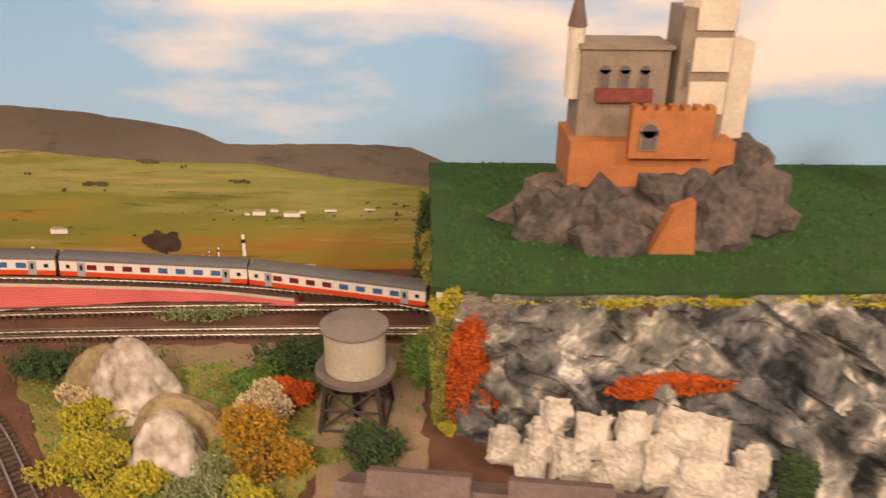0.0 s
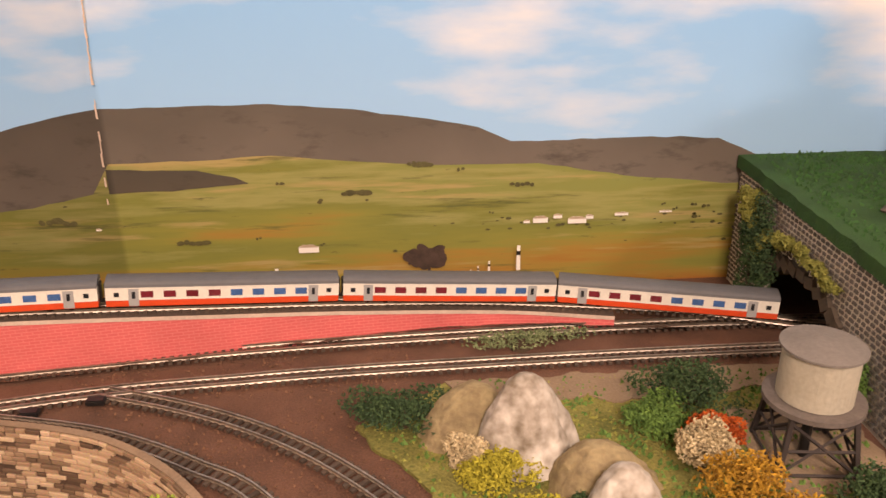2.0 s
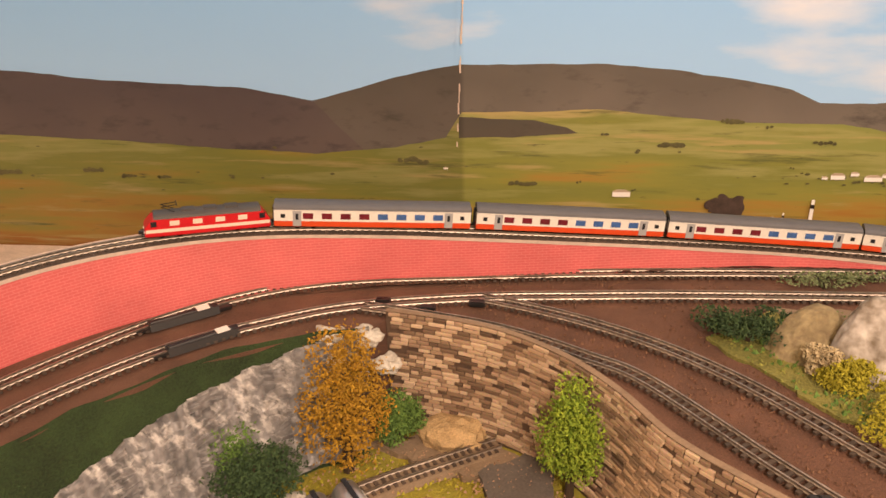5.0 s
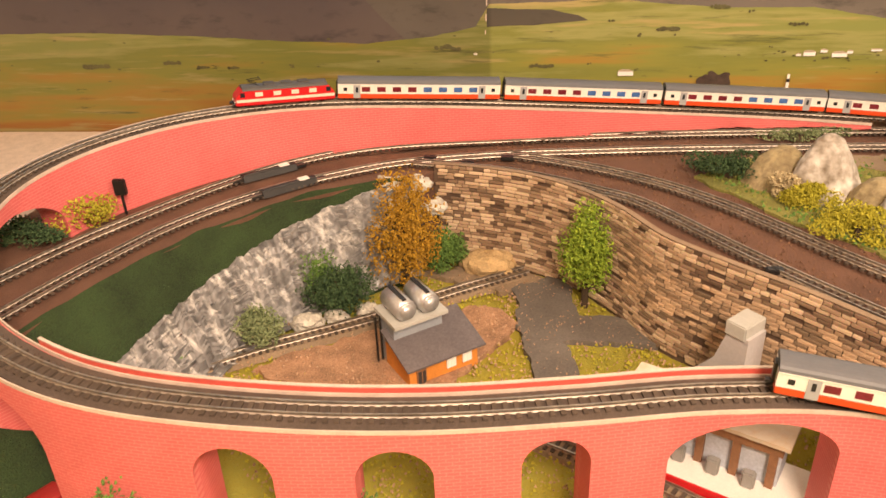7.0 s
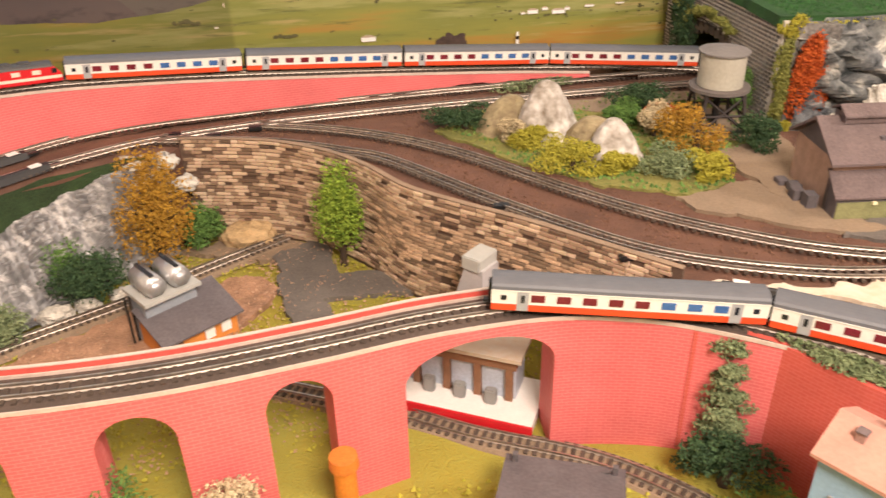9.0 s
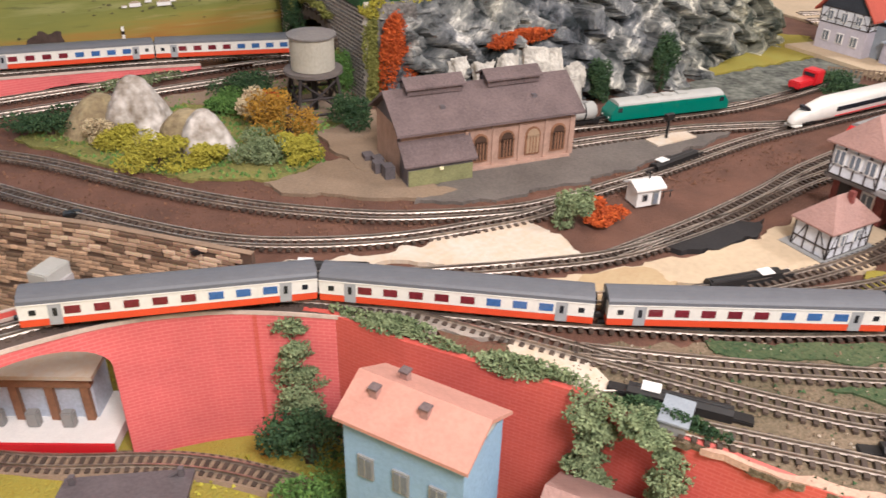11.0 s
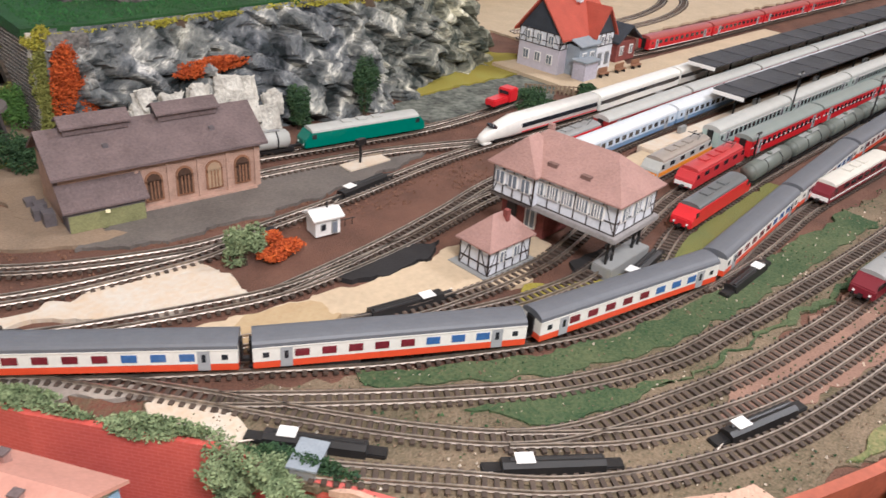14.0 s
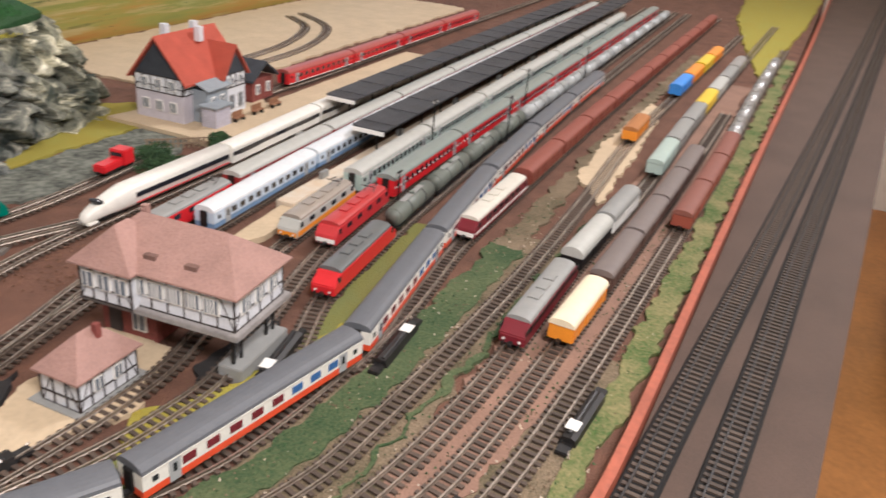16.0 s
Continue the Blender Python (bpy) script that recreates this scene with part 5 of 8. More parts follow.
patch("grass_patch", [(0.10, 0.122), (0.155, 0.092), (0.24, 0.072), (0.42, 0.085), (0.42, 0.076), (0.25, 0.060), (0.13, 0.082), (0.07, 0.104)], 0.0006, M_LOWGRASS, label="yellow-green grass between station tracks")
patch("grass_patch", [(-0.02, 0.128), (0.07, 0.080), (0.16, 0.061), (0.24, 0.060), (0.42, 0.083), (0.42, 0.104), (0.30, 0.098), (0.20, 0.086), (0.13, 0.096), (0.05, 0.116)], 0.0004, mat("yellow_olive_grass", (0.24, 0.22, 0.045), 0.95, vary=0.3, scale=26, fine=25, bump=0.8, tint=(0.14, 0.16, 0.05)), label="yellow-olive grass between main line and station tracks")
patch("pink_bed", [(0.12, -0.022), (0.30, -0.028), (0.60, -0.040), (1.2, -0.07), (1.2, -0.118), (0.60, -0.10), (0.30, -0.086), (0.16, -0.068), (0.08, -0.04)], 0.0003, M_PINK, label="pinkish brown bed below the goods sidings")
patch("grass_patch", [(0.10, -0.098), (0.17, -0.112), (0.30, -0.122), (0.60, -0.137), (1.5, -0.178), (1.5, -0.158), (0.60, -0.118), (0.30, -0.104), (0.20, -0.096)], 0.0010, mat("rim_grass", (0.07, 0.16, 0.03), 0.95, vary=0.4, scale=20, fine=20, bump=0.8, tint=(0.26, 0.22, 0.10)), label="green and sandy verge along the layout's rim")
patch("plaster_patch", [(-0.150, 0.165), (-0.152, 0.146), (-0.131, 0.115), (-0.114, 0.112), (-0.118, 0.127), (-0.125, 0.153), (-0.138, 0.165)], 0.0008, M_PLASTER, label="bare whitish plaster below the crossing track")
patch("ballast_patch", [(-0.177, 0.192), (-0.178, 0.176), (-0.157, 0.151), (-0.151, 0.167), (-0.162, 0.186)], 0.0012, mat("reddish_scatter", (0.24, 0.07, 0.045), 0.95, vary=0.35, scale=60, fine=8, bump=0.8, tint=(0.12, 0.09, 0.05)), label="reddish brown scatter behind the red wall")
patch("grey_board", [(-0.200, 0.236), (-0.203, 0.222), (-0.180, 0.196), (-0.166, 0.191), (-0.147, 0.173), (-0.141, 0.174), (-0.168, 0.212)], 0.0010, mat("grey_plaster_base", (0.30, 0.26, 0.22), 0.9, vary=0.2, scale=40, fine=8, bump=0.4), label="bare greyish plaster between track and red wall")
patch("road", [(-0.513, 0.554), (-0.489, 0.579), (-0.468, 0.566), (-0.462, 0.516), (-0.427, 0.509), (-0.395, 0.494), (-0.404, 0.472), (-0.470, 0.476), (-0.469, 0.432), (-0.455, 0.39), (-0.48, 0.37), (-0.495, 0.41), (-0.501, 0.457), (-0.512, 0.501)], DEEP + 0.0035, M_ROAD, label="dark grey road in the lower yard", thick=0.006)
patch("gravel_patch", [(-0.72, 0.43), (-0.62, 0.49), (-0.54, 0.53), (-0.51, 0.50), (-0.56, 0.42), (-0.62, 0.38)], DEEP + 0.0030, mat("pink_gravel", (0.36, 0.20, 0.12), 0.95, vary=0.4, scale=70, fine=10, bump=0.9), label="pinkish gravel round the coaling stage", thick=0.006)
patch("gravel_patch", [(-0.60, 0.58), (-0.53, 0.60), (-0.47, 0.56), (-0.53, 0.55)], DEEP + 0.0033, M_SAND, label="sandy rubble at the stone wall's foot", thick=0.006)
ob = part("mound", boulder(31, 0.024, None, 1.2, 0.8, 0.6, 0.25), mat("pale_sand", (0.55, 0.38, 0.20), 0.95, vary=0.3, scale=90, bump=0.8)); ob.location = (-0.540, 0.592, DEEP + 0.006)
tagged(ob, "pale sandy heap against the stone wall", "mound")

def river_mat():
    m = mat("grey_rippled_river", (0.15, 0.148, 0.150), 0.35, vary=0.3, scale=45, fine=5, bump=0.3, tint=(0.27, 0.265, 0.262))
    nt = m.node_tree
    b = nt.nodes["Principled BSDF"]
    tc = next(n for n in nt.nodes if n.type == "TEX_COORD")
    base = b.inputs["Base Color"].links[0].from_socket
    # ripple crests shaded by colour: whitish streaks, then thin dark ones
    out = streaks(nt, tc, base, (38, 130, 60), 0.52, 0.68, (0.62, 0.60, 0.57))
    nt.links.new(streaks(nt, tc, out, (60, 190, 90), 0.60, 0.72, (0.07, 0.07, 0.07)), b.inputs["Base Color"])
    return m


# river bank with grey rippled waterfall
foot = glide([(-0.60, 0.575), (-0.66, 0.535), (-0.715, 0.482), (-0.745, 0.435), (-0.765, 0.385), (-0.80, 0.30), (-0.81, 0.20)], 0.008)
head = glide([(p[0], p[1]) for p in BASIN_LEFT], 0.008)


def bank(u, v):
    a, b = head[round(u * (len(head) - 1))], foot[round(u * (len(foot) - 1))]
    p = a.lerp(b, v)
    p.z = 0.001 + (DEEP - 0.002) * (v ** 0.9)
    return p


bm, grid = B(), []
for i in range(81):
    grid.append([bm.verts.new(bank(i / 80, j / 16) + Vector((0, 0, 0.003 * noise.noise(bank(i / 80, j / 16) * 40)))) for j in range(17)])
for a, b in zip(grid, grid[1:]):
    for j in range(16):
        bm.faces.new((a[j], b[j], b[j + 1], a[j + 1]))
tagged(part("river_bank", bm, mat("dark_bank_grass", (0.022, 0.046, 0.014), 0.95, vary=0.5, scale=30, fine=25, bump=0.9), smooth=True), "dark green grassy slope from the tracks down to the river", "bank", kind="structure")
bm, grid = B(), []
for i in range(141):
    u = i / 140 * 0.74
    v0, v1 = 0.02 + 0.60 * (u / 0.74) ** 0.9, 1.02 + 0.30 * (u / 0.74)
    col = []
    for j in range(61):
        v = v0 + (v1 - v0) * j / 60
        p = bank(u, min(v, 1.0))
        if v > 1:
            p += Vector((0.05, -0.05, 0)) * (v - 1)
        w = noise.noise(Vector((p.x * 34, p.y * 120, 0))) + 0.6 * noise.noise(Vector((p.x * 70, p.y * 230, 3)))
        col.append(bm.verts.new(p + Vector((0, 0, 0.0055 + 0.0036 * w))))
    grid.append(col)
for a, b in zip(grid, grid[1:]):
    for j in range(60):
        bm.faces.new((a[j], b[j], b[j + 1], a[j + 1]))
tagged(part("waterfall", bm, river_mat(), smooth=True), "grey rippled plaster river flowing down the bank", "river", kind="structure")
for k, (x, y, z, r) in enumerate(((-0.630, 0.597, -0.006, 0.014), (-0.604, 0.602, -0.008, 0.016), (-0.590, 0.600, -0.030, 0.014), (-0.622, 0.585, -0.018, 0.010), (-0.69, 0.490, DEEP + 0.006, 0.016), (-0.665, 0.500, DEEP + 0.005, 0.014), (-0.64, 0.512, DEEP + 0.005, 0.012))):
    ob = part("stone", boulder(40 + k, r * 0.75, None, 1.2, 0.8, 0.7, 0.4), M_ROCKWHITE)
    ob.location = (x, y, z)
    tagged(ob, "rough whitish stone beside the river", "rock", "stones by the river")
# rocks of the rockery: draped plaster peaks with steep ridged flanks
def peak(seed, rx, ry, h, lean=(0.0, 0.0), sharp=1.5):
    bm, rings, n, m = B(), [], 72, 30
    for j in range(m + 1):
        v = j / m                               # 0 at the tip, 1 at the foot
        ring = []
        for i in range(n):
            a = 2 * math.pi * i / n
            c, q = math.cos(a), math.sin(a)
            ridge = 0.20 * noise.noise((c * 1.1 + seed, q * 1.1, 2.1)) + 0.13 * noise.noise((c * 2.6 + seed, q * 2.6, v * 1.5)) + 0.05 * noise.noise((c * 6, q * 6 + seed, v * 6))
            r = (0.06 + 0.94 * v ** (1 / sharp)) * (1 + ridge * (0.35 + 0.9 * v)) if v else 0.02
            z = h * (1 - v ** 1.25) * (1 + 0.10 * noise.noise((c * 2 + seed, q * 2, v * 4)) * v) - 0.002
            ring.append(bm.verts.new((rx * r * c + lean[0] * (1 - v), ry * r * q + lean[1] * (1 - v), z + 0.0012 * noise.noise((c * 9 * v, q * 9 * v + seed, 7)))))
        rings.append(ring)
    for a, b in zip(rings, rings[1:]):
        for k in range(n):
            bm.faces.new((a[k], b[k], b[(k + 1) % n], a[(k + 1) % n]))
    bm.faces.new(rings[0][::-1])
    bmesh.ops.recalc_face_normals(bm, faces=bm.faces[:])
    return bm


M_CHALKY = mat("chalky_rock", (0.25, 0.20, 0.145), 0.75, vary=0.3, scale=30, fine=4, bump=0.5, tint=(0.64, 0.60, 0.55))
M_MOSSY = mat("mossy_rock", (0.27, 0.20, 0.115), 0.85, vary=0.3, scale=40, fine=6, bump=0.6, tint=(0.38, 0.31, 0.17))
for k, (x, y, rx, ry, h, ln, mm, lb) in enumerate(((-0.262, 0.566, 0.031, 0.024, 0.053, (0.0, 0.006), M_CHALKY, "tall pointed whitish rock"), (-0.292, 0.588, 0.031, 0.025, 0.034, (0.004, 0.006), M_MOSSY, "mossy sand-brown pointed rock"),
                                                   (-0.221, 0.507, 0.027, 0.023, 0.036, (0.0, 0.004), M_CHALKY, "smaller pointed rock with white flank"), (-0.223, 0.540, 0.034, 0.026, 0.027, (-0.006, 0.0), M_MOSSY, "broad sandy rock ridge"))):
    ob = part("rock", peak(3.7 * k + 1, rx, ry, h, ln), mm, smooth=True)
    ob.location = (x, y, 0.0)
    tagged(ob, lb + " standing in the rockery grass", "rock", "rocks of the rockery")

# ---- rolling stock ----
def paint(name, colour, rough=0.35):
    return mat(name, colour, rough, vary=0.07, scale=120, fine=6, bump=0.02)


P_WHITE = paint("cream_white_train_paint", (0.74, 0.72, 0.66))
P_RED = paint("bright_red_train_paint", (0.58, 0.018, 0.024))
P_ORANGERED = paint("orange_red_train_paint", (0.66, 0.075, 0.025))
P_MAROON = paint("maroon_train_paint", (0.16, 0.012, 0.022))
P_ROOF = paint("slate_grey_roof", (0.11, 0.115, 0.128), 0.55)
P_PALEROOF = paint("pale_grey_roof", (0.42, 0.42, 0.39), 0.55)
P_GREEN = paint("teal_green_train_paint", (0.0, 0.16, 0.115))
P_MINT = paint("mint_grey_train_paint", (0.38, 0.47, 0.43))
P_BLUE = paint("blue_train_paint", (0.15, 0.24, 0.38))
P_ORANGE = paint("orange_wagon_paint", (0.75, 0.26, 0.02))
P_BROWN = paint("red_brown_wagon_paint", (0.19, 0.045, 0.028), 0.6)
P_DARKBROWN = paint("dark_brown_wagon_paint", (0.085, 0.045, 0.035), 0.6)
P_TANK = paint("olive_grey_tank_paint", (0.13, 0.145, 0.125), 0.5)
P_SILVER = mat("silver_tank_paint", (0.45, 0.45, 0.45), 0.35, 0.6, vary=0.1)
P_GREY = paint("mid_grey_paint", (0.26, 0.26, 0.25), 0.5)
G_BLUE = mat("blue_tinted_pane", (0.05, 0.13, 0.33), 0.12, vary=0.2, bump=0)
G_RED = mat("red_tinted_pane", (0.16, 0.02, 0.03), 0.12, vary=0.2, bump=0)
G_DARK = mat("dark_pane", (0.02, 0.022, 0.028), 0.08, vary=0.1, bump=0)
P_DOOR = paint("grey_door_paint", (0.34, 0.35, 0.36))
P_YELLOW = paint("yellow_paint", (0.72, 0.50, 0.03))
RAIL = 0.0040


def arch_roof(w, z0, z1, n=10):
    """Half-section of a rounded roof from side to side."""
    return [(w / 2 * math.cos(math.pi * k / n), z0 + (z1 - z0) * math.sin(math.pi * k / n) ** 0.7) for k in range(n + 1)]


def running_gear(ob, L, W, bogies=True):
    bm = B(); box(bm, 0, 0, RAIL + 0.0022, L * 0.94, W * 0.72, 0.0026)
    part("underframe", bm, M_BLACK, ob)
    for sx in (-1, 1):
        x = sx * (L / 2 - min(0.024, L * 0.2))
        bm = B()
        box(bm, x, 0, RAIL + 0.0014, 0.020 if bogies else 0.008, W * 0.66, 0.0030, bevel=0.0006)
        bogie = part("bogie", bm, M_BLACK, ob)
        for dx in ((-0.0065, 0.0065) if bogies else (0.0,)):
            bm = B()
            for sy in (-1, 1):
                cyl(bm, (x + dx, sy * 0.0038, RAIL + 0.0028), (x + dx, sy * 0.0054, RAIL + 0.0028), 0.0028, n=12)
            part("wheelset", bm, M_BLACK, bogie)
        bm = B(); box(bm, sx * (L / 2 + 0.0018), 0, RAIL + 0.0032, 0.005, 0.003, 0.0018)
        part("coupling", bm, M_BLACK, ob)


def coach(label, lower, upper, roof, L=0.156, W=0.0182, split=0.0117, eave=0.0208, crown=0.0258, panes=8, glass=None, doors=True, group="coaches", band=None, category="railway coach", name="passenger_coach"):
    ob = thing(name, label, category, group)
    z0 = RAIL + 0.0030
    bm = B(); box(bm, 0, 0, z0, L, W, split - z0, bevel=0.0004); part("lower_body", bm, lower, ob)
    bm = B(); box(bm, 0, 0, split, L, W, eave - split); part("upper_body", bm, upper, ob)
    bm = B(); prism(bm, arch_roof(W + 0.0006, eave, crown), "x", -L / 2, L / 2); part("roof", bm, roof, ob, smooth=False)
    x0, x1 = -L / 2 + L * 0.17, L / 2 - L * 0.17
    for side in (-1, 1):
        for k in range(panes):
            x = x0 + (x1 - x0) * k / (panes - 1)
            bm = B(); box(bm, x, side * W / 2, split + (eave - split) * 0.22, (x1 - x0) / panes * 0.62, 0.0006, (eave - split) * 0.52)
            g = glass or (G_BLUE if k * side < panes / 2 * side else G_RED)
            part("window", bm, g, ob)
        if doors:
            for sx in (-1, 1):
                bm = B(); box(bm, sx * L * 0.385, side * W / 2, z0 + 0.0006, 0.0066, 0.0007, eave - z0 - 0.0012)
                d = part("door", bm, P_DOOR, ob, "grey folding door")
                bm = B(); box(bm, sx * L * 0.385, side * (W / 2 + 0.0003), split + 0.0014, 0.0022, 0.0005, (eave - split) * 0.55); part("door_pane", bm, G_DARK, d)
                bm = B(); box(bm, sx * L * 0.455, side * W / 2, split + (eave - split) * 0.3, 0.0034, 0.0006, (eave - split) * 0.35); part("window", bm, G_DARK, ob)
        if band:
            bm = B(); box(bm, 0, side * W / 2, band[0], L * 0.99, 0.0004, band[1]); part("stripe", bm, band[2], ob)
        bm = B(); box(bm, 0, side * (W / 2 + 0.0002), eave - 0.0004, L, 0.0006, 0.0007); part("gutter", bm, upper, ob)
    for sx in (-1, 1):
        bm = B(); box(bm, sx * (L / 2 + 0.0008), 0, z0 + 0.002, 0.0016, 0.0062, eave - z0 - 0.001, bevel=0.0004); part("gangway", bm, M_BLACK, ob)
    running_gear(ob, L, W)
    return ob


def loco(label, body, roof, L=0.098, W=0.0184, slope=0.006, crown=0.0248, band=None, front=None, panto=True, group="locomotives", wins=4, name="electric_locomotive", patches=None):
    ob = thing(name, label, "locomotive", group)
    z0, eave = RAIL + 0.0026, 0.0205
    side = [(-L / 2, z0), (L / 2, z0), (L / 2, 0.0135), (L / 2 - slope, eave), (-L / 2 + slope, eave), (-L / 2, 0.0135)]
    bm = B(); prism(bm, side, "y", -W / 2, W / 2)
    bmesh.ops.bevel(bm, geom=[e for e in bm.edges if e.calc_length() > 0.004], offset=0.0007, segments=2, affect="EDGES")
    part("body", bm, body, ob)
    bm = B(); prism(bm, arch_roof(W - 0.001, eave - 0.0004, crown - 0.001), "x", -L / 2 + slope + 0.001, L / 2 - slope - 0.001); part("roof", bm, roof, ob)
    for sx in (-1, 1):
        bm = B(); box(bm, 0, 0, 0, 0.0006, W * 0.78, 0.0052, Matrix.Translation((sx * (L / 2 - slope * 0.5), 0, 0.0145)) @ Matrix.Rotation(-sx * math.atan2(slope, eave - 0.0135) * 0.9, 4, "Y")); part("windscreen", bm, G_DARK, ob)
        for sy in (-1, 1):
            bm = B(); cyl(bm, (sx * (L / 2 - 0.0004), sy * W * 0.3, 0.0098), (sx * (L / 2 + 0.0006), sy * W * 0.3, 0.0098), 0.0009, n=8); part("headlight", bm, M_WHITE, ob)
            bm = B(); cyl(bm, (sx * L / 2, sy * W * 0.3, 0.0078), (sx * (L / 2 + 0.0026), sy * W * 0.3, 0.0078), 0.0008, n=8); part("buffer", bm, M_BLACK, ob)
        if front:
            bm = B(); box(bm, sx * (L / 2 + 0.0001), 0, 0.0080, 0.0006, W * 0.9, 0.0036); part("front_panel", bm, front, ob)
    for sy in (-1, 1):
        if band:
            bm = B(); box(bm, 0, sy * W / 2, band[0], L * 0.985, 0.0005, band[1]); part("stripe", bm, band[2], ob)
        for k in range(wins):
            x = -L * 0.27 + L * 0.54 * k / max(1, wins - 1)
            bm = B(); box(bm, x, sy * W / 2, 0.0148, L * 0.075, 0.0006, 0.0038); part("grille", bm, patches or G_DARK, ob)
        for sx in (-1, 1):
            bm = B(); box(bm, sx * L * 0.43, sy * W / 2, 0.0148, 0.0042, 0.0006, 0.0040); part("cab_window", bm, G_DARK, ob)
    for k, x in enumerate((-0.018, -0.002, 0.014)):
        bm = B(); box(bm, x, 0, crown - 0.0022, 0.010, W * 0.42, 0.0022, bevel=0.0003); part("roof_box", bm, roof, ob)
    if panto:
        bm = B()
        for sy in (-0.004, 0.004):
            cyl(bm, (L * 0.26, sy, crown - 0.001), (L * 0.36, sy * 0.8, crown + 0.0030), 0.00035, n=5)
            cyl(bm, (L * 0.36, sy * 0.8, crown + 0.0030), (L * 0.24, sy * 0.8, crown + 0.0042), 0.00035, n=5)
        cyl(bm, (L * 0.24, -0.006, crown + 0.0042), (L * 0.24, 0.006, crown + 0.0042), 0.0004, n=5)
        part("pantograph", bm, M_BLACK, ob)
    running_gear(ob, L, W)
    return ob


def van(label, body, roof, L=0.082, W=0.0175, eave=0.0190, crown=0.0240, group="goods wagons", ribs=7, name="goods_van"):
    ob = thing(name, label, "goods wagon", group)
    z0 = RAIL + 0.0036
    bm = B(); box(bm, 0, 0, z0, L, W, eave - z0, bevel=0.0004); part("body", bm, body, ob)
    bm = B(); prism(bm, arch_roof(W + 0.001, eave, crown), "x", -L / 2 - 0.0006, L / 2 + 0.0006); part("roof", bm, roof, ob)
    for sy in (-1, 1):
        bm = B(); box(bm, 0, sy * (W / 2 + 0.0002), z0 + 0.001, 0.020, 0.0008, eave - z0 - 0.002); part("sliding_door", bm, body, ob)
        for k in range(ribs):
            x = -L * 0.46 + L * 0.92 * k / (ribs - 1)
            if abs(x) > 0.012:
                bm = B(); box(bm, x, sy * W / 2, z0, 0.0009, 0.0008, eave - z0 - 0.0006); part("rib", bm, body, ob)
    running_gear(ob, L, W, False)
    return ob


def tank(label, shell, L=0.086, r=0.0082, group="tank wagons"):
    ob = thing("tank_wagon", label, "tank wagon", group)
    zc = RAIL + 0.0042 + r
    bm = B(); cyl(bm, (-L / 2 + 0.004, 0, zc), (L / 2 - 0.004, 0, zc), r, n=24)
    bmesh.ops.bevel(bm, geom=[e for e in bm.edges if len(e.link_faces) == 2 and any(len(f.verts) > 4 for f in e.link_faces)], offset=0.002, segments=3, affect="EDGES")
    part("shell", bm, shell, ob, smooth=True)
    for x in (-L * 0.18, L * 0.18):
        bm = B(); cyl(bm, (x - 0.0006, 0, zc), (x + 0.0006, 0, zc), r + 0.0003, n=24); part("strap", bm, M_BLACK, ob)
    bm = B(); cyl(bm, (0, 0, zc + r - 0.0005), (0, 0, zc + r + 0.0022), 0.0024, n=12); part("dome", bm, shell, ob)
    bm = B(); box(bm, 0, 0, zc + r, L * 0.5, 0.005, 0.0005); part("walkway", bm, P_GREY, ob)
    running_gear(ob, L, 0.0165, True)
    return ob


def express(label):
    """Streamlined power car: rounded nose, black window band."""
    ob = thing("express_power_car", label, "express train", "white express train")
    L, W = 0.170, 0.0186
    bm, rings = B(), []
    for s in (0, 0.02, 0.05, 0.09, 0.14, 0.20, 0.27, 1.0):
        f = min(1, (s / 0.26)) ** 0.55 if s < 0.27 else 1
        hw, top, low = W / 2 * (0.35 + 0.65 * f), 0.0105 + (0.0258 - 0.0105) * f, 0.0068 - 0.0004 * f
        x = -L / 2 + s * L
        ring = []
        for k in range(14):
            a = 2 * math.pi * k / 14
            c, q = math.cos(a), math.sin(a)
            ring.append(bm.verts.new((x, hw * math.copysign(abs(c) ** 0.5, c), (top + low) / 2 + (top - low) / 2 * math.copysign(abs(q) ** 0.6, q))))
        rings.append(ring)
    for a, b in zip(rings, rings[1:]):
        for k in range(14):
            bm.faces.new((a[k], a[(k + 1) % 14], b[(k + 1) % 14], b[k]))
    bm.faces.new(rings[0]); bm.faces.new(rings[-1])
    bmesh.ops.recalc_face_normals(bm, faces=bm.faces[:])
    part("body", bm, P_WHITE, ob, smooth=True)
    for sy in (-1, 1):
        bm = B(); box(bm, L * 0.14, sy * W / 2, 0.0145, L * 0.70, 0.0006, 0.0042); part("window_band", bm, G_DARK, ob)
        bm = B(); box(bm, L * 0.14, sy * W / 2, 0.0098, L * 0.70, 0.0006, 0.0007); part("stripe", bm, P_RED, ob)
    bm = B()
    bmesh.ops.create_uvsphere(bm, u_segments=14, v_segments=8, radius=0.0056, matrix=Matrix.Translation((-L / 2 + 0.0175, 0, 0.0190)) @ Matrix.Rotation(0.55, 4, "Y") @ Matrix.Diagonal((1.5, 0.98, 0.5, 1)))
    part("windscreen", bm, G_DARK, ob, smooth=True)
    bm = B(); box(bm, -L / 2 + 0.006, 0, RAIL + 0.001, 0.010, 0.0125, 0.002, bevel=0.0005); part("skirt", bm, P_WHITE, ob)
    running_gear(ob, L - 0.02, W)
    return ob


def run_of(key, x):
    """How far along a track its place at x lies, counted from its last start before the front yard."""
    line, run, best = LINES[key], 0.0, (9, 0)
    for a, b in zip(line, line[1:]):
        if abs(a.x - x) < best[0] and (key != "main_line" or a.y < 0.30):
            best = (abs(a.x - x), run)
        run += (b - a).length
    return best[1]


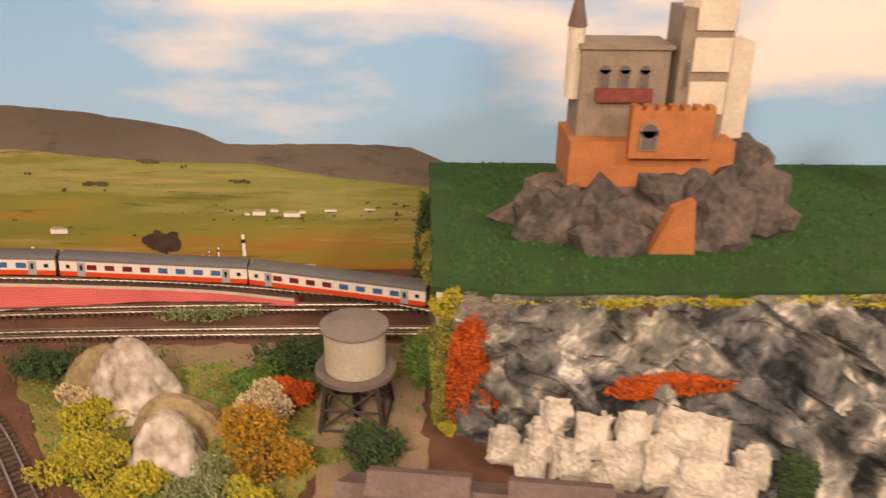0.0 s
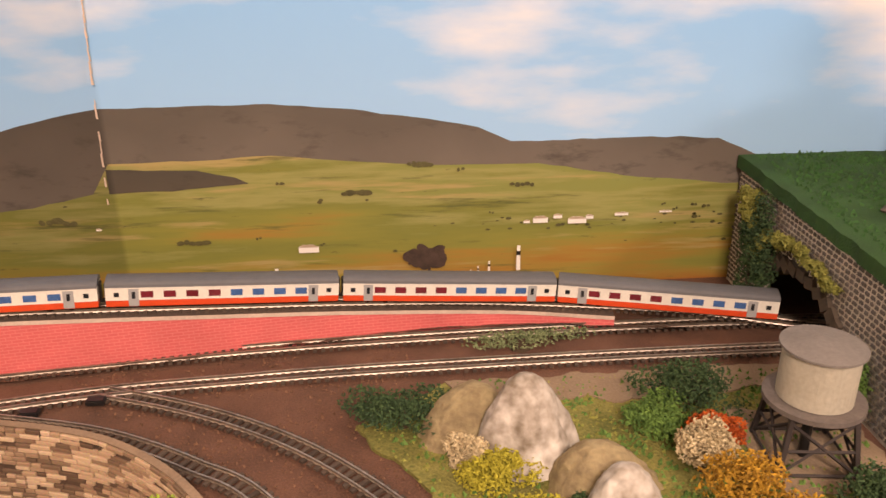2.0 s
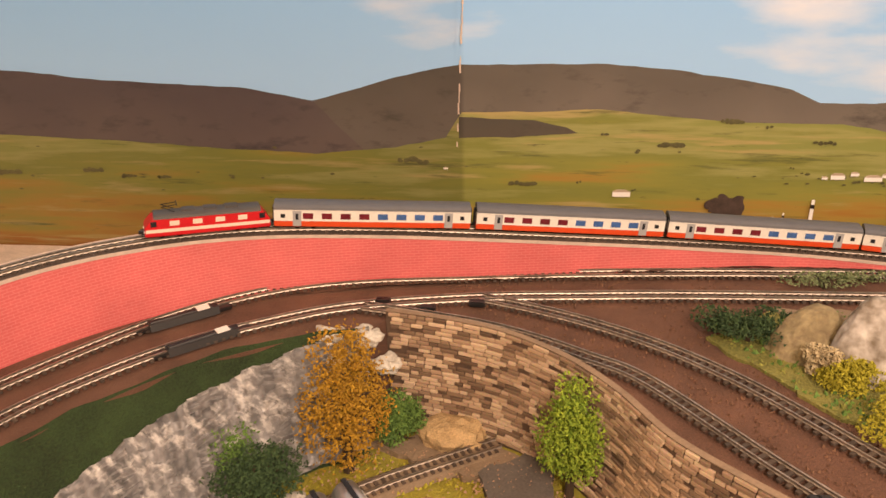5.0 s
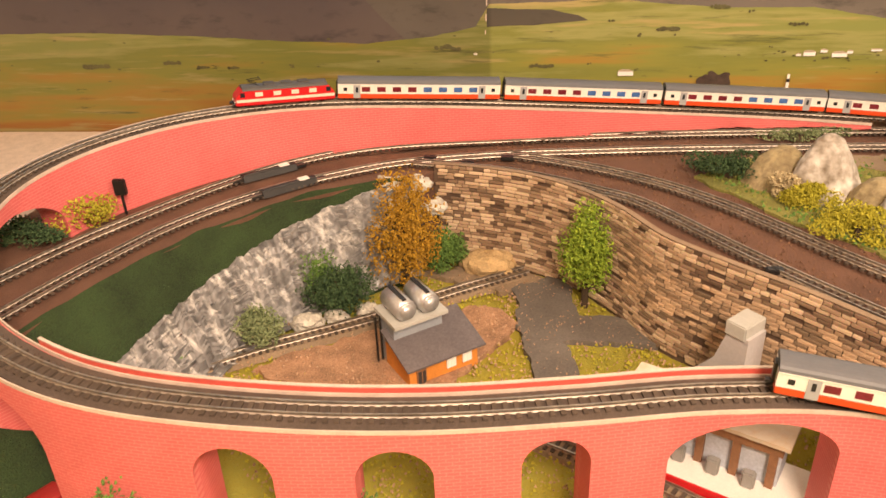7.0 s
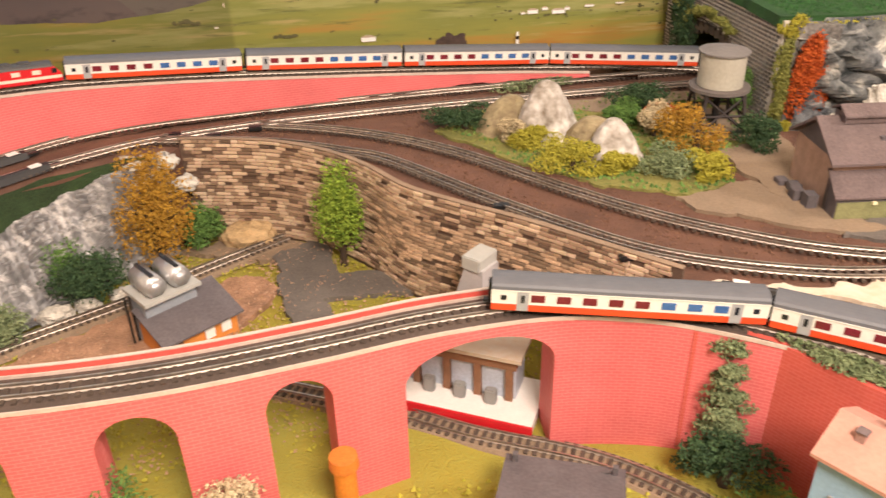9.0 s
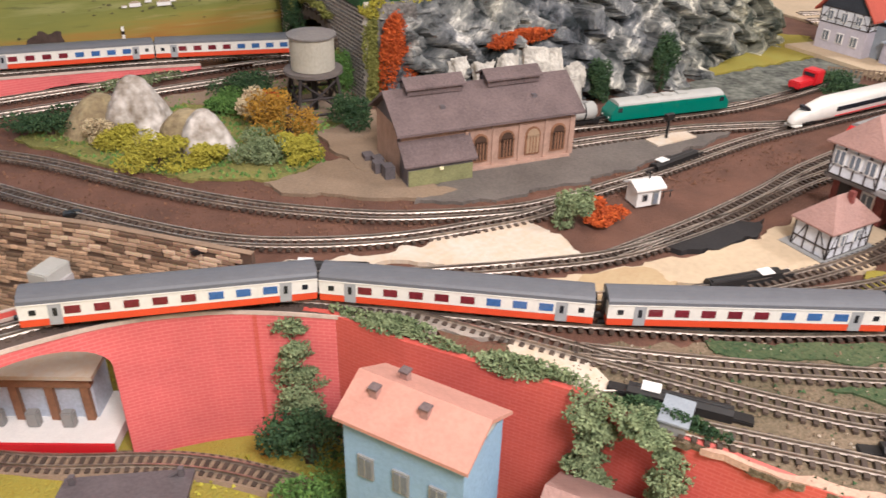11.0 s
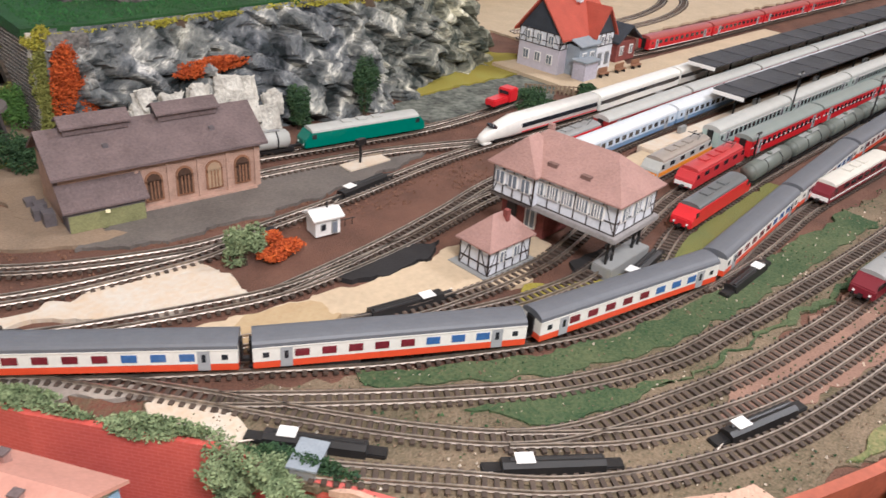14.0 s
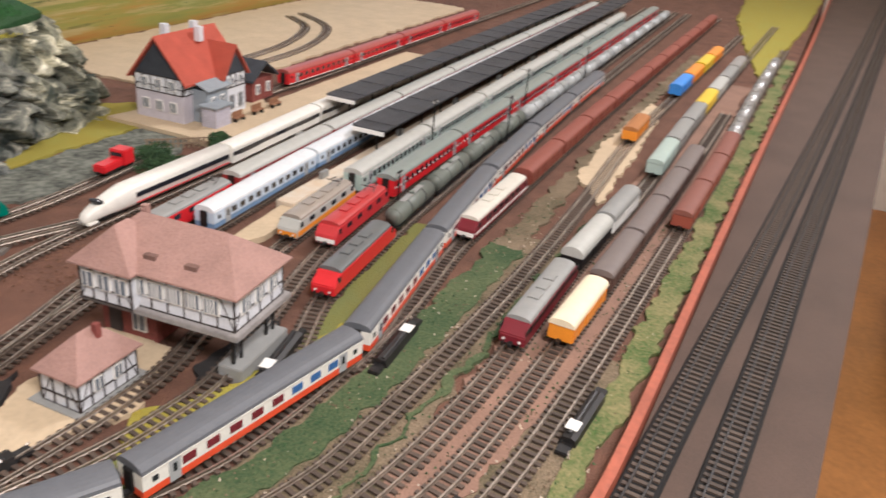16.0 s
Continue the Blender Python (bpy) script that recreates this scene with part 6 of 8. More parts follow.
def stand(ob, key, x, L, turn=False):
    """Puts a vehicle of length L on a track, its near end at x."""
    s = run_of(key, x)
    return set_down(ob, on_line(LINES[key], s, L), turn)


def set_down(ob, m, turn=False):
    ob.matrix_world = m @ Matrix.Rotation(math.pi, 4, "Z") if turn else m
    return ob


SPOT = pose(0, 0, 0)
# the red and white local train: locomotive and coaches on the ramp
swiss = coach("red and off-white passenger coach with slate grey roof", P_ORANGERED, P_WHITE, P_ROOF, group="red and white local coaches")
ramp_run, acc = [], 0.0
for a, b in zip(LINES["main_line"], LINES["main_line"][1:]):
    ramp_run.append((acc, a)); acc += (b - a).length


def ramp_s(x, y):
    return min(ramp_run, key=lambda q: (q[1].x - x) ** 2 + (q[1].y - y) ** 2)[0]


s0 = ramp_s(-0.530, 0.689)
P_STRIPERED = paint("white_red_loco_white", (0.76, 0.62, 0.52))
local = loco("bright red electric locomotive with cream stripe and roof pantograph", P_RED, paint("dark_loco_roof", (0.075, 0.07, 0.068), 0.5), 0.093, band=(0.0100, 0.0026, P_STRIPERED), patches=P_STRIPERED, group="")
set_down(local, on_line(LINES["main_line"], s0 + 0.161 + 0.001, 0.093))
set_down(swiss, on_line(LINES["main_line"], s0, 0.157))
for k in (1, 2, 3):
    copy_thing(swiss, on_line(LINES["main_line"], s0 - 0.161 * k, 0.157))
# the same train's coaches added again, at its later place on the front line
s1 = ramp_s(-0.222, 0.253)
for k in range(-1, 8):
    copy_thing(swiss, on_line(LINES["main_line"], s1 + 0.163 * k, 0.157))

# yard, from the station platform to the rim
ice = stand(express("white streamlined express power car with dark windscreen, at the platform"), "curve_outer", 0.252, 0.170)
icc = coach("white express coach with one dark window band, behind the power car", P_WHITE, P_WHITE, P_WHITE, 0.165, panes=2, glass=G_DARK, doors=False, group="white express train", band=(0.0142, 0.0042, G_DARK))
stand(icc, "curve_outer", 0.428, 0.165)
for k in range(1, 7):
    copy_thing(icc, on_line(LINES["curve_outer"], run_of("curve_outer", 0.428) + 0.169 * k, 0.165))
stand(loco("red electric locomotive with grey roof, before white coaches", P_RED, P_GREY, 0.104), "station_line_a", 0.262, 0.104)
ic = coach("white passenger coach with dark red window band at the platform", P_WHITE, paint("dark_red_window_band", (0.28, 0.03, 0.03)), P_PALEROOF, 0.162, split=0.0125, panes=9, glass=G_DARK, group="white and red coaches")
stand(ic, "station_line_a", 0.372, 0.162)
for k in range(1, 8):
    copy_thing(ic, on_line(LINES["station_line_a"], run_of("station_line_a", 0.372) + 0.167 * k, 0.162))
bl = coach("pale blue and white passenger coach in the station", P_BLUE, paint("pale_blue_paint", (0.50, 0.58, 0.68)), paint("white_coach_roof", (0.66, 0.68, 0.70)), 0.162, panes=10, glass=G_DARK, group="blue and white coaches")
stand(bl, "goods_line", 0.302, 0.162)
for k in range(1, 7):
    copy_thing(bl, on_line(LINES["goods_line"], run_of("goods_line", 0.302) + 0.167 * k, 0.162))
stand(loco("grey and orange electric locomotive with cluttered roof", P_PALEROOF, paint("stone_grey_roof", (0.30, 0.26, 0.22)), 0.105, band=(0.0082, 0.0040, P_ORANGE), front=P_ORANGE), "station_line_b", 0.325, 0.105)
dd = coach("mint grey double-deck coach with long rows of windows", P_MINT, P_MINT, P_PALEROOF, 0.160, panes=12, eave=0.0225, crown=0.0280, glass=G_DARK, group="mint double-deck coaches", band=(0.0205, 0.0016, M_WHITE))
stand(dd, "station_line_b", 0.440, 0.160)
for k in range(1, 7):
    copy_thing(dd, on_line(LINES["station_line_b"], run_of("station_line_b", 0.440) + 0.165 * k, 0.160))
stand(loco("weathered red electric locomotive with white front panel", paint("faded_red_paint", (0.50, 0.035, 0.04)), paint("red_roof", (0.42, 0.04, 0.04)), 0.105, front=M_WHITE), "station_line_c", 0.330, 0.105)
rd = coach("bright red double-deck coach with grey roof in the yard", P_RED, P_RED, paint("greenish_grey_roof", (0.22, 0.25, 0.23)), 0.160, panes=11, eave=0.0225, crown=0.0275, glass=G_DARK, group="red double-deck coaches", band=(0.0150, 0.0012, M_WHITE))
stand(rd, "station_line_c", 0.442, 0.160)
for k in range(1, 8):
    copy_thing(rd, on_line(LINES["station_line_c"], run_of("station_line_c", 0.442) + 0.165 * k, 0.160))
stand(loco("bright red electric locomotive with dark grey roof at the yard throat", P_RED, paint("dark_grey_roof", (0.12, 0.125, 0.125)), 0.112, panto=False, slope=0.010, wins=0), "station_line_d", 0.258, 0.112)
tk = tank("dark olive grey tank wagon in a goods train", P_TANK)
stand(tk, "station_line_d", 0.382, 0.086)
for k in range(1, 4):
    copy_thing(tk, on_line(LINES["station_line_d"], run_of("station_line_d", 0.382) + 0.092 * k, 0.086))
tk2 = tank("pale grey tank wagon in a goods train", paint("pale_tank_paint", (0.38, 0.40, 0.40)), group="pale tank wagons")
stand(tk2, "station_line_d", 0.752, 0.086)
for k in range(1, 11):
    copy_thing(tk2, on_line(LINES["station_line_d"], run_of("station_line_d", 0.752) + 0.092 * k, 0.086))
stand(loco("maroon electric locomotive with white stripe and cream roof", P_MAROON, paint("cream_roof", (0.60, 0.57, 0.50)), 0.135, band=(0.0100, 0.0013, M_WHITE), panto=False, front=M_WHITE, wins=6), "station_line_e", 0.405, 0.135)
rb = van("red-brown covered goods wagon in a long train", P_BROWN, paint("red_brown_roof", (0.22, 0.06, 0.04), 0.6), 0.108, group="red-brown goods wagons")
stand(rb, "station_line_e", 0.548, 0.108)
for k in range(1, 11):
    copy_thing(rb, on_line(LINES["station_line_e"], run_of("station_line_e", 0.548) + 0.114 * k, 0.108))
stand(loco("dark maroon diesel locomotive with grey roof on a front siding", P_MAROON, P_GREY, 0.118, panto=False, slope=0.008, band=(0.0150, 0.0038, M_BLACK), wins=0, name="diesel_locomotive"), "crossing_line", 0.268, 0.118)
gv = van("covered wagon with silver grey ribbed roof on a front siding", M_BLACK, P_PALEROOF, 0.080, group="grey roofed wagons", eave=0.0180, crown=0.0262)
stand(gv, "crossing_line", 0.396, 0.080)
gw = van("white and grey covered wagon on a front siding", M_WHITE, P_GREY, 0.080, group="grey roofed wagons", eave=0.0190, crown=0.0262)
stand(gw, "crossing_line", 0.482, 0.080)
for k, (lb, c) in enumerate((("green-grey open wagon with a flat load", P_MINT), ("grey covered wagon in the far sidings", P_GREY), ("grey hopper wagon in the far sidings", P_GREY), ("yellow service wagon in the far sidings", P_YELLOW), ("grey covered wagon in the far sidings", P_PALEROOF), ("grey covered wagon in the far sidings", P_GREY), ("silver tank-like wagon in the far sidings", P_SILVER))):
    stand(van(lb, c, c, 0.090, group="wagons of the far sidings"), "crossing_line", 0.66 + 0.098 * k, 0.090)
stand(van("bright orange covered wagon with cream curved roof", P_ORANGE, paint("cream_wagon_roof", (0.74, 0.64, 0.46), 0.6), 0.074), "front_line_b", 0.290, 0.074)
bw = van("dark brown covered wagon with grey-brown roof", P_DARKBROWN, paint("grey_brown_roof", (0.16, 0.13, 0.12), 0.6), 0.088, group="dark brown goods wagons")
stand(bw, "front_line_b", 0.372, 0.088)
for k in range(1, 4):
    copy_thing(bw, on_line(LINES["front_line_b"], run_of("front_line_b", 0.372) + 0.094 * k, 0.088))
for k in range(3):
    if k == 0:
        rw = stand(van("rusty red covered wagon on the rim siding", paint("rusty_red_paint", (0.26, 0.06, 0.035), 0.6), paint("rusty_roof", (0.20, 0.07, 0.05), 0.6), 0.095, group="rusty wagons"), "front_line_c", 0.530, 0.095)
    else:
        copy_thing(rw, on_line(LINES["front_line_c"], run_of("front_line_c", 0.530) + 0.101 * k, 0.095))
for k in range(6):
    if k == 0:
        sw = stand(tank("dull silver tank wagon on the rim siding", P_SILVER, group="silver tank wagons"), "front_line_c", 0.835, 0.086)
    else:
        copy_thing(sw, on_line(LINES["front_line_c"], run_of("front_line_c", 0.835) + 0.092 * k, 0.086))
stand(van("orange railcar at the loading road", P_ORANGE, paint("brown_orange_roof", (0.40, 0.16, 0.05)), 0.070), "front_line_a", 0.765, 0.070)
for k, (lb, c) in enumerate((("blue tarpaulin-covered wagon in the far sidings", paint("tarpaulin_blue", (0.05, 0.25, 0.70))), ("orange container wagon in the far sidings", P_ORANGE), ("yellow container wagon in the far sidings", P_YELLOW), ("orange container wagon in the far sidings", P_ORANGE))):
    stand(van(lb, c, c, 0.085, group="container wagons"), "front_line_a", 1.03 + 0.094 * k, 0.085)
# sidings behind: green locomotive, small red shunter, red suburban train
gl = stand(loco("teal green diesel locomotive with pale grey roof below the cliff", P_GREEN, P_PALEROOF, 0.126, panto=False, slope=0.006, wins=6, patches=P_GREEN, name="diesel_locomotive"), "shed_line_a", 0.114, 0.126)
stand(tank("pale grey tank wagon beside the engine shed", P_PALEROOF, 0.05, group="pale tank wagons"), "shed_line_a", 0.058, 0.05)
ob = thing("shunter", "small red shunting locomotive with low bonnet and cab", "locomotive")
bm = B(); box(bm, -0.010, 0, 0.0075, 0.026, 0.013, 0.0075, bevel=0.0012); part("bonnet", bm, P_RED, ob)
bm = B(); box(bm, 0.010, 0, 0.0075, 0.015, 0.016, 0.0145, bevel=0.0010); part("cab", bm, P_RED, ob)
bm = B(); box(bm, 0.010, 0, 0.0160, 0.0155, 0.012, 0.0036); part("cab_window", bm, G_DARK, ob)
running_gear(ob, 0.042, 0.0165, False)
stand(ob, "shed_line_a", 0.337, 0.042)
LINES["suburban_line"] = glide([(0.66, 0.432, 0), (0.80, 0.426, 0), (1.1, 0.426, 0), (1.9, 0.42, 0)], 0.0058)
LINES["far_loop"] = glide([(0.62, 0.60, 0), (0.74, 0.565, 0), (0.90, 0.57, 0), (1.05, 0.62, 0), (1.12, 0.70, 0)], 0.0058)
LINES["far_loop_outer"] = glide([(0.60, 0.57, 0), (0.74, 0.532, 0), (0.92, 0.537, 0), (1.08, 0.595, 0), (1.16, 0.70, 0)], 0.0058)
sb = coach("bright red suburban railcar with white doors beside the station", P_RED, P_RED, paint("red_grey_roof", (0.35, 0.08, 0.07)), 0.160, panes=9, glass=G_DARK, group="red suburban train", band=(0.0075, 0.0010, M_WHITE))
stand(sb, "suburban_line", 0.700, 0.160)
for k in range(1, 4):
    copy_thing(sb, on_line(LINES["suburban_line"], run_of("suburban_line", 0.700) + 0.165 * k, 0.160))
rl = stand(loco("deep red diesel locomotive passing below the viaduct", paint("deep_red_paint", (0.40, 0.02, 0.025)), paint("deep_red_roof", (0.30, 0.02, 0.02)), 0.100, panto=False, wins=2, name="diesel_locomotive"), "valley_line", -0.79, 0.100)


# ---- turnout motors: long black boxes with a white label ----
def turnout_motor(x, y, yaw, L=0.072, z=0.0):
    ob = thing("turnout_motor", "long black plastic turnout motor with a white paper label", "turnout motor", "turnout motors", m=pose(x, y, z, 0, 0, yaw))
    bm = B(); prism(bm, [(-0.0055, 0), (0.0055, 0), (0.0045, 0.0050), (0.0015, 0.0064), (-0.0035, 0.0055)], "x", -L * 0.36, L * 0.36); part("case", bm, M_BLACK, ob)
    bm = B(); box(bm, 0, 0, 0, L, 0.0075, 0.0028, bevel=0.0006); part("base_plate", bm, M_BLACK, ob)
    bm = B(); cyl(bm, (-L * 0.34, -0.0012, 0.0052), (L * 0.30, -0.0012, 0.0052), 0.0017, n=10); part("coil", bm, M_BLACK, ob)
    bm = B(); box(bm, L * 0.20, -0.0010, 0.0066, 0.0095, 0.0075, 0.0005); part("label", bm, M_WHITE, ob, "white paper label")
    bm = B(); cyl(bm, (L * 0.40, 0.002, 0.002), (L * 0.52, 0.005, 0.0016), 0.0007, n=6); part("throw_rod", bm, M_RAIL, ob)
    return ob


for x, y, yaw in ((-0.060, 0.140, -36), (-0.098, 0.086, 130), (-0.018, 0.000, 143), (0.094, -0.052, 166), (0.222, -0.098, 175), (0.020, 0.152, -12), (0.236, 0.030, 3), (0.110, 0.309, -172), (0.185, 0.085, -170), (-0.205, 0.285, 150),
                  (-0.742, 0.604, 38), (-0.715, 0.572, 40)):
    turnout_motor(x, y, yaw)
for x, y in ((-0.523, 0.640), (-0.560, 0.630), (-0.596, 0.640), (-0.335, 0.435), (-0.27, 0.345), (0.005, 0.288)):
    bm = B(); box(bm, x, y, 0, 0.012, 0.007, 0.004, bevel=0.0008)
    tagged(part("point_box", bm, M_BLACK), "small black point lever box beside the rails", "point box", "point boxes")

# ---- buildings ----
M_TIMBER = mat("dark_timber", (0.035, 0.026, 0.024), 0.8, vary=0.2, scale=120)
M_RENDER = mat("off_white_render", (0.62, 0.63, 0.66), 0.85, vary=0.1, scale=60, bump=0.2)
M_TILE = mat("dusty_pink_roof_tiles", (0.33, 0.195, 0.165), 0.85, vary=0.14, scale=50, fine=10, bump=0.4)
M_REDTILE = mat("orange_red_roof_tiles", (0.40, 0.072, 0.042), 0.8, vary=0.15, scale=60, fine=10, bump=0.4)
M_SLATE = mat("violet_grey_slate_roof", (0.135, 0.098, 0.095), 0.85, vary=0.25, scale=50, fine=10, bump=0.5)
M_SHEDWALL = mat("pinkish_brick_wall", (0.41, 0.265, 0.20), 0.85, vary=0.18, scale=120, fine=6, bump=0.4)
M_SHEDDARK = mat("dark_grey_and_gable_shade", (0.11, 0.095, 0.10), 0.85, vary=0.2, scale=60)
M_BRICKRED = mat("dark_red_brick", (0.20, 0.05, 0.04), 0.85, vary=0.25, scale=200, fine=4, bump=0.4)
M_GREYBLUE = mat("grey_blue_cladding", (0.26, 0.29, 0.32), 0.8, vary=0.12, scale=90)
M_DARKTOWN = mat("dark_blue_slate_cladding", (0.035, 0.04, 0.05), 0.8, vary=0.25, scale=90)
M_PANE = mat("grey_window_glass", (0.16, 0.18, 0.21), 0.12, vary=0.15, bump=0)
M_LEMON = mat("lit_lamp_glass", (0.9, 0.8, 0.5), 0.4)
M_BULB = mat("window_lit_by_a_bulb", (0.24, 0.15, 0.09), 0.3)
M_BULB.node_tree.nodes["Principled BSDF"].inputs["Emission Color"].default_value = (1.0, 0.72, 0.42, 1)
M_BULB.node_tree.nodes["Principled BSDF"].inputs["Emission Strength"].default_value = 0.15


def hip_roof(bm, x0, x1, y0, y1, z0, z1, ridge, along="y", thick=0.0012):
    """A hipped roof over a rectangle; ridge: length of the ridge."""
    cx, cy = (x0 + x1) / 2, (y0 + y1) / 2
    a, b = ((cx, cy - ridge / 2), (cx, cy + ridge / 2)) if along == "y" else ((cx - ridge / 2, cy), (cx + ridge / 2, cy))
    low = [bm.verts.new((*p, z0)) for p in ((x0, y0), (x1, y0), (x1, y1), (x0, y1))]
    base = [bm.verts.new((v.co.x, v.co.y, z0 - thick)) for v in low]
    r = [bm.verts.new((*a, z1)), bm.verts.new((*b, z1))]
    if along == "y":
        fs = [(low[0], low[1], r[0]), (low[1], low[2], r[1], r[0]), (low[2], low[3], r[1]), (low[3], low[0], r[0], r[1])]
    else:
        fs = [(low[0], low[1], r[1], r[0]), (low[1], low[2], r[1]), (low[2], low[3], r[0], r[1]), (low[3], low[0], r[0])]
    for f in fs:
        bm.faces.new(f)
    for i in range(4):
        bm.faces.new((low[i], base[i], base[(i + 1) % 4], low[(i + 1) % 4]))
    bm.faces.new(base)
    bmesh.ops.recalc_face_normals(bm, faces=bm.faces[:])
    return bm


def gable_roof(bm, x0, x1, y0, y1, z0, z1, thick=0.0014):
    """A saddle roof with its ridge along x, open below."""
    cy = (y0 + y1) / 2
    prism(bm, [(y0, z0), (cy, z1), (y1, z0), (y1, z0 - thick), (cy, z1 - thick * 1.3), (y0, z0 - thick)], "x", x0, x1)
    return bm


def opening(ob, x, y, z, w, h, face, frame=M_WHITE, pane=M_PANE, name="window", bars=1, arch=False):
    """A window or door set on a wall; face: the way it looks, 'x+', 'x-', 'y+' or 'y-'."""
    yaw = {"y-": 0, "x+": 90, "y+": 180, "x-": -90}[face]
    m = pose(x, y, z, 0, 0, yaw)
    bm = B(); box(bm, 0, -0.0003, 0, w, 0.0012, h, m)
    if arch:
        bmesh.ops.transform(bm, matrix=Matrix.Identity(4), verts=bm.verts)
        cyl(bm, m @ Vector((0, -0.0009, h)), m @ Vector((0, 0.0003, h)), w / 2, n=20)
    f = part(name, bm, frame, ob)
    bm = B(); box(bm, 0, -0.0008, h * 0.08, w * 0.78, 0.0009, h * (0.92 if arch else 0.84), m)
    if arch:
        cyl(bm, m @ Vector((0, -0.00125, h)), m @ Vector((0, -0.0004, h)), w * 0.39, n=20)
    part("pane", bm, pane, f)
    for k in range(bars):
        bm = B(); box(bm, -w * 0.39 + w * 0.78 * (k + 1) / (bars + 1), -0.0011, h * 0.06, w * 0.06 + 0.0002, 0.0009, h * 0.88, m); part("glazing_bar", bm, frame, f)
    return f


def beam_wall(ob, w, h, z, m, posts, braces=True, t=0.0008):
    """Timber framing on a wall of width w and height h that faces -y in the frame m."""
    for zz in (0, h * 0.36, h - t):
        bm = B(); box(bm, 0, 0, z + zz, w, 0.0009, t, m); part("beam", bm, M_TIMBER, ob)
    for k in range(posts + 1):
        bm = B(); box(bm, -w / 2 + w * k / posts, 0, z, t, 0.0010, h, m); part("beam", bm, M_TIMBER, ob)
    if braces:
        for k in (0, posts - 1):
            x0, x1 = -w / 2 + w * k / posts, -w / 2 + w * (k + 1) / posts
            if k:
                x0, x1 = x1, x0
            a, b = m @ Vector((x0, 0, z)), m @ Vector((x1, 0, z + h))
            bm = B(); cyl(bm, a, b, t * 0.5, n=4); part("brace", bm, M_TIMBER, ob)


# bridge signal box over the tracks
sig = thing("signal_box", "half-timbered bridge signal box with dusty pink hipped roof on steel posts", "signal box", m=pose(0.177, 0.146, 0, 0, 0, 4))
W2, L2, Z1, Z2 = 0.0265, 0.0505, 0.0335, 0.0580
bm = B(); box(bm, 0, 0, Z1 - 0.004, 2 * W2 + 0.008, 2 * L2 + 0.008, 0.004, bevel=0.0005); part("platform", bm, mat("grey_brown_walkway", (0.27, 0.25, 0.24), 0.8), sig, "grey timber walkway")
bm = B(); box(bm, 0, 0, Z1, 2 * W2, 2 * L2, Z2 - Z1); part("wall", bm, M_RENDER, sig)
bm = B(); hip_roof(bm, -W2 - 0.0045, W2 + 0.0045, -L2 - 0.0045, L2 + 0.0045, Z2, 0.081, 0.060); part("roof", bm, M_TILE, sig)
beam_wall(sig, 2 * L2, Z2 - Z1, Z1, Matrix.Translation((-W2, 0, 0)) @ Matrix.Rotation(math.radians(-90), 4, "Z"), 9)
beam_wall(sig, 2 * W2, Z2 - Z1, Z1, Matrix.Translation((0, -L2, 0)), 4)
for k in range(5):
    opening(sig, -W2 - 0.0003, -0.036 + 0.0125 * k, Z1 + 0.0085, 0.0108, 0.0112, "x-", bars=3)
for k in range(3):
    opening(sig, -0.016 + 0.015 * k, -L2 - 0.0003, Z1 + 0.0085, 0.010, 0.0112, "y-", bars=2)
bay_w, bay_y = 0.036, L2 - 0.018
bm = B(); box(bm, -W2 - 0.003, bay_y, Z1, 0.006, bay_w, Z2 - Z1 - 0.0004); part("bay", bm, M_RENDER, sig)
beam_wall(sig, bay_w, Z2 - Z1 - 0.001, Z1, Matrix.Translation((-W2 - 0.0062, bay_y, 0)) @ Matrix.Rotation(math.radians(-90), 4, "Z"), 4)
for k in range(3):
    opening(sig, -W2 - 0.0064, bay_y - 0.0115 + 0.0115 * k, Z1 + 0.0085, 0.0085, 0.0112, "x-", bars=1)
bm = B(); hip_roof(bm, -W2 - 0.0105, W2 * 0.3, bay_y - bay_w / 2 - 0.004, L2 + 0.0042, Z2 + 0.0002, 0.0795, 0.012, "x"); part("bay_roof", bm, M_TILE, sig)
for y in (-0.02, 0.008):
    d = B(); box(d, 0, 0, 0, 0.006, 0.008, 0.0036, Matrix.Translation((-0.020, y, 0.0632)) @ Matrix.Rotation(math.radians(0), 4, "Y")); part("dormer", d, mat("brown_dormer", (0.15, 0.085, 0.07), 0.8), sig)
bm = B(); box(bm, 0.004, 0.034, 0, 0.036, 0.040, Z1 - 0.004); base = part("base", bm, M_BRICKRED, sig, "dark red brick substructure")
opening(sig, -0.0143, 0.026, 0.006, 0.010, 0.016, "x-", bars=1)
opening(sig, -0.0143, 0.044, 0.002, 0.009, 0.022, "x-", M_TIMBER, M_TIMBER, "door", 0)
for x in (-0.018, 0.018):
    bm = B()
    for dx in (-0.004, 0.004):
        cyl(bm, (x + dx, -0.046, -0.002), (x + dx, -0.046, Z1 - 0.004), 0.0012, n=6)
    for k in range(4):
        cyl(bm, (x - 0.004, -0.046, 0.002 + 0.007 * k), (x + 0.004, -0.046, 0.009 + 0.007 * k), 0.0006, n=5)
    part("post", bm, M_BLACK, sig, "dark steel lattice post")
bm = B(); box(bm, 0, -0.046, -0.003, 0.054, 0.016, 0.0115, bevel=0.0006); part("footing", bm, P_GREY, sig)
bm = B(); box(bm, 0.004, 0.030, 0.075, 0.004, 0.004, 0.009); part("chimney", bm, M_TILE, sig)
tagged(sig)

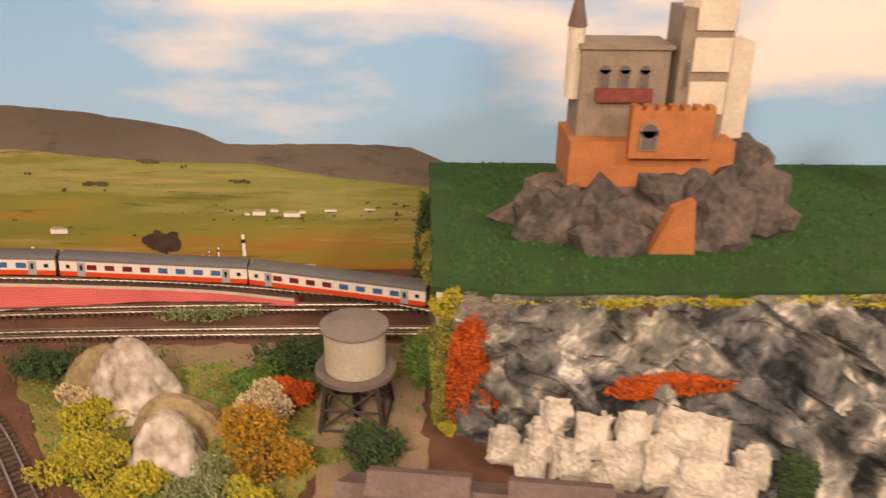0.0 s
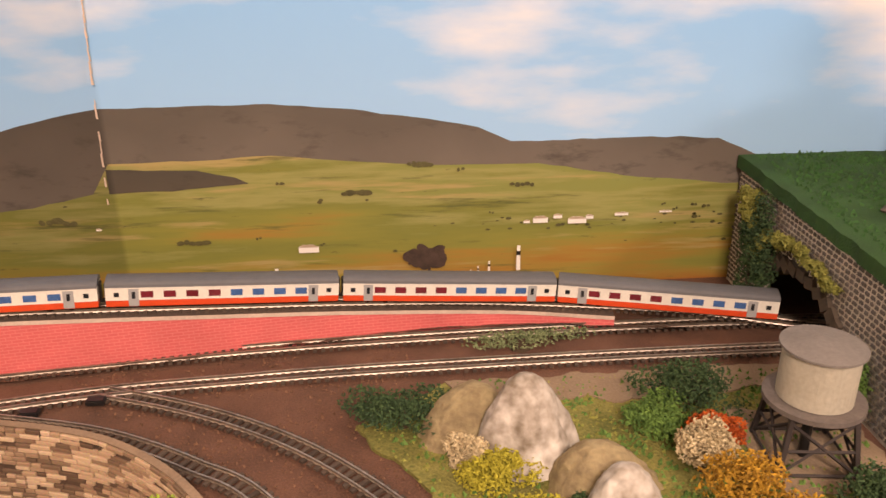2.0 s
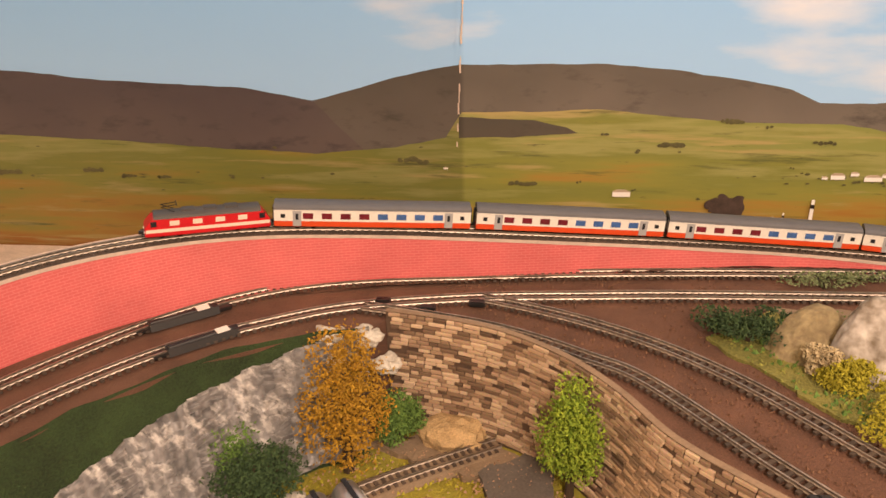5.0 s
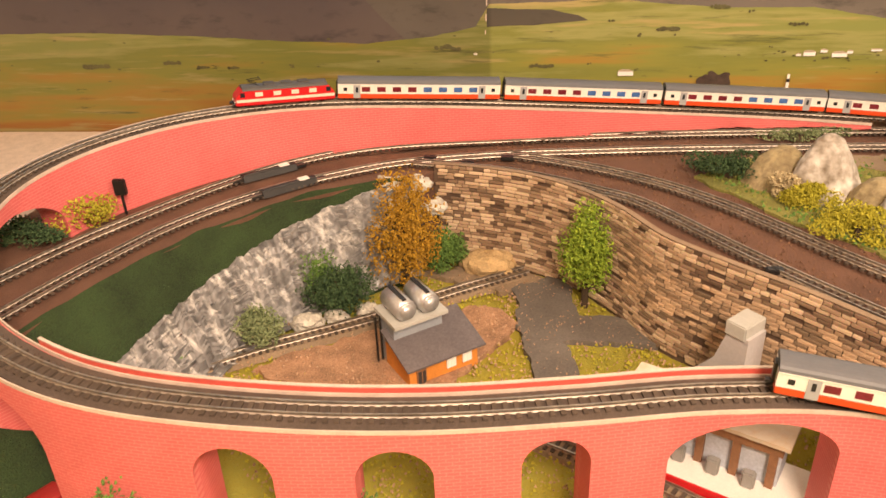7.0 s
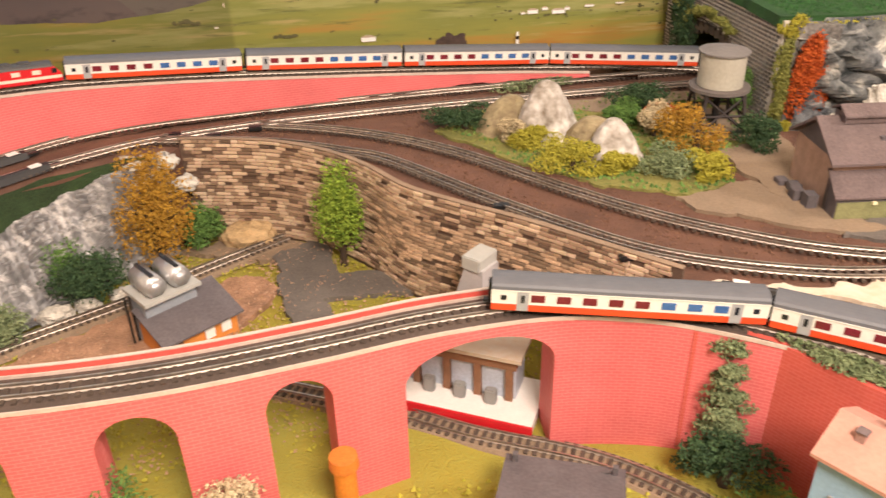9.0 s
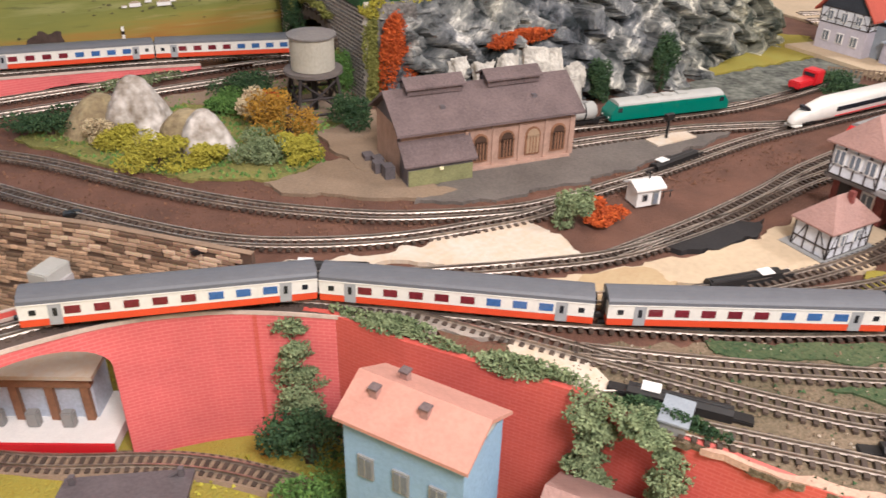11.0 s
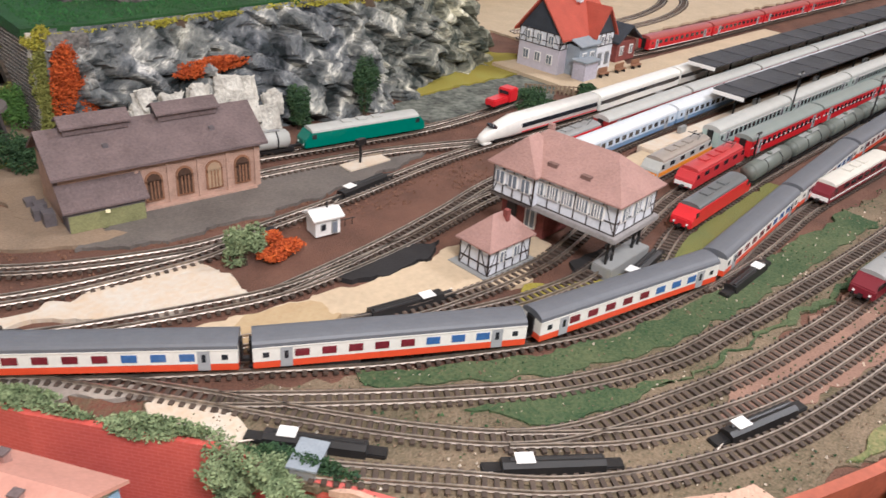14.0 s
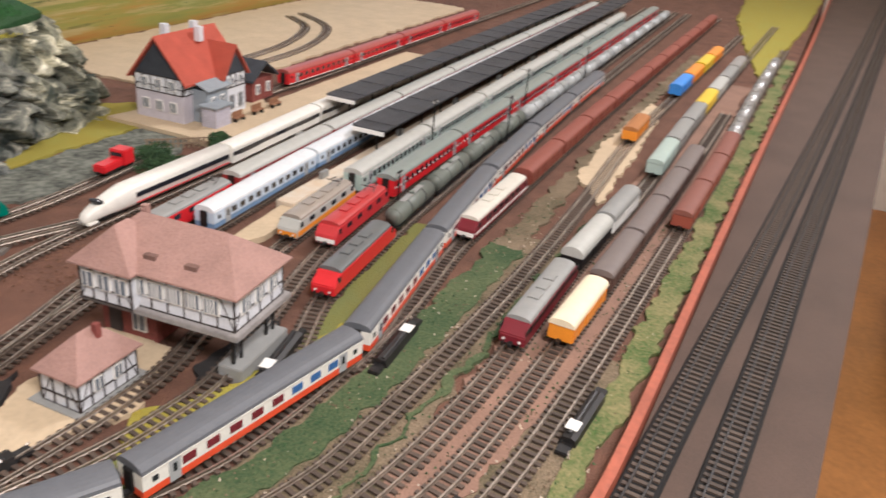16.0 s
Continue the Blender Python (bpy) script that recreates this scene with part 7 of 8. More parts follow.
# half-timbered hut beside it
hut = thing("lineside_hut", "small half-timbered hut with dusty pink hipped roof", "hut", m=pose(0.1085, 0.1585, 0.0012, 0, 0, 0))
bm = B(); box(bm, 0, 0, 0, 0.042, 0.027, 0.0205); part("wall", bm, M_RENDER, hut)
bm = B(); box(bm, 0, 0, -0.001, 0.052, 0.040, 0.0016); part("plinth", bm, P_GREY, hut)
bm = B(); hip_roof(bm, -0.024, 0.024, -0.0165, 0.0165, 0.0210, 0.0385, 0.012, "x"); part("roof", bm, M_TILE, hut)
beam_wall(hut, 0.042, 0.0205, 0, Matrix.Translation((0, -0.0136, 0)), 5)
beam_wall(hut, 0.027, 0.0205, 0, Matrix.Translation((-0.0212, 0, 0)) @ Matrix.Rotation(math.radians(-90), 4, "Z"), 3)
for x in (-0.008, 0.006):
    opening(hut, x, -0.0139, 0.008, 0.006, 0.009, "y-")
bm = B(); box(bm, 0.004, -0.004, 0.030, 0.0036, 0.0036, 0.011); part("chimney", bm, M_BRICKRED, hut)

# white crossing keeper's cabin
cab = thing("cabin", "tiny white wooden cabin with flat pitched roof beside the junction", "cabin", m=pose(0.040, 0.268, 0, 0, 0, -10))
bm = B(); box(bm, 0, 0, 0, 0.020, 0.015, 0.0145); part("wall", bm, M_WHITE, cab)
bm = B(); gable_roof(bm, -0.0125, 0.0125, -0.010, 0.010, 0.0148, 0.0190); part("roof", bm, M_WHITE, cab)
opening(cab, -0.004, -0.0078, 0.005, 0.004, 0.005, "y-", P_GREY, G_DARK, bars=0)
opening(cab, 0.005, -0.0078, 0.001, 0.0045, 0.010, "y-", P_GREY, M_PANE, "door", 0)
bm = B(); cyl(bm, (0.003, 0, 0.016), (0.003, 0, 0.024), 0.0008, n=8); part("stove_pipe", bm, M_BLACK, cab)
bm = B()
for x in (0.012, 0.018, 0.024):
    cyl(bm, (x, 0.0, 0), (x, 0.0, 0.006), 0.0004, n=5)
cyl(bm, (0.010, 0, 0.0055), (0.026, 0, 0.0055), 0.0004, n=5)
part("railing", bm, M_BLACK, cab)

# engine shed
a0 = math.atan2(-0.019, 0.153)
shed = thing("engine_shed", "pinkish brick engine shed with violet-grey slate roof and arched windows", "engine shed", m=Matrix.Translation((-0.104, 0.382, 0)) @ Matrix.Rotation(a0, 4, "Z"))
LS, DS, HS = 0.152, 0.060, 0.0405
bm = B(); box(bm, LS / 2, DS / 2, -0.001, LS, DS, HS); part("wall", bm, M_SHEDWALL, shed)
# left gable in dark grey: the shade on that end is put into its colour
for x in (0, LS):
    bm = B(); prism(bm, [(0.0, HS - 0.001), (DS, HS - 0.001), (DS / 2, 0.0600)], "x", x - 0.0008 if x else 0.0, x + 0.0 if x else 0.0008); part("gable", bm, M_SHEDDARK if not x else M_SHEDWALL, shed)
bm = B(); gable_roof(bm, -0.005, LS + 0.005, -0.006, DS + 0.006, 0.0395, 0.0630, 0.002); part("roof", bm, M_SLATE, shed)
for x in (0.036, 0.104):
    bm = B(); box(bm, x, DS / 2, 0.0590, 0.046, 0.017, 0.0065); lantern = part("roof_lantern", bm, M_SLATE, shed)
    bm = B(); gable_roof(bm, x - 0.025, x + 0.025, DS / 2 - 0.011, DS / 2 + 0.011, 0.0655, 0.0715); part("lantern_roof", bm, M_SLATE, lantern)
for x in (0.038, 0.118):
    bm = B(); box(bm, x, 0.012, 0.0475, 0.004, 0.004, 0.005); part("roof_vent", bm, M_SHEDDARK, shed)
M_ARCH = mat("brown_arched_window", (0.24, 0.115, 0.06), 0.7)
for k in range(4):
    opening(shed, 0.066 + 0.0235 * k, -0.0003, 0.006, 0.0135, 0.0170, "y-", M_ARCH, mat("dull_brown_glass", (0.075, 0.045, 0.032), 0.2) if k != 2 else M_BULB, "window", 3, True)
for k in range(5):
    bm = B(); box(bm, 0.054 + 0.0235 * k, -0.0006, -0.001, 0.0026, 0.0016, HS - 0.002); part("pilaster", bm, M_SHEDWALL, shed)
bm = B(); box(bm, LS / 2 + 0.02, -0.002, -0.001, LS - 0.05, 0.006, 0.0028); part("plinth", bm, M_SHEDWALL, shed)
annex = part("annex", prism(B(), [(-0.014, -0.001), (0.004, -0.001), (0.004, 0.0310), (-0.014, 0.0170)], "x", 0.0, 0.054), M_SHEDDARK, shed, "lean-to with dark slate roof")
bm = B(); prism(bm, [(-0.0165, 0.0165), (0.002, 0.0325), (0.002, 0.0340), (-0.0165, 0.0180)], "x", -0.003, 0.057); part("annex_roof", bm, M_SLATE, annex)
bm = B(); box(bm, 0.027, -0.0145, 0, 0.053, 0.0012, 0.0135); part("annex_front", bm, mat("mossy_green_render", (0.20, 0.20, 0.09), 0.9, vary=0.25, scale=80), annex)
bm = B(); box(bm, 0.027, -0.0155, 0.0120, 0.003, 0.002, 0.002); part("lamp", bm, M_LEMON, annex)
for k in range(4):
    bm = B(); box(bm, -0.008 - 0.004 * (k % 2), 0.008 + 0.013 * k, -0.001, 0.008, 0.010, 0.012 - 0.002 * k)
    tagged(part("crate", bm, M_SHEDDARK), "dark crate stacked beside the engine shed", "crate", "crates by the engine shed").matrix_world = shed.matrix_world.copy()

# water tower
wt = thing("water_tower", "pale grey round water tower on dark timber legs", "water tower", m=pose(-0.107, 0.553, 0, 0, 0, -6) @ Matrix.Diagonal((0.97, 0.97, 1.16, 1)))
bm = B(); cyl(bm, (0, 0, 0.0355), (0, 0, 0.0610), 0.0205, n=48); part("tank", bm, mat("pale_grey_tank", (0.40, 0.375, 0.305), 0.7, vary=0.12, scale=50), wt)
bm = B(); cyl(bm, (0, 0, 0.0610), (0, 0, 0.0622), 0.0228, n=48); cyl(bm, (0, 0, 0.0622), (0, 0, 0.0650), 0.0228, 0.004, n=48); part("roof", bm, mat("dark_grey_felt", (0.17, 0.155, 0.145), 0.85, vary=0.15, scale=60), wt)
bm = B(); cyl(bm, (0, 0, 0.0325), (0, 0, 0.0350), 0.0275, n=40); part("gallery", bm, mat("grey_brown_planks", (0.13, 0.11, 0.10), 0.8), wt)
feet = [(-0.022, -0.022), (0.022, -0.022), (0.022, 0.022), (-0.022, 0.022)]
for x, y in feet:
    bm = B(); cyl(bm, (x, y, -0.001), (x * 0.78, y * 0.78, 0.033), 0.0019, n=4); part("leg", bm, M_TIMBER, wt)
for i in range(4):
    (x0, y0), (x1, y1) = feet[i], feet[(i + 1) % 4]
    for a, b in (((x0 * 0.98, y0 * 0.98, 0.003), (x1 * 0.80, y1 * 0.80, 0.029)), ((x1 * 0.98, y1 * 0.98, 0.003), (x0 * 0.80, y0 * 0.80, 0.029)), ((x0 * 0.9, y0 * 0.9, 0.015), (x1 * 0.9, y1 * 0.9, 0.015)), ((x0 * 0.8, y0 * 0.8, 0.030), (x1 * 0.8, y1 * 0.8, 0.030)), ((x0, y0, 0.003), (x1, y1, 0.003))):
        bm = B(); cyl(bm, a, b, 0.0010, n=4); part("brace", bm, M_TIMBER, wt)
bm = B(); cyl(bm, (0, 0, 0), (0, 0, 0.033), 0.003, n=10); part("pipe", bm, M_BLACK, wt)

# station building
st = thing("station_building", "half-timbered station with orange-red roof, slate gable and grey annex", "station", m=pose(0.556, 0.452, 0.005, 0, 0, 2))
bm = B(); box(bm, -0.012, 0.0, 0, 0.095, 0.062, 0.030); part("lower_wall", bm, mat("pale_lilac_render", (0.50, 0.47, 0.52), 0.85, vary=0.1), st)
bm = B(); box(bm, -0.012, 0.0, 0.030, 0.095, 0.062, 0.018); part("upper_wall", bm, M_RENDER, st)
bm = B(); prism(bm, [(-0.031, 0.048), (0.031, 0.048), (0, 0.086)], "x", -0.0595, 0.0355); part("gable", bm, M_DARKTOWN, st, "dark slate-clad gable")
bm = B(); gable_roof(bm, -0.064, 0.040, -0.038, 0.038, 0.0440, 0.0900, 0.0025); part("roof", bm, M_REDTILE, st)
beam_wall(st, 0.062, 0.018, 0.030, Matrix.Translation((-0.0598, 0, 0)) @ Matrix.Rotation(math.radians(-90), 4, "Z"), 6)
beam_wall(st, 0.095, 0.018, 0.030, Matrix.Translation((-0.012, -0.0313, 0)), 8)
wing = part("wing", box(B(), 0.012, -0.036, 0, 0.036, 0.022, 0.046), M_RENDER, st, "cross wing towards the tracks")
bm = B(); prism(bm, [(-0.006, 0.046), (0.030, 0.046), (0.012, 0.070)], "y", -0.047, -0.020); part("wing_gable", bm, M_DARKTOWN, wing)
bm = B(); prism(bm, [(-0.012, 0.0405), (0.012, 0.0745), (0.036, 0.0405), (0.036, 0.0430), (0.012, 0.0775), (-0.012, 0.0430)], "y", -0.050, 0.0); part("wing_roof", bm, M_REDTILE, wing)
beam_wall(st, 0.036, 0.016, 0.030, Matrix.Translation((0.012, -0.0473, 0)), 4)
bm = B(); box(bm, -0.026, -0.040, 0, 0.036, 0.020, 0.036); an = part("annex", bm, M_GREYBLUE, st, "grey-blue clad annex")
bm = B(); prism(bm, [(-0.054, 0.036), (-0.028, 0.046), (-0.028, 0.0475), (-0.054, 0.0375)], "x", -0.047, -0.004); part("annex_roof", bm, M_GREYBLUE, an)
bm = B(); box(bm, -0.040, -0.058, 0, 0.026, 0.018, 0.022); po = part("porch", bm, mat("lilac_porch_wall", (0.42, 0.40, 0.46), 0.85), st)
bm = B(); box(bm, -0.040, -0.058, 0.022, 0.032, 0.023, 0.0016); part("porch_roof", bm, M_GREYBLUE, po)
for x in (-0.034, -0.018):
    opening(st, x, -0.0503, 0.018, 0.008, 0.010, "y-")
for y in (-0.018, 0.0, 0.018):
    opening(st, -0.0600, y, 0.034, 0.008, 0.011, "x-"); opening(st, -0.0600, y, 0.010, 0.009, 0.012, "x-")
for x in (0.004, 0.020):
    opening(st, x, -0.0476, 0.033, 0.006, 0.010, "y-"); opening(st, x, -0.0476, 0.006, 0.007, 0.016, "y-", P_GREY, M_PANE, "door", 1)
for x, y, h in ((-0.035, 0.008, 0.020), (0.008, 0.004, 0.018), (-0.004, -0.012, 0.016)):
    bm = B(); box(bm, x, y, 0.078, 0.007, 0.007, h); part("chimney", bm, M_RENDER, st)
ex = thing("goods_annex", "dark red brick outbuilding with dark slate roof", "outbuilding", m=pose(0.632, 0.442, 0.005, 0, 0, 2))
bm = B(); box(bm, 0, 0, 0, 0.044, 0.056, 0.026); part("wall", bm, M_BRICKRED, ex)
bm = B(); prism(bm, [(-0.028, 0.025), (0, 0.044), (0.028, 0.025), (0.028, 0.0275), (0, 0.047), (-0.028, 0.0275)], "y", -0.034, 0.034); part("roof", bm, M_DARKTOWN, ex)
for x in (-0.011, 0.011):
    opening(ex, x, -0.0283, 0.008, 0.008, 0.012, "y-")
for k in range(3):
    bn = thing("bench", "brown wooden platform bench before the station", "bench", "station benches", m=pose(0.545 + 0.035 * k, 0.383, 0.005))
    bm = B(); box(bm, 0, 0, 0.004, 0.018, 0.005, 0.001); part("seat", bm, M_ARCH, bn)
    bm = B(); box(bm, 0, 0.0025, 0.005, 0.018, 0.001, 0.006); part("backrest", bm, M_ARCH, bn)
    for x in (-0.007, 0.007):
        bm = B(); box(bm, x, 0, 0, 0.001, 0.005, 0.004); part("leg", bm, M_BLACK, bn)
fence = thing("fence", "brown wooden paling fence round the station forecourt", "fence", m=pose(0.425, 0.405, 0.0, 0, 0, -44))
for k in range(17):
    bm = B(); box(bm, 0.005 * k, 0, 0, 0.0018, 0.0010, 0.011); part("post", bm, M_SAND, fence)
for z in (0.004, 0.009):
    bm = B(); box(bm, 0.040, 0.0008, z, 0.084, 0.0008, 0.0012); part("rail", bm, M_SAND, fence)

# platforms with dark canopies
M_CANOPY = mat("charcoal_canopy_roof", (0.045, 0.045, 0.050), 0.7, vary=0.25, scale=30, fine=20, bump=0.3)
for nm, x0, x1, yc in (("island platform with long charcoal canopy between the express tracks", 0.58, 1.75, 0.2915), ("island platform with long charcoal canopy between coaches", 0.50, 1.75, 0.2125)):
    pl = thing("station_platform", nm, "platform", "station platforms", m=pose(x0, yc, 0))
    n = x1 - x0
    bm = B(); box(bm, n / 2 - 0.06, 0, -0.002, n + 0.12, 0.018, 0.0085, bevel=0.0006); part("platform", bm, M_PLASTER, pl)
    bm = B(); prism(bm, [(-0.019, 0.0345), (0, 0.0325), (0.019, 0.0345), (0.019, 0.0362), (0, 0.0345), (-0.019, 0.0362)], "x", 0.03, n); part("canopy", bm, M_CANOPY, pl)
    for k in range(int(n / 0.055)):
        bm = B(); cyl(bm, (0.05 + 0.055 * k, 0, 0.006), (0.05 + 0.055 * k, 0, 0.0335), 0.0010, n=8); part("column", bm, M_BLACK, pl)
        bm = B(); box(bm, 0.05 + 0.055 * k, 0, 0.0363, 0.0010, 0.038, 0.0006); part("roof_seam", bm, M_CANOPY, pl)
    bm = B(); box(bm, 0.029, 0, 0.0300, 0.0012, 0.036, 0.0042); part("sign_board", bm, M_WHITE, pl, "white end board")
    for k in range(5):
        bm = B(); box(bm, -0.05 + 0.16 * k, 0.003, 0.0065, 0.012, 0.004, 0.007, bevel=0.0005); part("kiosk", bm, P_GREY, pl)
# tall lamp and signal posts in the yard
for x, y, h in ((0.585, 0.165, 0.062), (0.80, 0.133, 0.060), (0.66, 0.107, 0.060), (0.44, 0.132, 0.035), (1.0, 0.107, 0.060)):
    ob = thing("yard_lamp", "tall thin black yard lamp post with small double head", "lamp post", "yard lamp posts", m=pose(x, y, 0))
    bm = B(); cyl(bm, (0, 0, 0), (0, 0, h), 0.0011, 0.0008, 8); part("post", bm, M_BLACK, ob)
    bm = B(); box(bm, 0, 0, h - 0.001, 0.009, 0.0015, 0.0012); part("arm", bm, M_BLACK, ob)
    for sx in (-1, 1):
        bm = B(); cyl(bm, (sx * 0.004, 0, h - 0.003), (sx * 0.004, 0, h - 0.0005), 0.0018, 0.0008, 10); part("lamp_head", bm, P_GREY, ob)
ob = thing("signal_post", "black signal post on a pale concrete slab", "signal", m=pose(0.140, 0.350, 0))
bm = B(); cyl(bm, (0, 0, 0), (0, 0, 0.022), 0.0013, n=8); part("post", bm, M_BLACK, ob)
bm = B(); box(bm, 0, 0, 0.019, 0.009, 0.004, 0.005); part("head", bm, M_BLACK, ob)
bm = B(); box(bm, 0.004, -0.002, -0.001, 0.045, 0.016, 0.003); part("slab", bm, M_PLASTER, ob, "pale concrete slab")
ob = thing("signal_post", "black colour-light signal beside the curving double track", "signal", m=pose(-0.842, 0.520, 0))
bm = B(); cyl(bm, (0, 0, 0), (0, 0, 0.030), 0.0012, n=8); part("post", bm, M_BLACK, ob)
bm = B(); box(bm, 0, 0, 0.018, 0.010, 0.005, 0.014, bevel=0.0008); part("head", bm, M_BLACK, ob)
ob = thing("relay_box", "grey-blue square relay cabinet beside the front track", "cabinet", m=pose(-0.108, 0.078, -0.002, 0, 0, 35))
bm = B(); box(bm, 0, 0, 0, 0.019, 0.013, 0.008, bevel=0.0005); part("case", bm, P_GREY, ob)
bm = B(); box(bm, 0, 0, 0.008, 0.021, 0.015, 0.0012); part("lid", bm, M_GREYBLUE, ob)
patch("loading_road", [(0.62, 0.012), (0.76, 0.016), (0.98, 0.002), (0.96, -0.018), (0.74, -0.026), (0.56, -0.026)], 0.0014, M_BEIGE, label="pale beige loading road between the sidings")

# blue house in the valley before the red wall
u = Vector((0.039, -0.064, 0)).normalized()
hs = thing("house", "tall pale blue house with plain salmon saddle roof", "house", m=Matrix.Translation((-0.218, 0.134, DEEP)) @ Matrix.Rotation(math.atan2(u.y, u.x), 4, "Z"))
bm = B(); box(bm, 0, 0, -0.002, 0.066, 0.040, 0.101); part("wall", bm, mat("pale_blue_render", (0.25, 0.39, 0.54), 0.85, vary=0.1, scale=50), hs)
bm = B(); prism(bm, [(-0.020, 0.098), (0.020, 0.098), (0, 0.1095)], "x", -0.033, 0.033); part("gable", bm, mat("pale_gable_render", (0.50, 0.53, 0.50), 0.85, vary=0.1), hs)
bm = B(); gable_roof(bm, -0.0363, 0.0363, -0.0235, 0.0235, 0.0995, 0.1125, 0.002); part("roof", bm, mat("salmon_roof_card", (0.50, 0.25, 0.19), 0.8, vary=0.10, scale=50, bump=0.15), hs)
for x, y in ((-0.022, -0.008), (0.006, -0.008), (-0.016, 0.010)):
    bm = B(); box(bm, x, y, 0.104, 0.0042, 0.0042, 0.008); ch = part("chimney", bm, M_TILE, hs)
    bm = B(); box(bm, x, y, 0.112, 0.0052, 0.0052, 0.001); part("chimney_cap", bm, M_SLATE, ch)
for k in range(3):
    opening(hs, -0.02 + 0.02 * k, -0.0203, 0.065, 0.009, 0.014, "y-", P_GREY)
ob = thing("neighbour_roof", "orange-red tiled low house beside the red wall", "house", m=pose(-0.150, 0.060, DEEP, 0, 0, -55))
bm = B(); box(bm, 0, 0, -0.002, 0.07, 0.05, 0.050); part("wall", bm, M_RENDER, ob)
bm = B(); gable_roof(bm, -0.04, 0.04, -0.03, 0.03, 0.049, 0.068); part("roof", bm, M_TILE, ob)

# coaling stage with two silver tanks in the lower yard
cs = thing("coaling_stage", "small orange-walled loading house with two silver tanks on its grey tower", "loading house", m=Matrix.Translation((-0.583, 0.447, DEEP)) @ Matrix.Rotation(math.atan2(0.044, 0.049) * 0.85, 4, "Z"))
bm = B(); box(bm, 0.002, -0.006, 0, 0.060, 0.038, 0.022); part("wall", bm, mat("orange_plank_wall", (0.60, 0.22, 0.045), 0.8, vary=0.15, scale=90), cs)
bm = B(); prism(bm, [(-0.031, 0.0205), (0.012, 0.034), (0.012, 0.0355), (-0.031, 0.0220)], "x", -0.032, 0.036); part("roof", bm, M_SHEDDARK, cs)
bm = B(); box(bm, -0.006, 0.012, 0, 0.042, 0.026, 0.044); part("tower", bm, M_GREYBLUE, cs)
bm = B(); box(bm, -0.006, 0.010, 0.044, 0.046, 0.036, 0.003); part("tank_deck", bm, P_PALEROOF, cs)
for x in (-0.016, 0.004):
    bm = B(); cyl(bm, (x, -0.006, 0.0545), (x, 0.027, 0.0545), 0.0085, n=20)
    bmesh.ops.bevel(bm, geom=[e for e in bm.edges if any(len(f.verts) > 4 for f in e.link_faces)], offset=0.003, segments=3, affect="EDGES")
    t = part("tank", bm, P_SILVER, cs, smooth=True)
    bm = B(); box(bm, x, 0.012, 0.0625, 0.003, 0.026, 0.0016); part("walkway", bm, M_BLACK, t)
for x in (0.008, 0.022):
    opening(cs, x, -0.0253, 0.008, 0.008, 0.009, "y-", M_WHITE, M_WHITE)
opening(cs, -0.018, -0.0253, 0.001, 0.008, 0.015, "y-", M_ARCH, M_TIMBER, "door", 1)
bm = B(); cyl(bm, (-0.029, 0.018, 0), (-0.029, 0.018, 0.044), 0.0009, n=6); cyl(bm, (-0.033, 0.018, 0), (-0.033, 0.018, 0.044), 0.0009, n=6); part("ladder", bm, M_BLACK, cs)

# grey stair-like kiosk against the stone wall
ks = thing("water_crane_house", "pale grey sloping chute house against the stone wall", "chute", m=Matrix.Translation((-0.360, 0.405, DEEP)) @ Matrix.Rotation(math.radians(-48), 4, "Z"))
bm = B(); prism(bm, [(-0.034, 0), (0.012, 0), (0.012, 0.066), (-0.004, 0.066), (-0.012, 0.040), (-0.034, 0.012)], "y", -0.010, 0.010); part("chute", bm, mat("pale_grey_plastic", (0.44, 0.42, 0.42), 0.6, vary=0.08), ks)
bm = B(); box(bm, 0.002, 0, 0.064, 0.016, 0.023, 0.011, bevel=0.0008); part("head_box", bm, P_PALEROOF, ks)

# signal house under the wide arch
bh = thing("timber_works", "timber-framed white and brown workshop on a red-edged platform", "workshop", m=pose(-0.392, 0.345, DEEP, 0, 0, -29))
bm = B(); box(bm, 0, -0.004, -0.001, 0.130, 0.050, 0.008); part("platform", bm, M_WHITE, bh)
bm = B(); box(bm, 0, -0.0295, -0.001, 0.132, 0.002, 0.009); part("platform_edge", bm, P_RED, bh, "red-edged border")
bm = B(); box(bm, 0, 0.008, 0.007, 0.096, 0.024, 0.034); part("wall", bm, mat("pale_blue_panel", (0.44, 0.48, 0.55), 0.7), bh)
for k in range(5):
    bm = B(); box(bm, -0.044 + 0.022 * k, -0.0055, 0.007, 0.0050, 0.004, 0.036); part("post", bm, M_ARCH, bh)
bm = B(); box(bm, 0, -0.0055, 0.034, 0.098, 0.005, 0.010); part("lintel", bm, M_ARCH, bh)
bm = B(); box(bm, 0, 0.006, 0.043, 0.106, 0.036, 0.003); part("roof", bm, M_PLASTER, bh)
for k in range(4):
    bm = B(); boxx = box(bm, -0.033 + 0.022 * k, -0.012, 0.007, 0.008, 0.006, 0.012, bevel=0.001); part("machine", bm, P_GREY, bh)
# brown footbridge frame and orange post before the viaduct
gp = thing("post_box", "orange round pillar before the viaduct", "pillar", m=pose(-0.470, 0.242, DEEP))
bm = B(); cyl(bm, (0, 0, 0), (0, 0, 0.044), 0.0068, 0.0062, 20); part("shaft", bm, mat("orange_plastic", (0.62, 0.20, 0.03), 0.5), gp)
bm = B(); cyl(bm, (0, 0, 0.044), (0, 0, 0.051), 0.0086, 0.0080, 20); part("cap", bm, mat("orange_cap", (0.58, 0.17, 0.03), 0.5), gp)
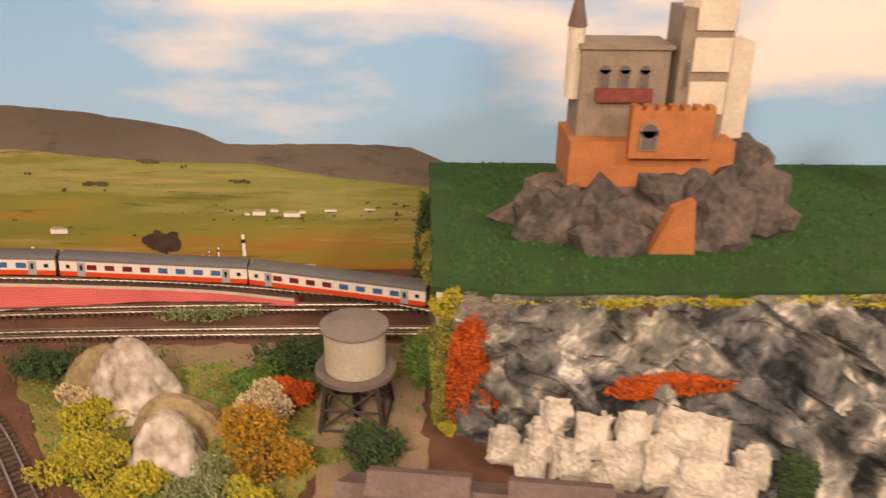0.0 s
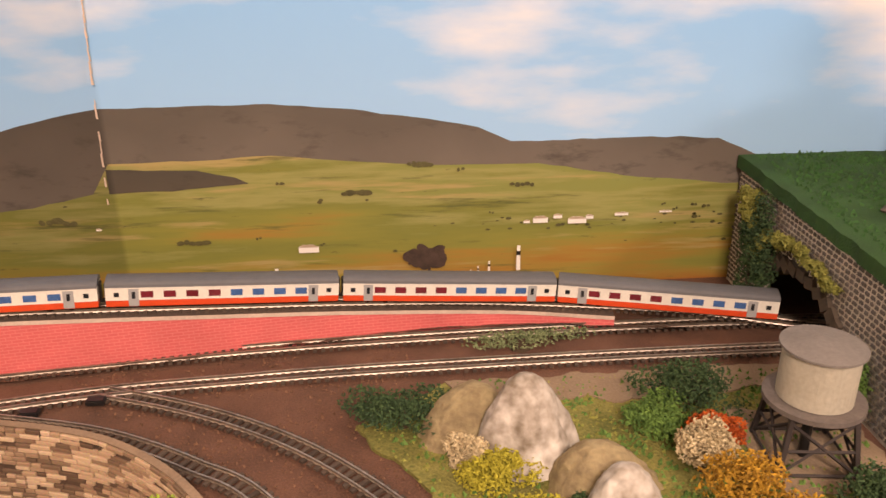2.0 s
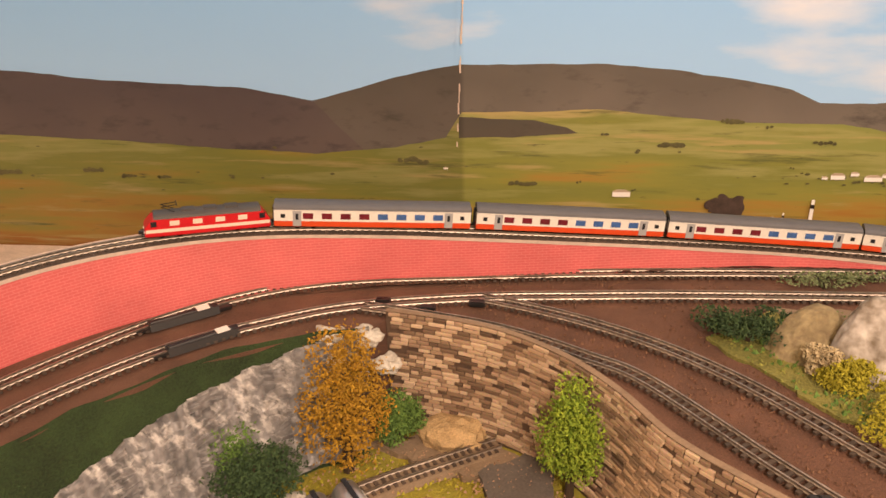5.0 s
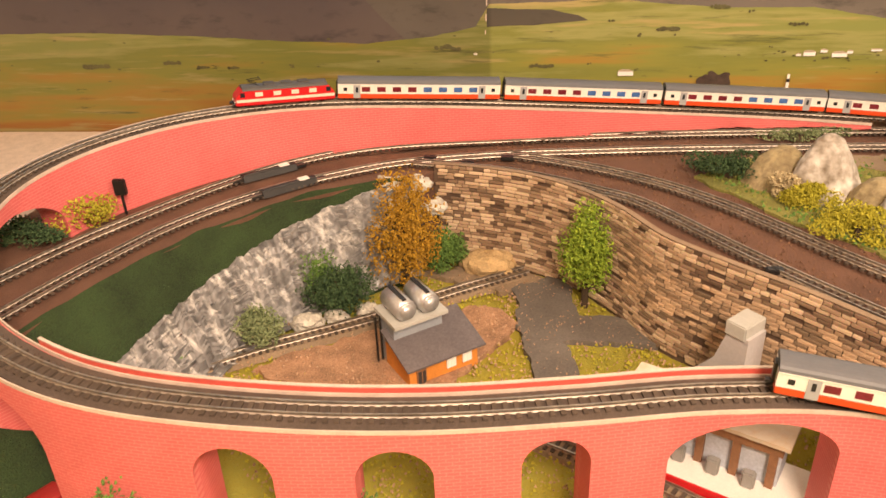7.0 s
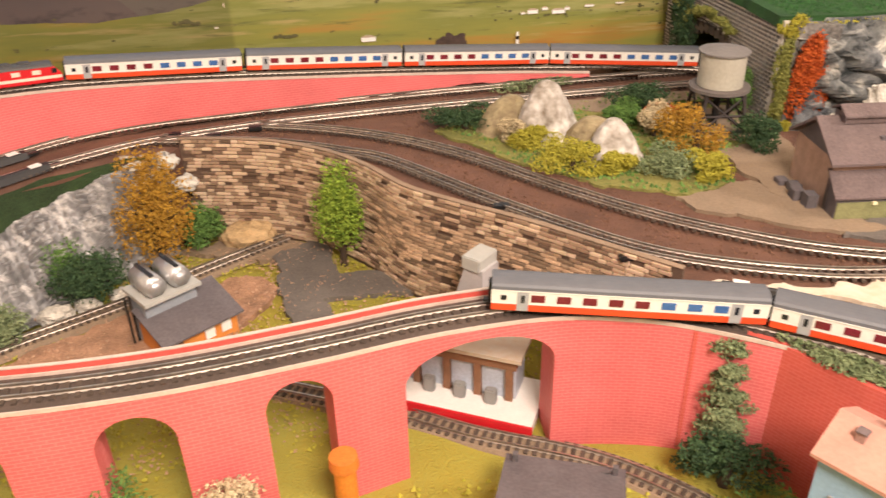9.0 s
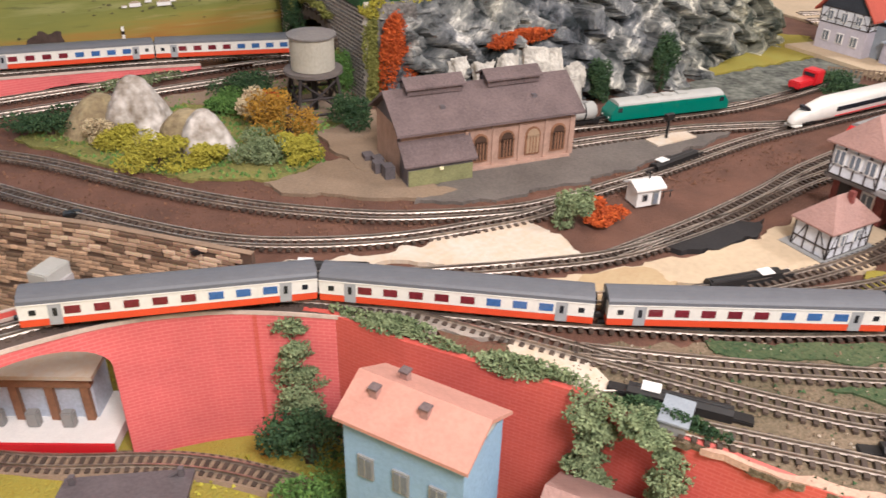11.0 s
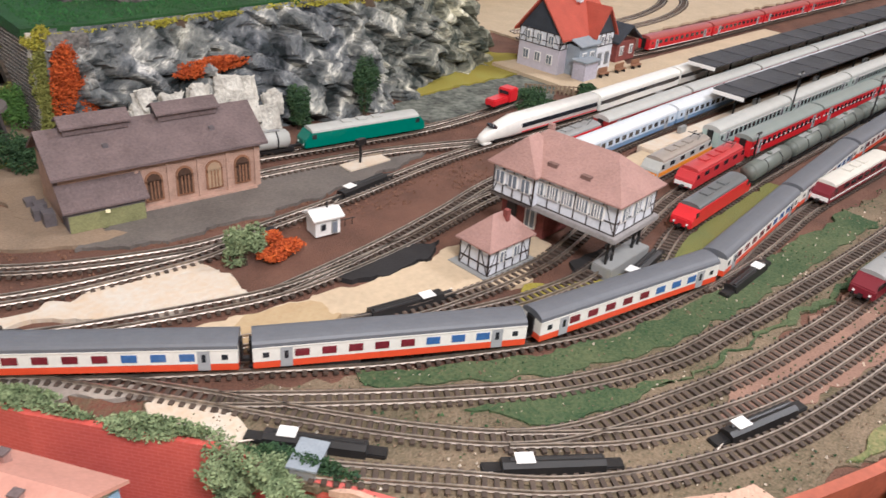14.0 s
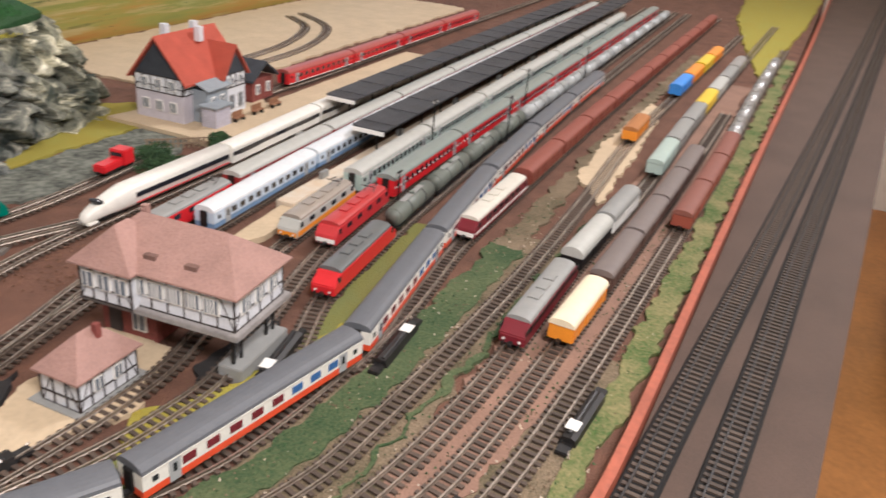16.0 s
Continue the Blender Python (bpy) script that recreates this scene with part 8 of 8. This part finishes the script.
cr = thing("loading_gantry", "dark grey timber loading gantry beside the lower track", "gantry", m=pose(-0.355, 0.208, DEEP, 0, 0, -22))
for x in (-0.028, 0.028):
    for y in (-0.020, 0.020):
        bm = B(); box(bm, x, y, 0, 0.003, 0.003, 0.040); part("post", bm, M_SHEDDARK, cr)
bm = B(); prism(bm, [(-0.026, 0.040), (0.026, 0.030), (0.026, 0.033), (-0.026, 0.043)], "x", -0.034, 0.034); part("roof", bm, M_SHEDDARK, cr)
for y in (-0.020, 0.020):
    bm = B(); cyl(bm, (-0.028, y, 0.002), (0.028, y, 0.038), 0.0012, n=5); part("brace", bm, M_SHEDDARK, cr)

# castle on its rock, with a second ruin beyond
cst = thing("castle", "orange-brown toy castle with pale towers on a dark rock", "castle", m=pose(0.100, 0.672, HILL, 0, 0, 0))
M_CAST = mat("orange_brown_castle_wall", (0.40, 0.15, 0.055), 0.8, vary=0.15, scale=80, bump=0.3)
M_CASTG = mat("grey_brown_castle_wall", (0.23, 0.19, 0.15), 0.8, vary=0.2, scale=80, bump=0.3)
M_CASTW = mat("pale_castle_wall", (0.58, 0.53, 0.45), 0.8, vary=0.12, scale=60)
bm = boulder(91, 0.075, None, 1.30, 0.72, 0.72, 0.30, 4)
part("rock", bm, mat("dark_painted_rock", (0.05, 0.047, 0.05), 0.8, vary=0.5, scale=30, fine=6, bump=0.9, tint=(0.17, 0.13, 0.11)), cst)
for k, (x, y, r, zz) in enumerate(((-0.07, -0.030, 0.030, 0.012), (-0.03, -0.045, 0.036, 0.006), (0.045, -0.038, 0.034, 0.012), (0.080, -0.02, 0.032, 0.020), (0.02, -0.020, 0.030, 0.030), (0.07, 0.0, 0.034, 0.036))):
    ob = part("crag", boulder(101 + k, r, None, 0.95, 0.8, 1.15, 0.35), mat("crag_paint", (0.065, 0.062, 0.065), 0.8, vary=0.55, scale=34, fine=6, bump=0.9, tint=(0.15, 0.125, 0.115)), cst)
    ob.location = (x, y, zz)
bm = B(); box(bm, 0.0, 0.0, 0.040, 0.118, 0.056, 0.034); part("bailey", bm, M_CAST, cst)
bm = B(); box(bm, 0.010, -0.030, 0.064, 0.058, 0.010, 0.034); gate = part("gatehouse", bm, M_CAST, cst)
for k in range(7):
    bm = B(); box(bm, -0.016 + 0.0087 * k, -0.030, 0.098, 0.005, 0.010, 0.003); part("merlon", bm, M_CAST, gate)
opening(cst, -0.006, -0.0353, 0.070, 0.013, 0.014, "y-", M_CASTG, M_SHEDDARK, "gate", 0, True)
bm = B(); box(bm, -0.022, 0.006, 0.070, 0.062, 0.040, 0.066); part("keep", bm, M_CASTG, cst)
bm = B(); box(bm, -0.022, 0.006, 0.136, 0.066, 0.044, 0.003); part("parapet", bm, M_CASTG, cst)
for x in (-0.036, -0.022, -0.008):
    opening(cst, x, -0.0143, 0.108, 0.008, 0.014, "y-", M_CASTG, M_SHEDDARK, "window", 0, True)
bm = B(); box(bm, -0.022, -0.016, 0.100, 0.040, 0.006, 0.009); part("balcony", bm, M_BRICKRED, cst)
bm = B(); box(bm, 0.032, 0.000, 0.066, 0.036, 0.036, 0.098); part("great_tower", bm, M_CASTG, cst)
for z in (0.092, 0.122, 0.150):
    bm = B(); box(bm, 0.036, -0.0185, z, 0.026, 0.002, 0.023); part("pale_panel", bm, M_CASTW, cst)
opening(cst, 0.020, -0.0183, 0.110, 0.003, 0.020, "y-", M_CASTG, M_SHEDDARK, "arrow_slit", 0)
bm = B(); cyl(bm, (0.034, 0.0, 0.164), (0.034, 0.0, 0.205), 0.017, 0.014, 8); part("upper_tower", bm, M_CASTW, cst)
bm = B(); cyl(bm, (0.034, 0.0, 0.205), (0.034, 0.0, 0.240), 0.019, 0.001, 8); part("spire", bm, M_SLATE, cst)
bm = B(); box(bm, 0.060, 0.010, 0.060, 0.022, 0.030, 0.080); part("side_tower", bm, M_CASTW, cst)
bm = B(); cyl(bm, (-0.056, -0.004, 0.100), (-0.056, -0.004, 0.150), 0.006, n=10); part("turret", bm, M_CASTW, cst)
bm = B(); cyl(bm, (-0.056, -0.004, 0.150), (-0.056, -0.004, 0.182), 0.007, 0.0004, 10); part("turret_spire", bm, M_SLATE, cst)
bm = B(); prism(bm, [(-0.006, 0.004), (0.026, 0.004), (0.022, 0.044), (0.008, 0.038)], "y", -0.068, -0.058); part("ramp_wall", bm, M_CAST, cst)
rn = thing("ruin", "yellow-brown rocky ruin on the grass hill", "ruin", m=pose(0.375, 0.690, HILL))
bm = boulder(120, 0.040, None, 1.0, 0.9, 0.9, 0.35, 3); part("rock", bm, mat("yellow_brown_rock", (0.30, 0.18, 0.07), 0.9, vary=0.4, scale=40, bump=0.8, tint=(0.20, 0.15, 0.11)), rn)
bm = B(); cyl(bm, (0, 0, 0.02), (0, 0, 0.105), 0.024, 0.021, 14); part("tower", bm, M_CAST, rn)
bm = B(); cyl(bm, (0, 0, 0.105), (0, 0, 0.125), 0.023, 0.008, 14); part("broken_top", bm, M_CAST, rn)

# dark stool-like object on the room's floor beside the layout
ob = thing("storage_box", "dark grey plastic storage box on the wooden floor", "storage box", m=pose(1.76, -0.74, -0.75))
bm = B(); box(bm, 0, 0, 0, 0.5, 0.3, 0.62, bevel=0.02); part("body", bm, paint("dark_grey_plastic", (0.05, 0.05, 0.06)), ob)
bm = B(); box(bm, 0, 0, 0.62, 0.53, 0.33, 0.03, bevel=0.01); part("lid", bm, paint("black_grey_plastic", (0.03, 0.03, 0.035)), ob)

patch("far_board", [(0.60, 0.52), (0.72, 0.50), (1.0, 0.50), (1.5, 0.50), (1.5, 0.78), (0.60, 0.78)], 0.0012, M_BEIGE, label="bare beige board below the far loop tracks")
patch("grass_patch", [(1.25, -0.13), (1.55, -0.150), (1.95, -0.185), (2.9, -0.235), (2.9, 0.0), (1.95, -0.03), (1.6, -0.075)], 0.0016, M_LOWGRASS, label="yellow-green grass at the far end of the sidings")

# loose scatter on the ground: tufts and grit, kept clear of the rails
CLEAR = {}
for line in LINES.values():
    for p in line:
        CLEAR.setdefault((round(p.x / 0.02), round(p.y / 0.02)), []).append(p)


def clear_of_tracks(x, y, z, gap=0.0105):
    i, j = round(x / 0.02), round(y / 0.02)
    for a in (i - 1, i, i + 1):
        for b in (j - 1, j, j + 1):
            for p in CLEAR.get((a, b), ()):
                if abs(p.z - z) < 0.03 and (p.x - x) ** 2 + (p.y - y) ** 2 < gap * gap:
                    return False
    return True


def within(x, y, poly):
    inside = False
    for (x0, y0), (x1, y1) in zip(poly, poly[1:] + poly[:1]):
        if (y0 > y) != (y1 > y) and x < (x1 - x0) * (y - y0) / (y1 - y0) + x0:
            inside = not inside
    return inside


def scatter(label, poly, z, count, size, material, seed, gap=0.0105, fall=None):
    rnd = random.Random(seed)
    xs, ys = [p[0] for p in poly], [p[1] for p in poly]
    verts, faces = [], []
    for _ in range(count * 4):
        if len(faces) >= count * 3:
            break
        x, y = rnd.uniform(min(xs), max(xs)), rnd.uniform(min(ys), max(ys))
        if noise.noise(Vector((x * 28, y * 28, seed))) < rnd.uniform(-0.5, 0.35) or not within(x, y, poly) or not clear_of_tracks(x, y, z, gap):
            continue
        s, a = size * rnd.uniform(0.5, 1.5), rnd.uniform(0, 6.3)
        k = len(verts)
        for q in range(3):
            verts.append((x + s * math.cos(a + q * 2.1), y + s * math.sin(a + q * 2.1), z))
        verts.append((x + s * rnd.uniform(-0.6, 0.6), y + s * rnd.uniform(-0.6, 0.6), z + s * rnd.uniform(0.7, 1.8)))
        faces += [(k, k + 1, k + 3), (k + 1, k + 2, k + 3), (k + 2, k, k + 3)]
    me = bpy.data.meshes.new("ground_scatter")
    me.from_pydata(verts, [], faces)
    me.materials.append(material)
    return tagged(new("ground_scatter", me), label, "ground scatter", kind="stuff")


FRONT = [(-0.17, 0.178), (-0.05, 0.120), (0.06, 0.060), (0.20, 0.038), (0.55, 0.03), (0.55, -0.130), (0.15, -0.112), (0.06, -0.088), (-0.03, -0.045), (-0.085, 0.018), (-0.118, 0.078), (-0.14, 0.128)]
scatter("green foam grass tufts between the front tracks", FRONT, 0.0004, 1500, 0.0009, M_DARKLEAF, 1)
scatter("brown and tan grit between the front tracks", FRONT, 0.0004, 1700, 0.0008, mat("tan_grit", (0.20, 0.14, 0.09), 0.9, vary=0.5, scale=200), 2, 0.006)
scatter("whitish plaster crumbs along the front rails", FRONT, 0.0004, 420, 0.0008, M_PLASTER, 3, 0.006)
ROCKERY = [(-0.36, 0.60), (-0.30, 0.515), (-0.245, 0.455), (-0.19, 0.43), (-0.145, 0.44), (-0.13, 0.49), (-0.07, 0.52), (-0.056, 0.64), (-0.12, 0.645), (-0.30, 0.645)]
scatter("yellow-green foam tufts on the rockery", ROCKERY, 0.0006, 1500, 0.0010, M_IVY, 4)
scatter("dark green foam tufts on the rockery", ROCKERY, 0.0006, 1900, 0.0015, M_LEAF, 5)
MAIN = [(-0.57, 0.63), (-0.40, 0.55), (-0.30, 0.42), (-0.20, 0.31), (0.0, 0.29), (0.22, 0.25), (0.25, 0.31), (-0.10, 0.34), (-0.20, 0.42), (-0.36, 0.60), (-0.30, 0.70), (-0.55, 0.68)]
scatter("reddish brown ballast grit beside the curves", MAIN, -0.0015, 6000, 0.0009, mat("ballast_grit", (0.17, 0.085, 0.05), 0.9, vary=0.6, scale=250), 6, 0.005)
BASIN = [(-0.78, 0.40), (-0.72, 0.48), (-0.60, 0.57), (-0.50, 0.585), (-0.42, 0.51), (-0.40, 0.46), (-0.30, 0.36), (-0.36, 0.32), (-0.50, 0.30), (-0.66, 0.29)]
scatter("yellow-green grass tufts in the lower yard", BASIN, DEEP + 0.0005, 2200, 0.0013, M_YELLOW, 7)
scatter("pinkish gravel grit in the lower yard", BASIN, DEEP + 0.003, 2600, 0.0010, mat("pink_grit", (0.40, 0.25, 0.16), 0.9, vary=0.5, scale=250), 8, 0.006)
LOWER = [(-0.85, 0.24), (-0.70, 0.235), (-0.50, 0.25), (-0.32, 0.27), (-0.22, 0.22), (-0.20, 0.0), (-0.8, 0.0)]
scatter("yellow-green grass tufts before the viaduct", LOWER, DEEP + 0.0005, 3200, 0.0015, M_YELLOW, 9)
HILLP = [(-0.046, 0.557), (0.23, 0.552), (0.48, 0.60), (0.50, 0.79), (-0.046, 0.79)]
fibres = scatter("dark green grass fibres on the hilltop", HILLP, HILL + 0.003, 9000, 0.0014, mat("hill_fibre", (0.022, 0.09, 0.02), 0.9, vary=0.5, scale=150), 10)
for v in fibres.data.vertices:
    v.co.z += 0.036 * max(0, v.co.y - 0.56)

# ---- tracks with their sleepers, stones of the basin wall ----
for key, line in LINES.items():
    build_track(key, line, BEDS.get(key))

STONES = []
random.seed(8)
for w in (0.006, 0.009, 0.013):
    bm = B()
    box(bm, 0, 0, -0.0014, w, 0.0022, 0.0028)
    bmesh.ops.bevel(bm, geom=bm.edges[:], offset=0.00035, segments=1, affect="EDGES")
    me = bpy.data.meshes.new("stone")
    bm.to_mesh(me); bm.free()
    me.materials.append(M_STONE)
    STONES.append((w, me))
run = [0.0]
for a, b in zip(stone_line, stone_line[1:]):
    run.append(run[-1] + (b - a).length)


def along(s):
    j = 0
    while j < len(run) - 2 and run[j + 1] < s:
        j += 1
    f = (s - run[j]) / (run[j + 1] - run[j])
    return stone_line[j].lerp(stone_line[j + 1], f), stone_line[j + 1] - stone_line[j]


rest, count = B(), 0
for r in range(28):
    s, z = 0.001 + random.uniform(0, 0.004), 0.0038 - r * 0.00345
    while s < run[-1] - 0.012:
        w, me = random.choice(STONES)
        p, d = along(s + w / 2)
        n = Vector((d.y, -d.x, 0)).normalized()
        proud = random.uniform(0.0016, 0.0026)
        m = Matrix.Translation((p.x + n.x * proud, p.y + n.y * proud, z + random.uniform(-0.0002, 0.0002))) @ Matrix.Rotation(math.atan2(d.y, d.x), 4, "Z")
        if random.random() < 0.94:
            if count < 300 and 6 <= r < 20 and 0.20 < s < 0.42:
                share("stone", me, stone_wall, m); count += 1
            else:
                rest.from_mesh(me)
                k = len(me.vertices)
                rest.verts.ensure_lookup_table()
                for v in rest.verts[-k:]:
                    v.co = m @ v.co
        s += w + 0.0007


def island_mat():
    m = bpy.data.materials.new("tan_stone_courses")
    m.use_nodes = True
    nt = m.node_tree
    b = nt.nodes["Principled BSDF"]
    b.inputs["Roughness"].default_value = 0.9
    g, cr, n, mx = nt.nodes.new("ShaderNodeNewGeometry"), nt.nodes.new("ShaderNodeValToRGB"), nt.nodes.new("ShaderNodeTexNoise"), nt.nodes.new("ShaderNodeMix")
    e = cr.color_ramp.elements
    e[0].color, e[1].color = (0.11, 0.066, 0.042, 1), (0.64, 0.48, 0.33, 1)
    q = e.new(0.5); q.color = (0.42, 0.28, 0.18, 1)
    nt.links.new(g.outputs["Random Per Island"], cr.inputs["Fac"])
    n.inputs["Scale"].default_value = 300
    mx.data_type, mx.blend_type = "RGBA", "OVERLAY"
    mx.inputs["Factor"].default_value = 0.5
    nt.links.new(cr.outputs["Color"], mx.inputs["A"]); nt.links.new(n.outputs["Color"], mx.inputs["B"])
    nt.links.new(mx.outputs["Result"], b.inputs["Base Color"])
    return m


tagged(part("stone_courses", rest, island_mat(), stone_wall), kind="stuff")
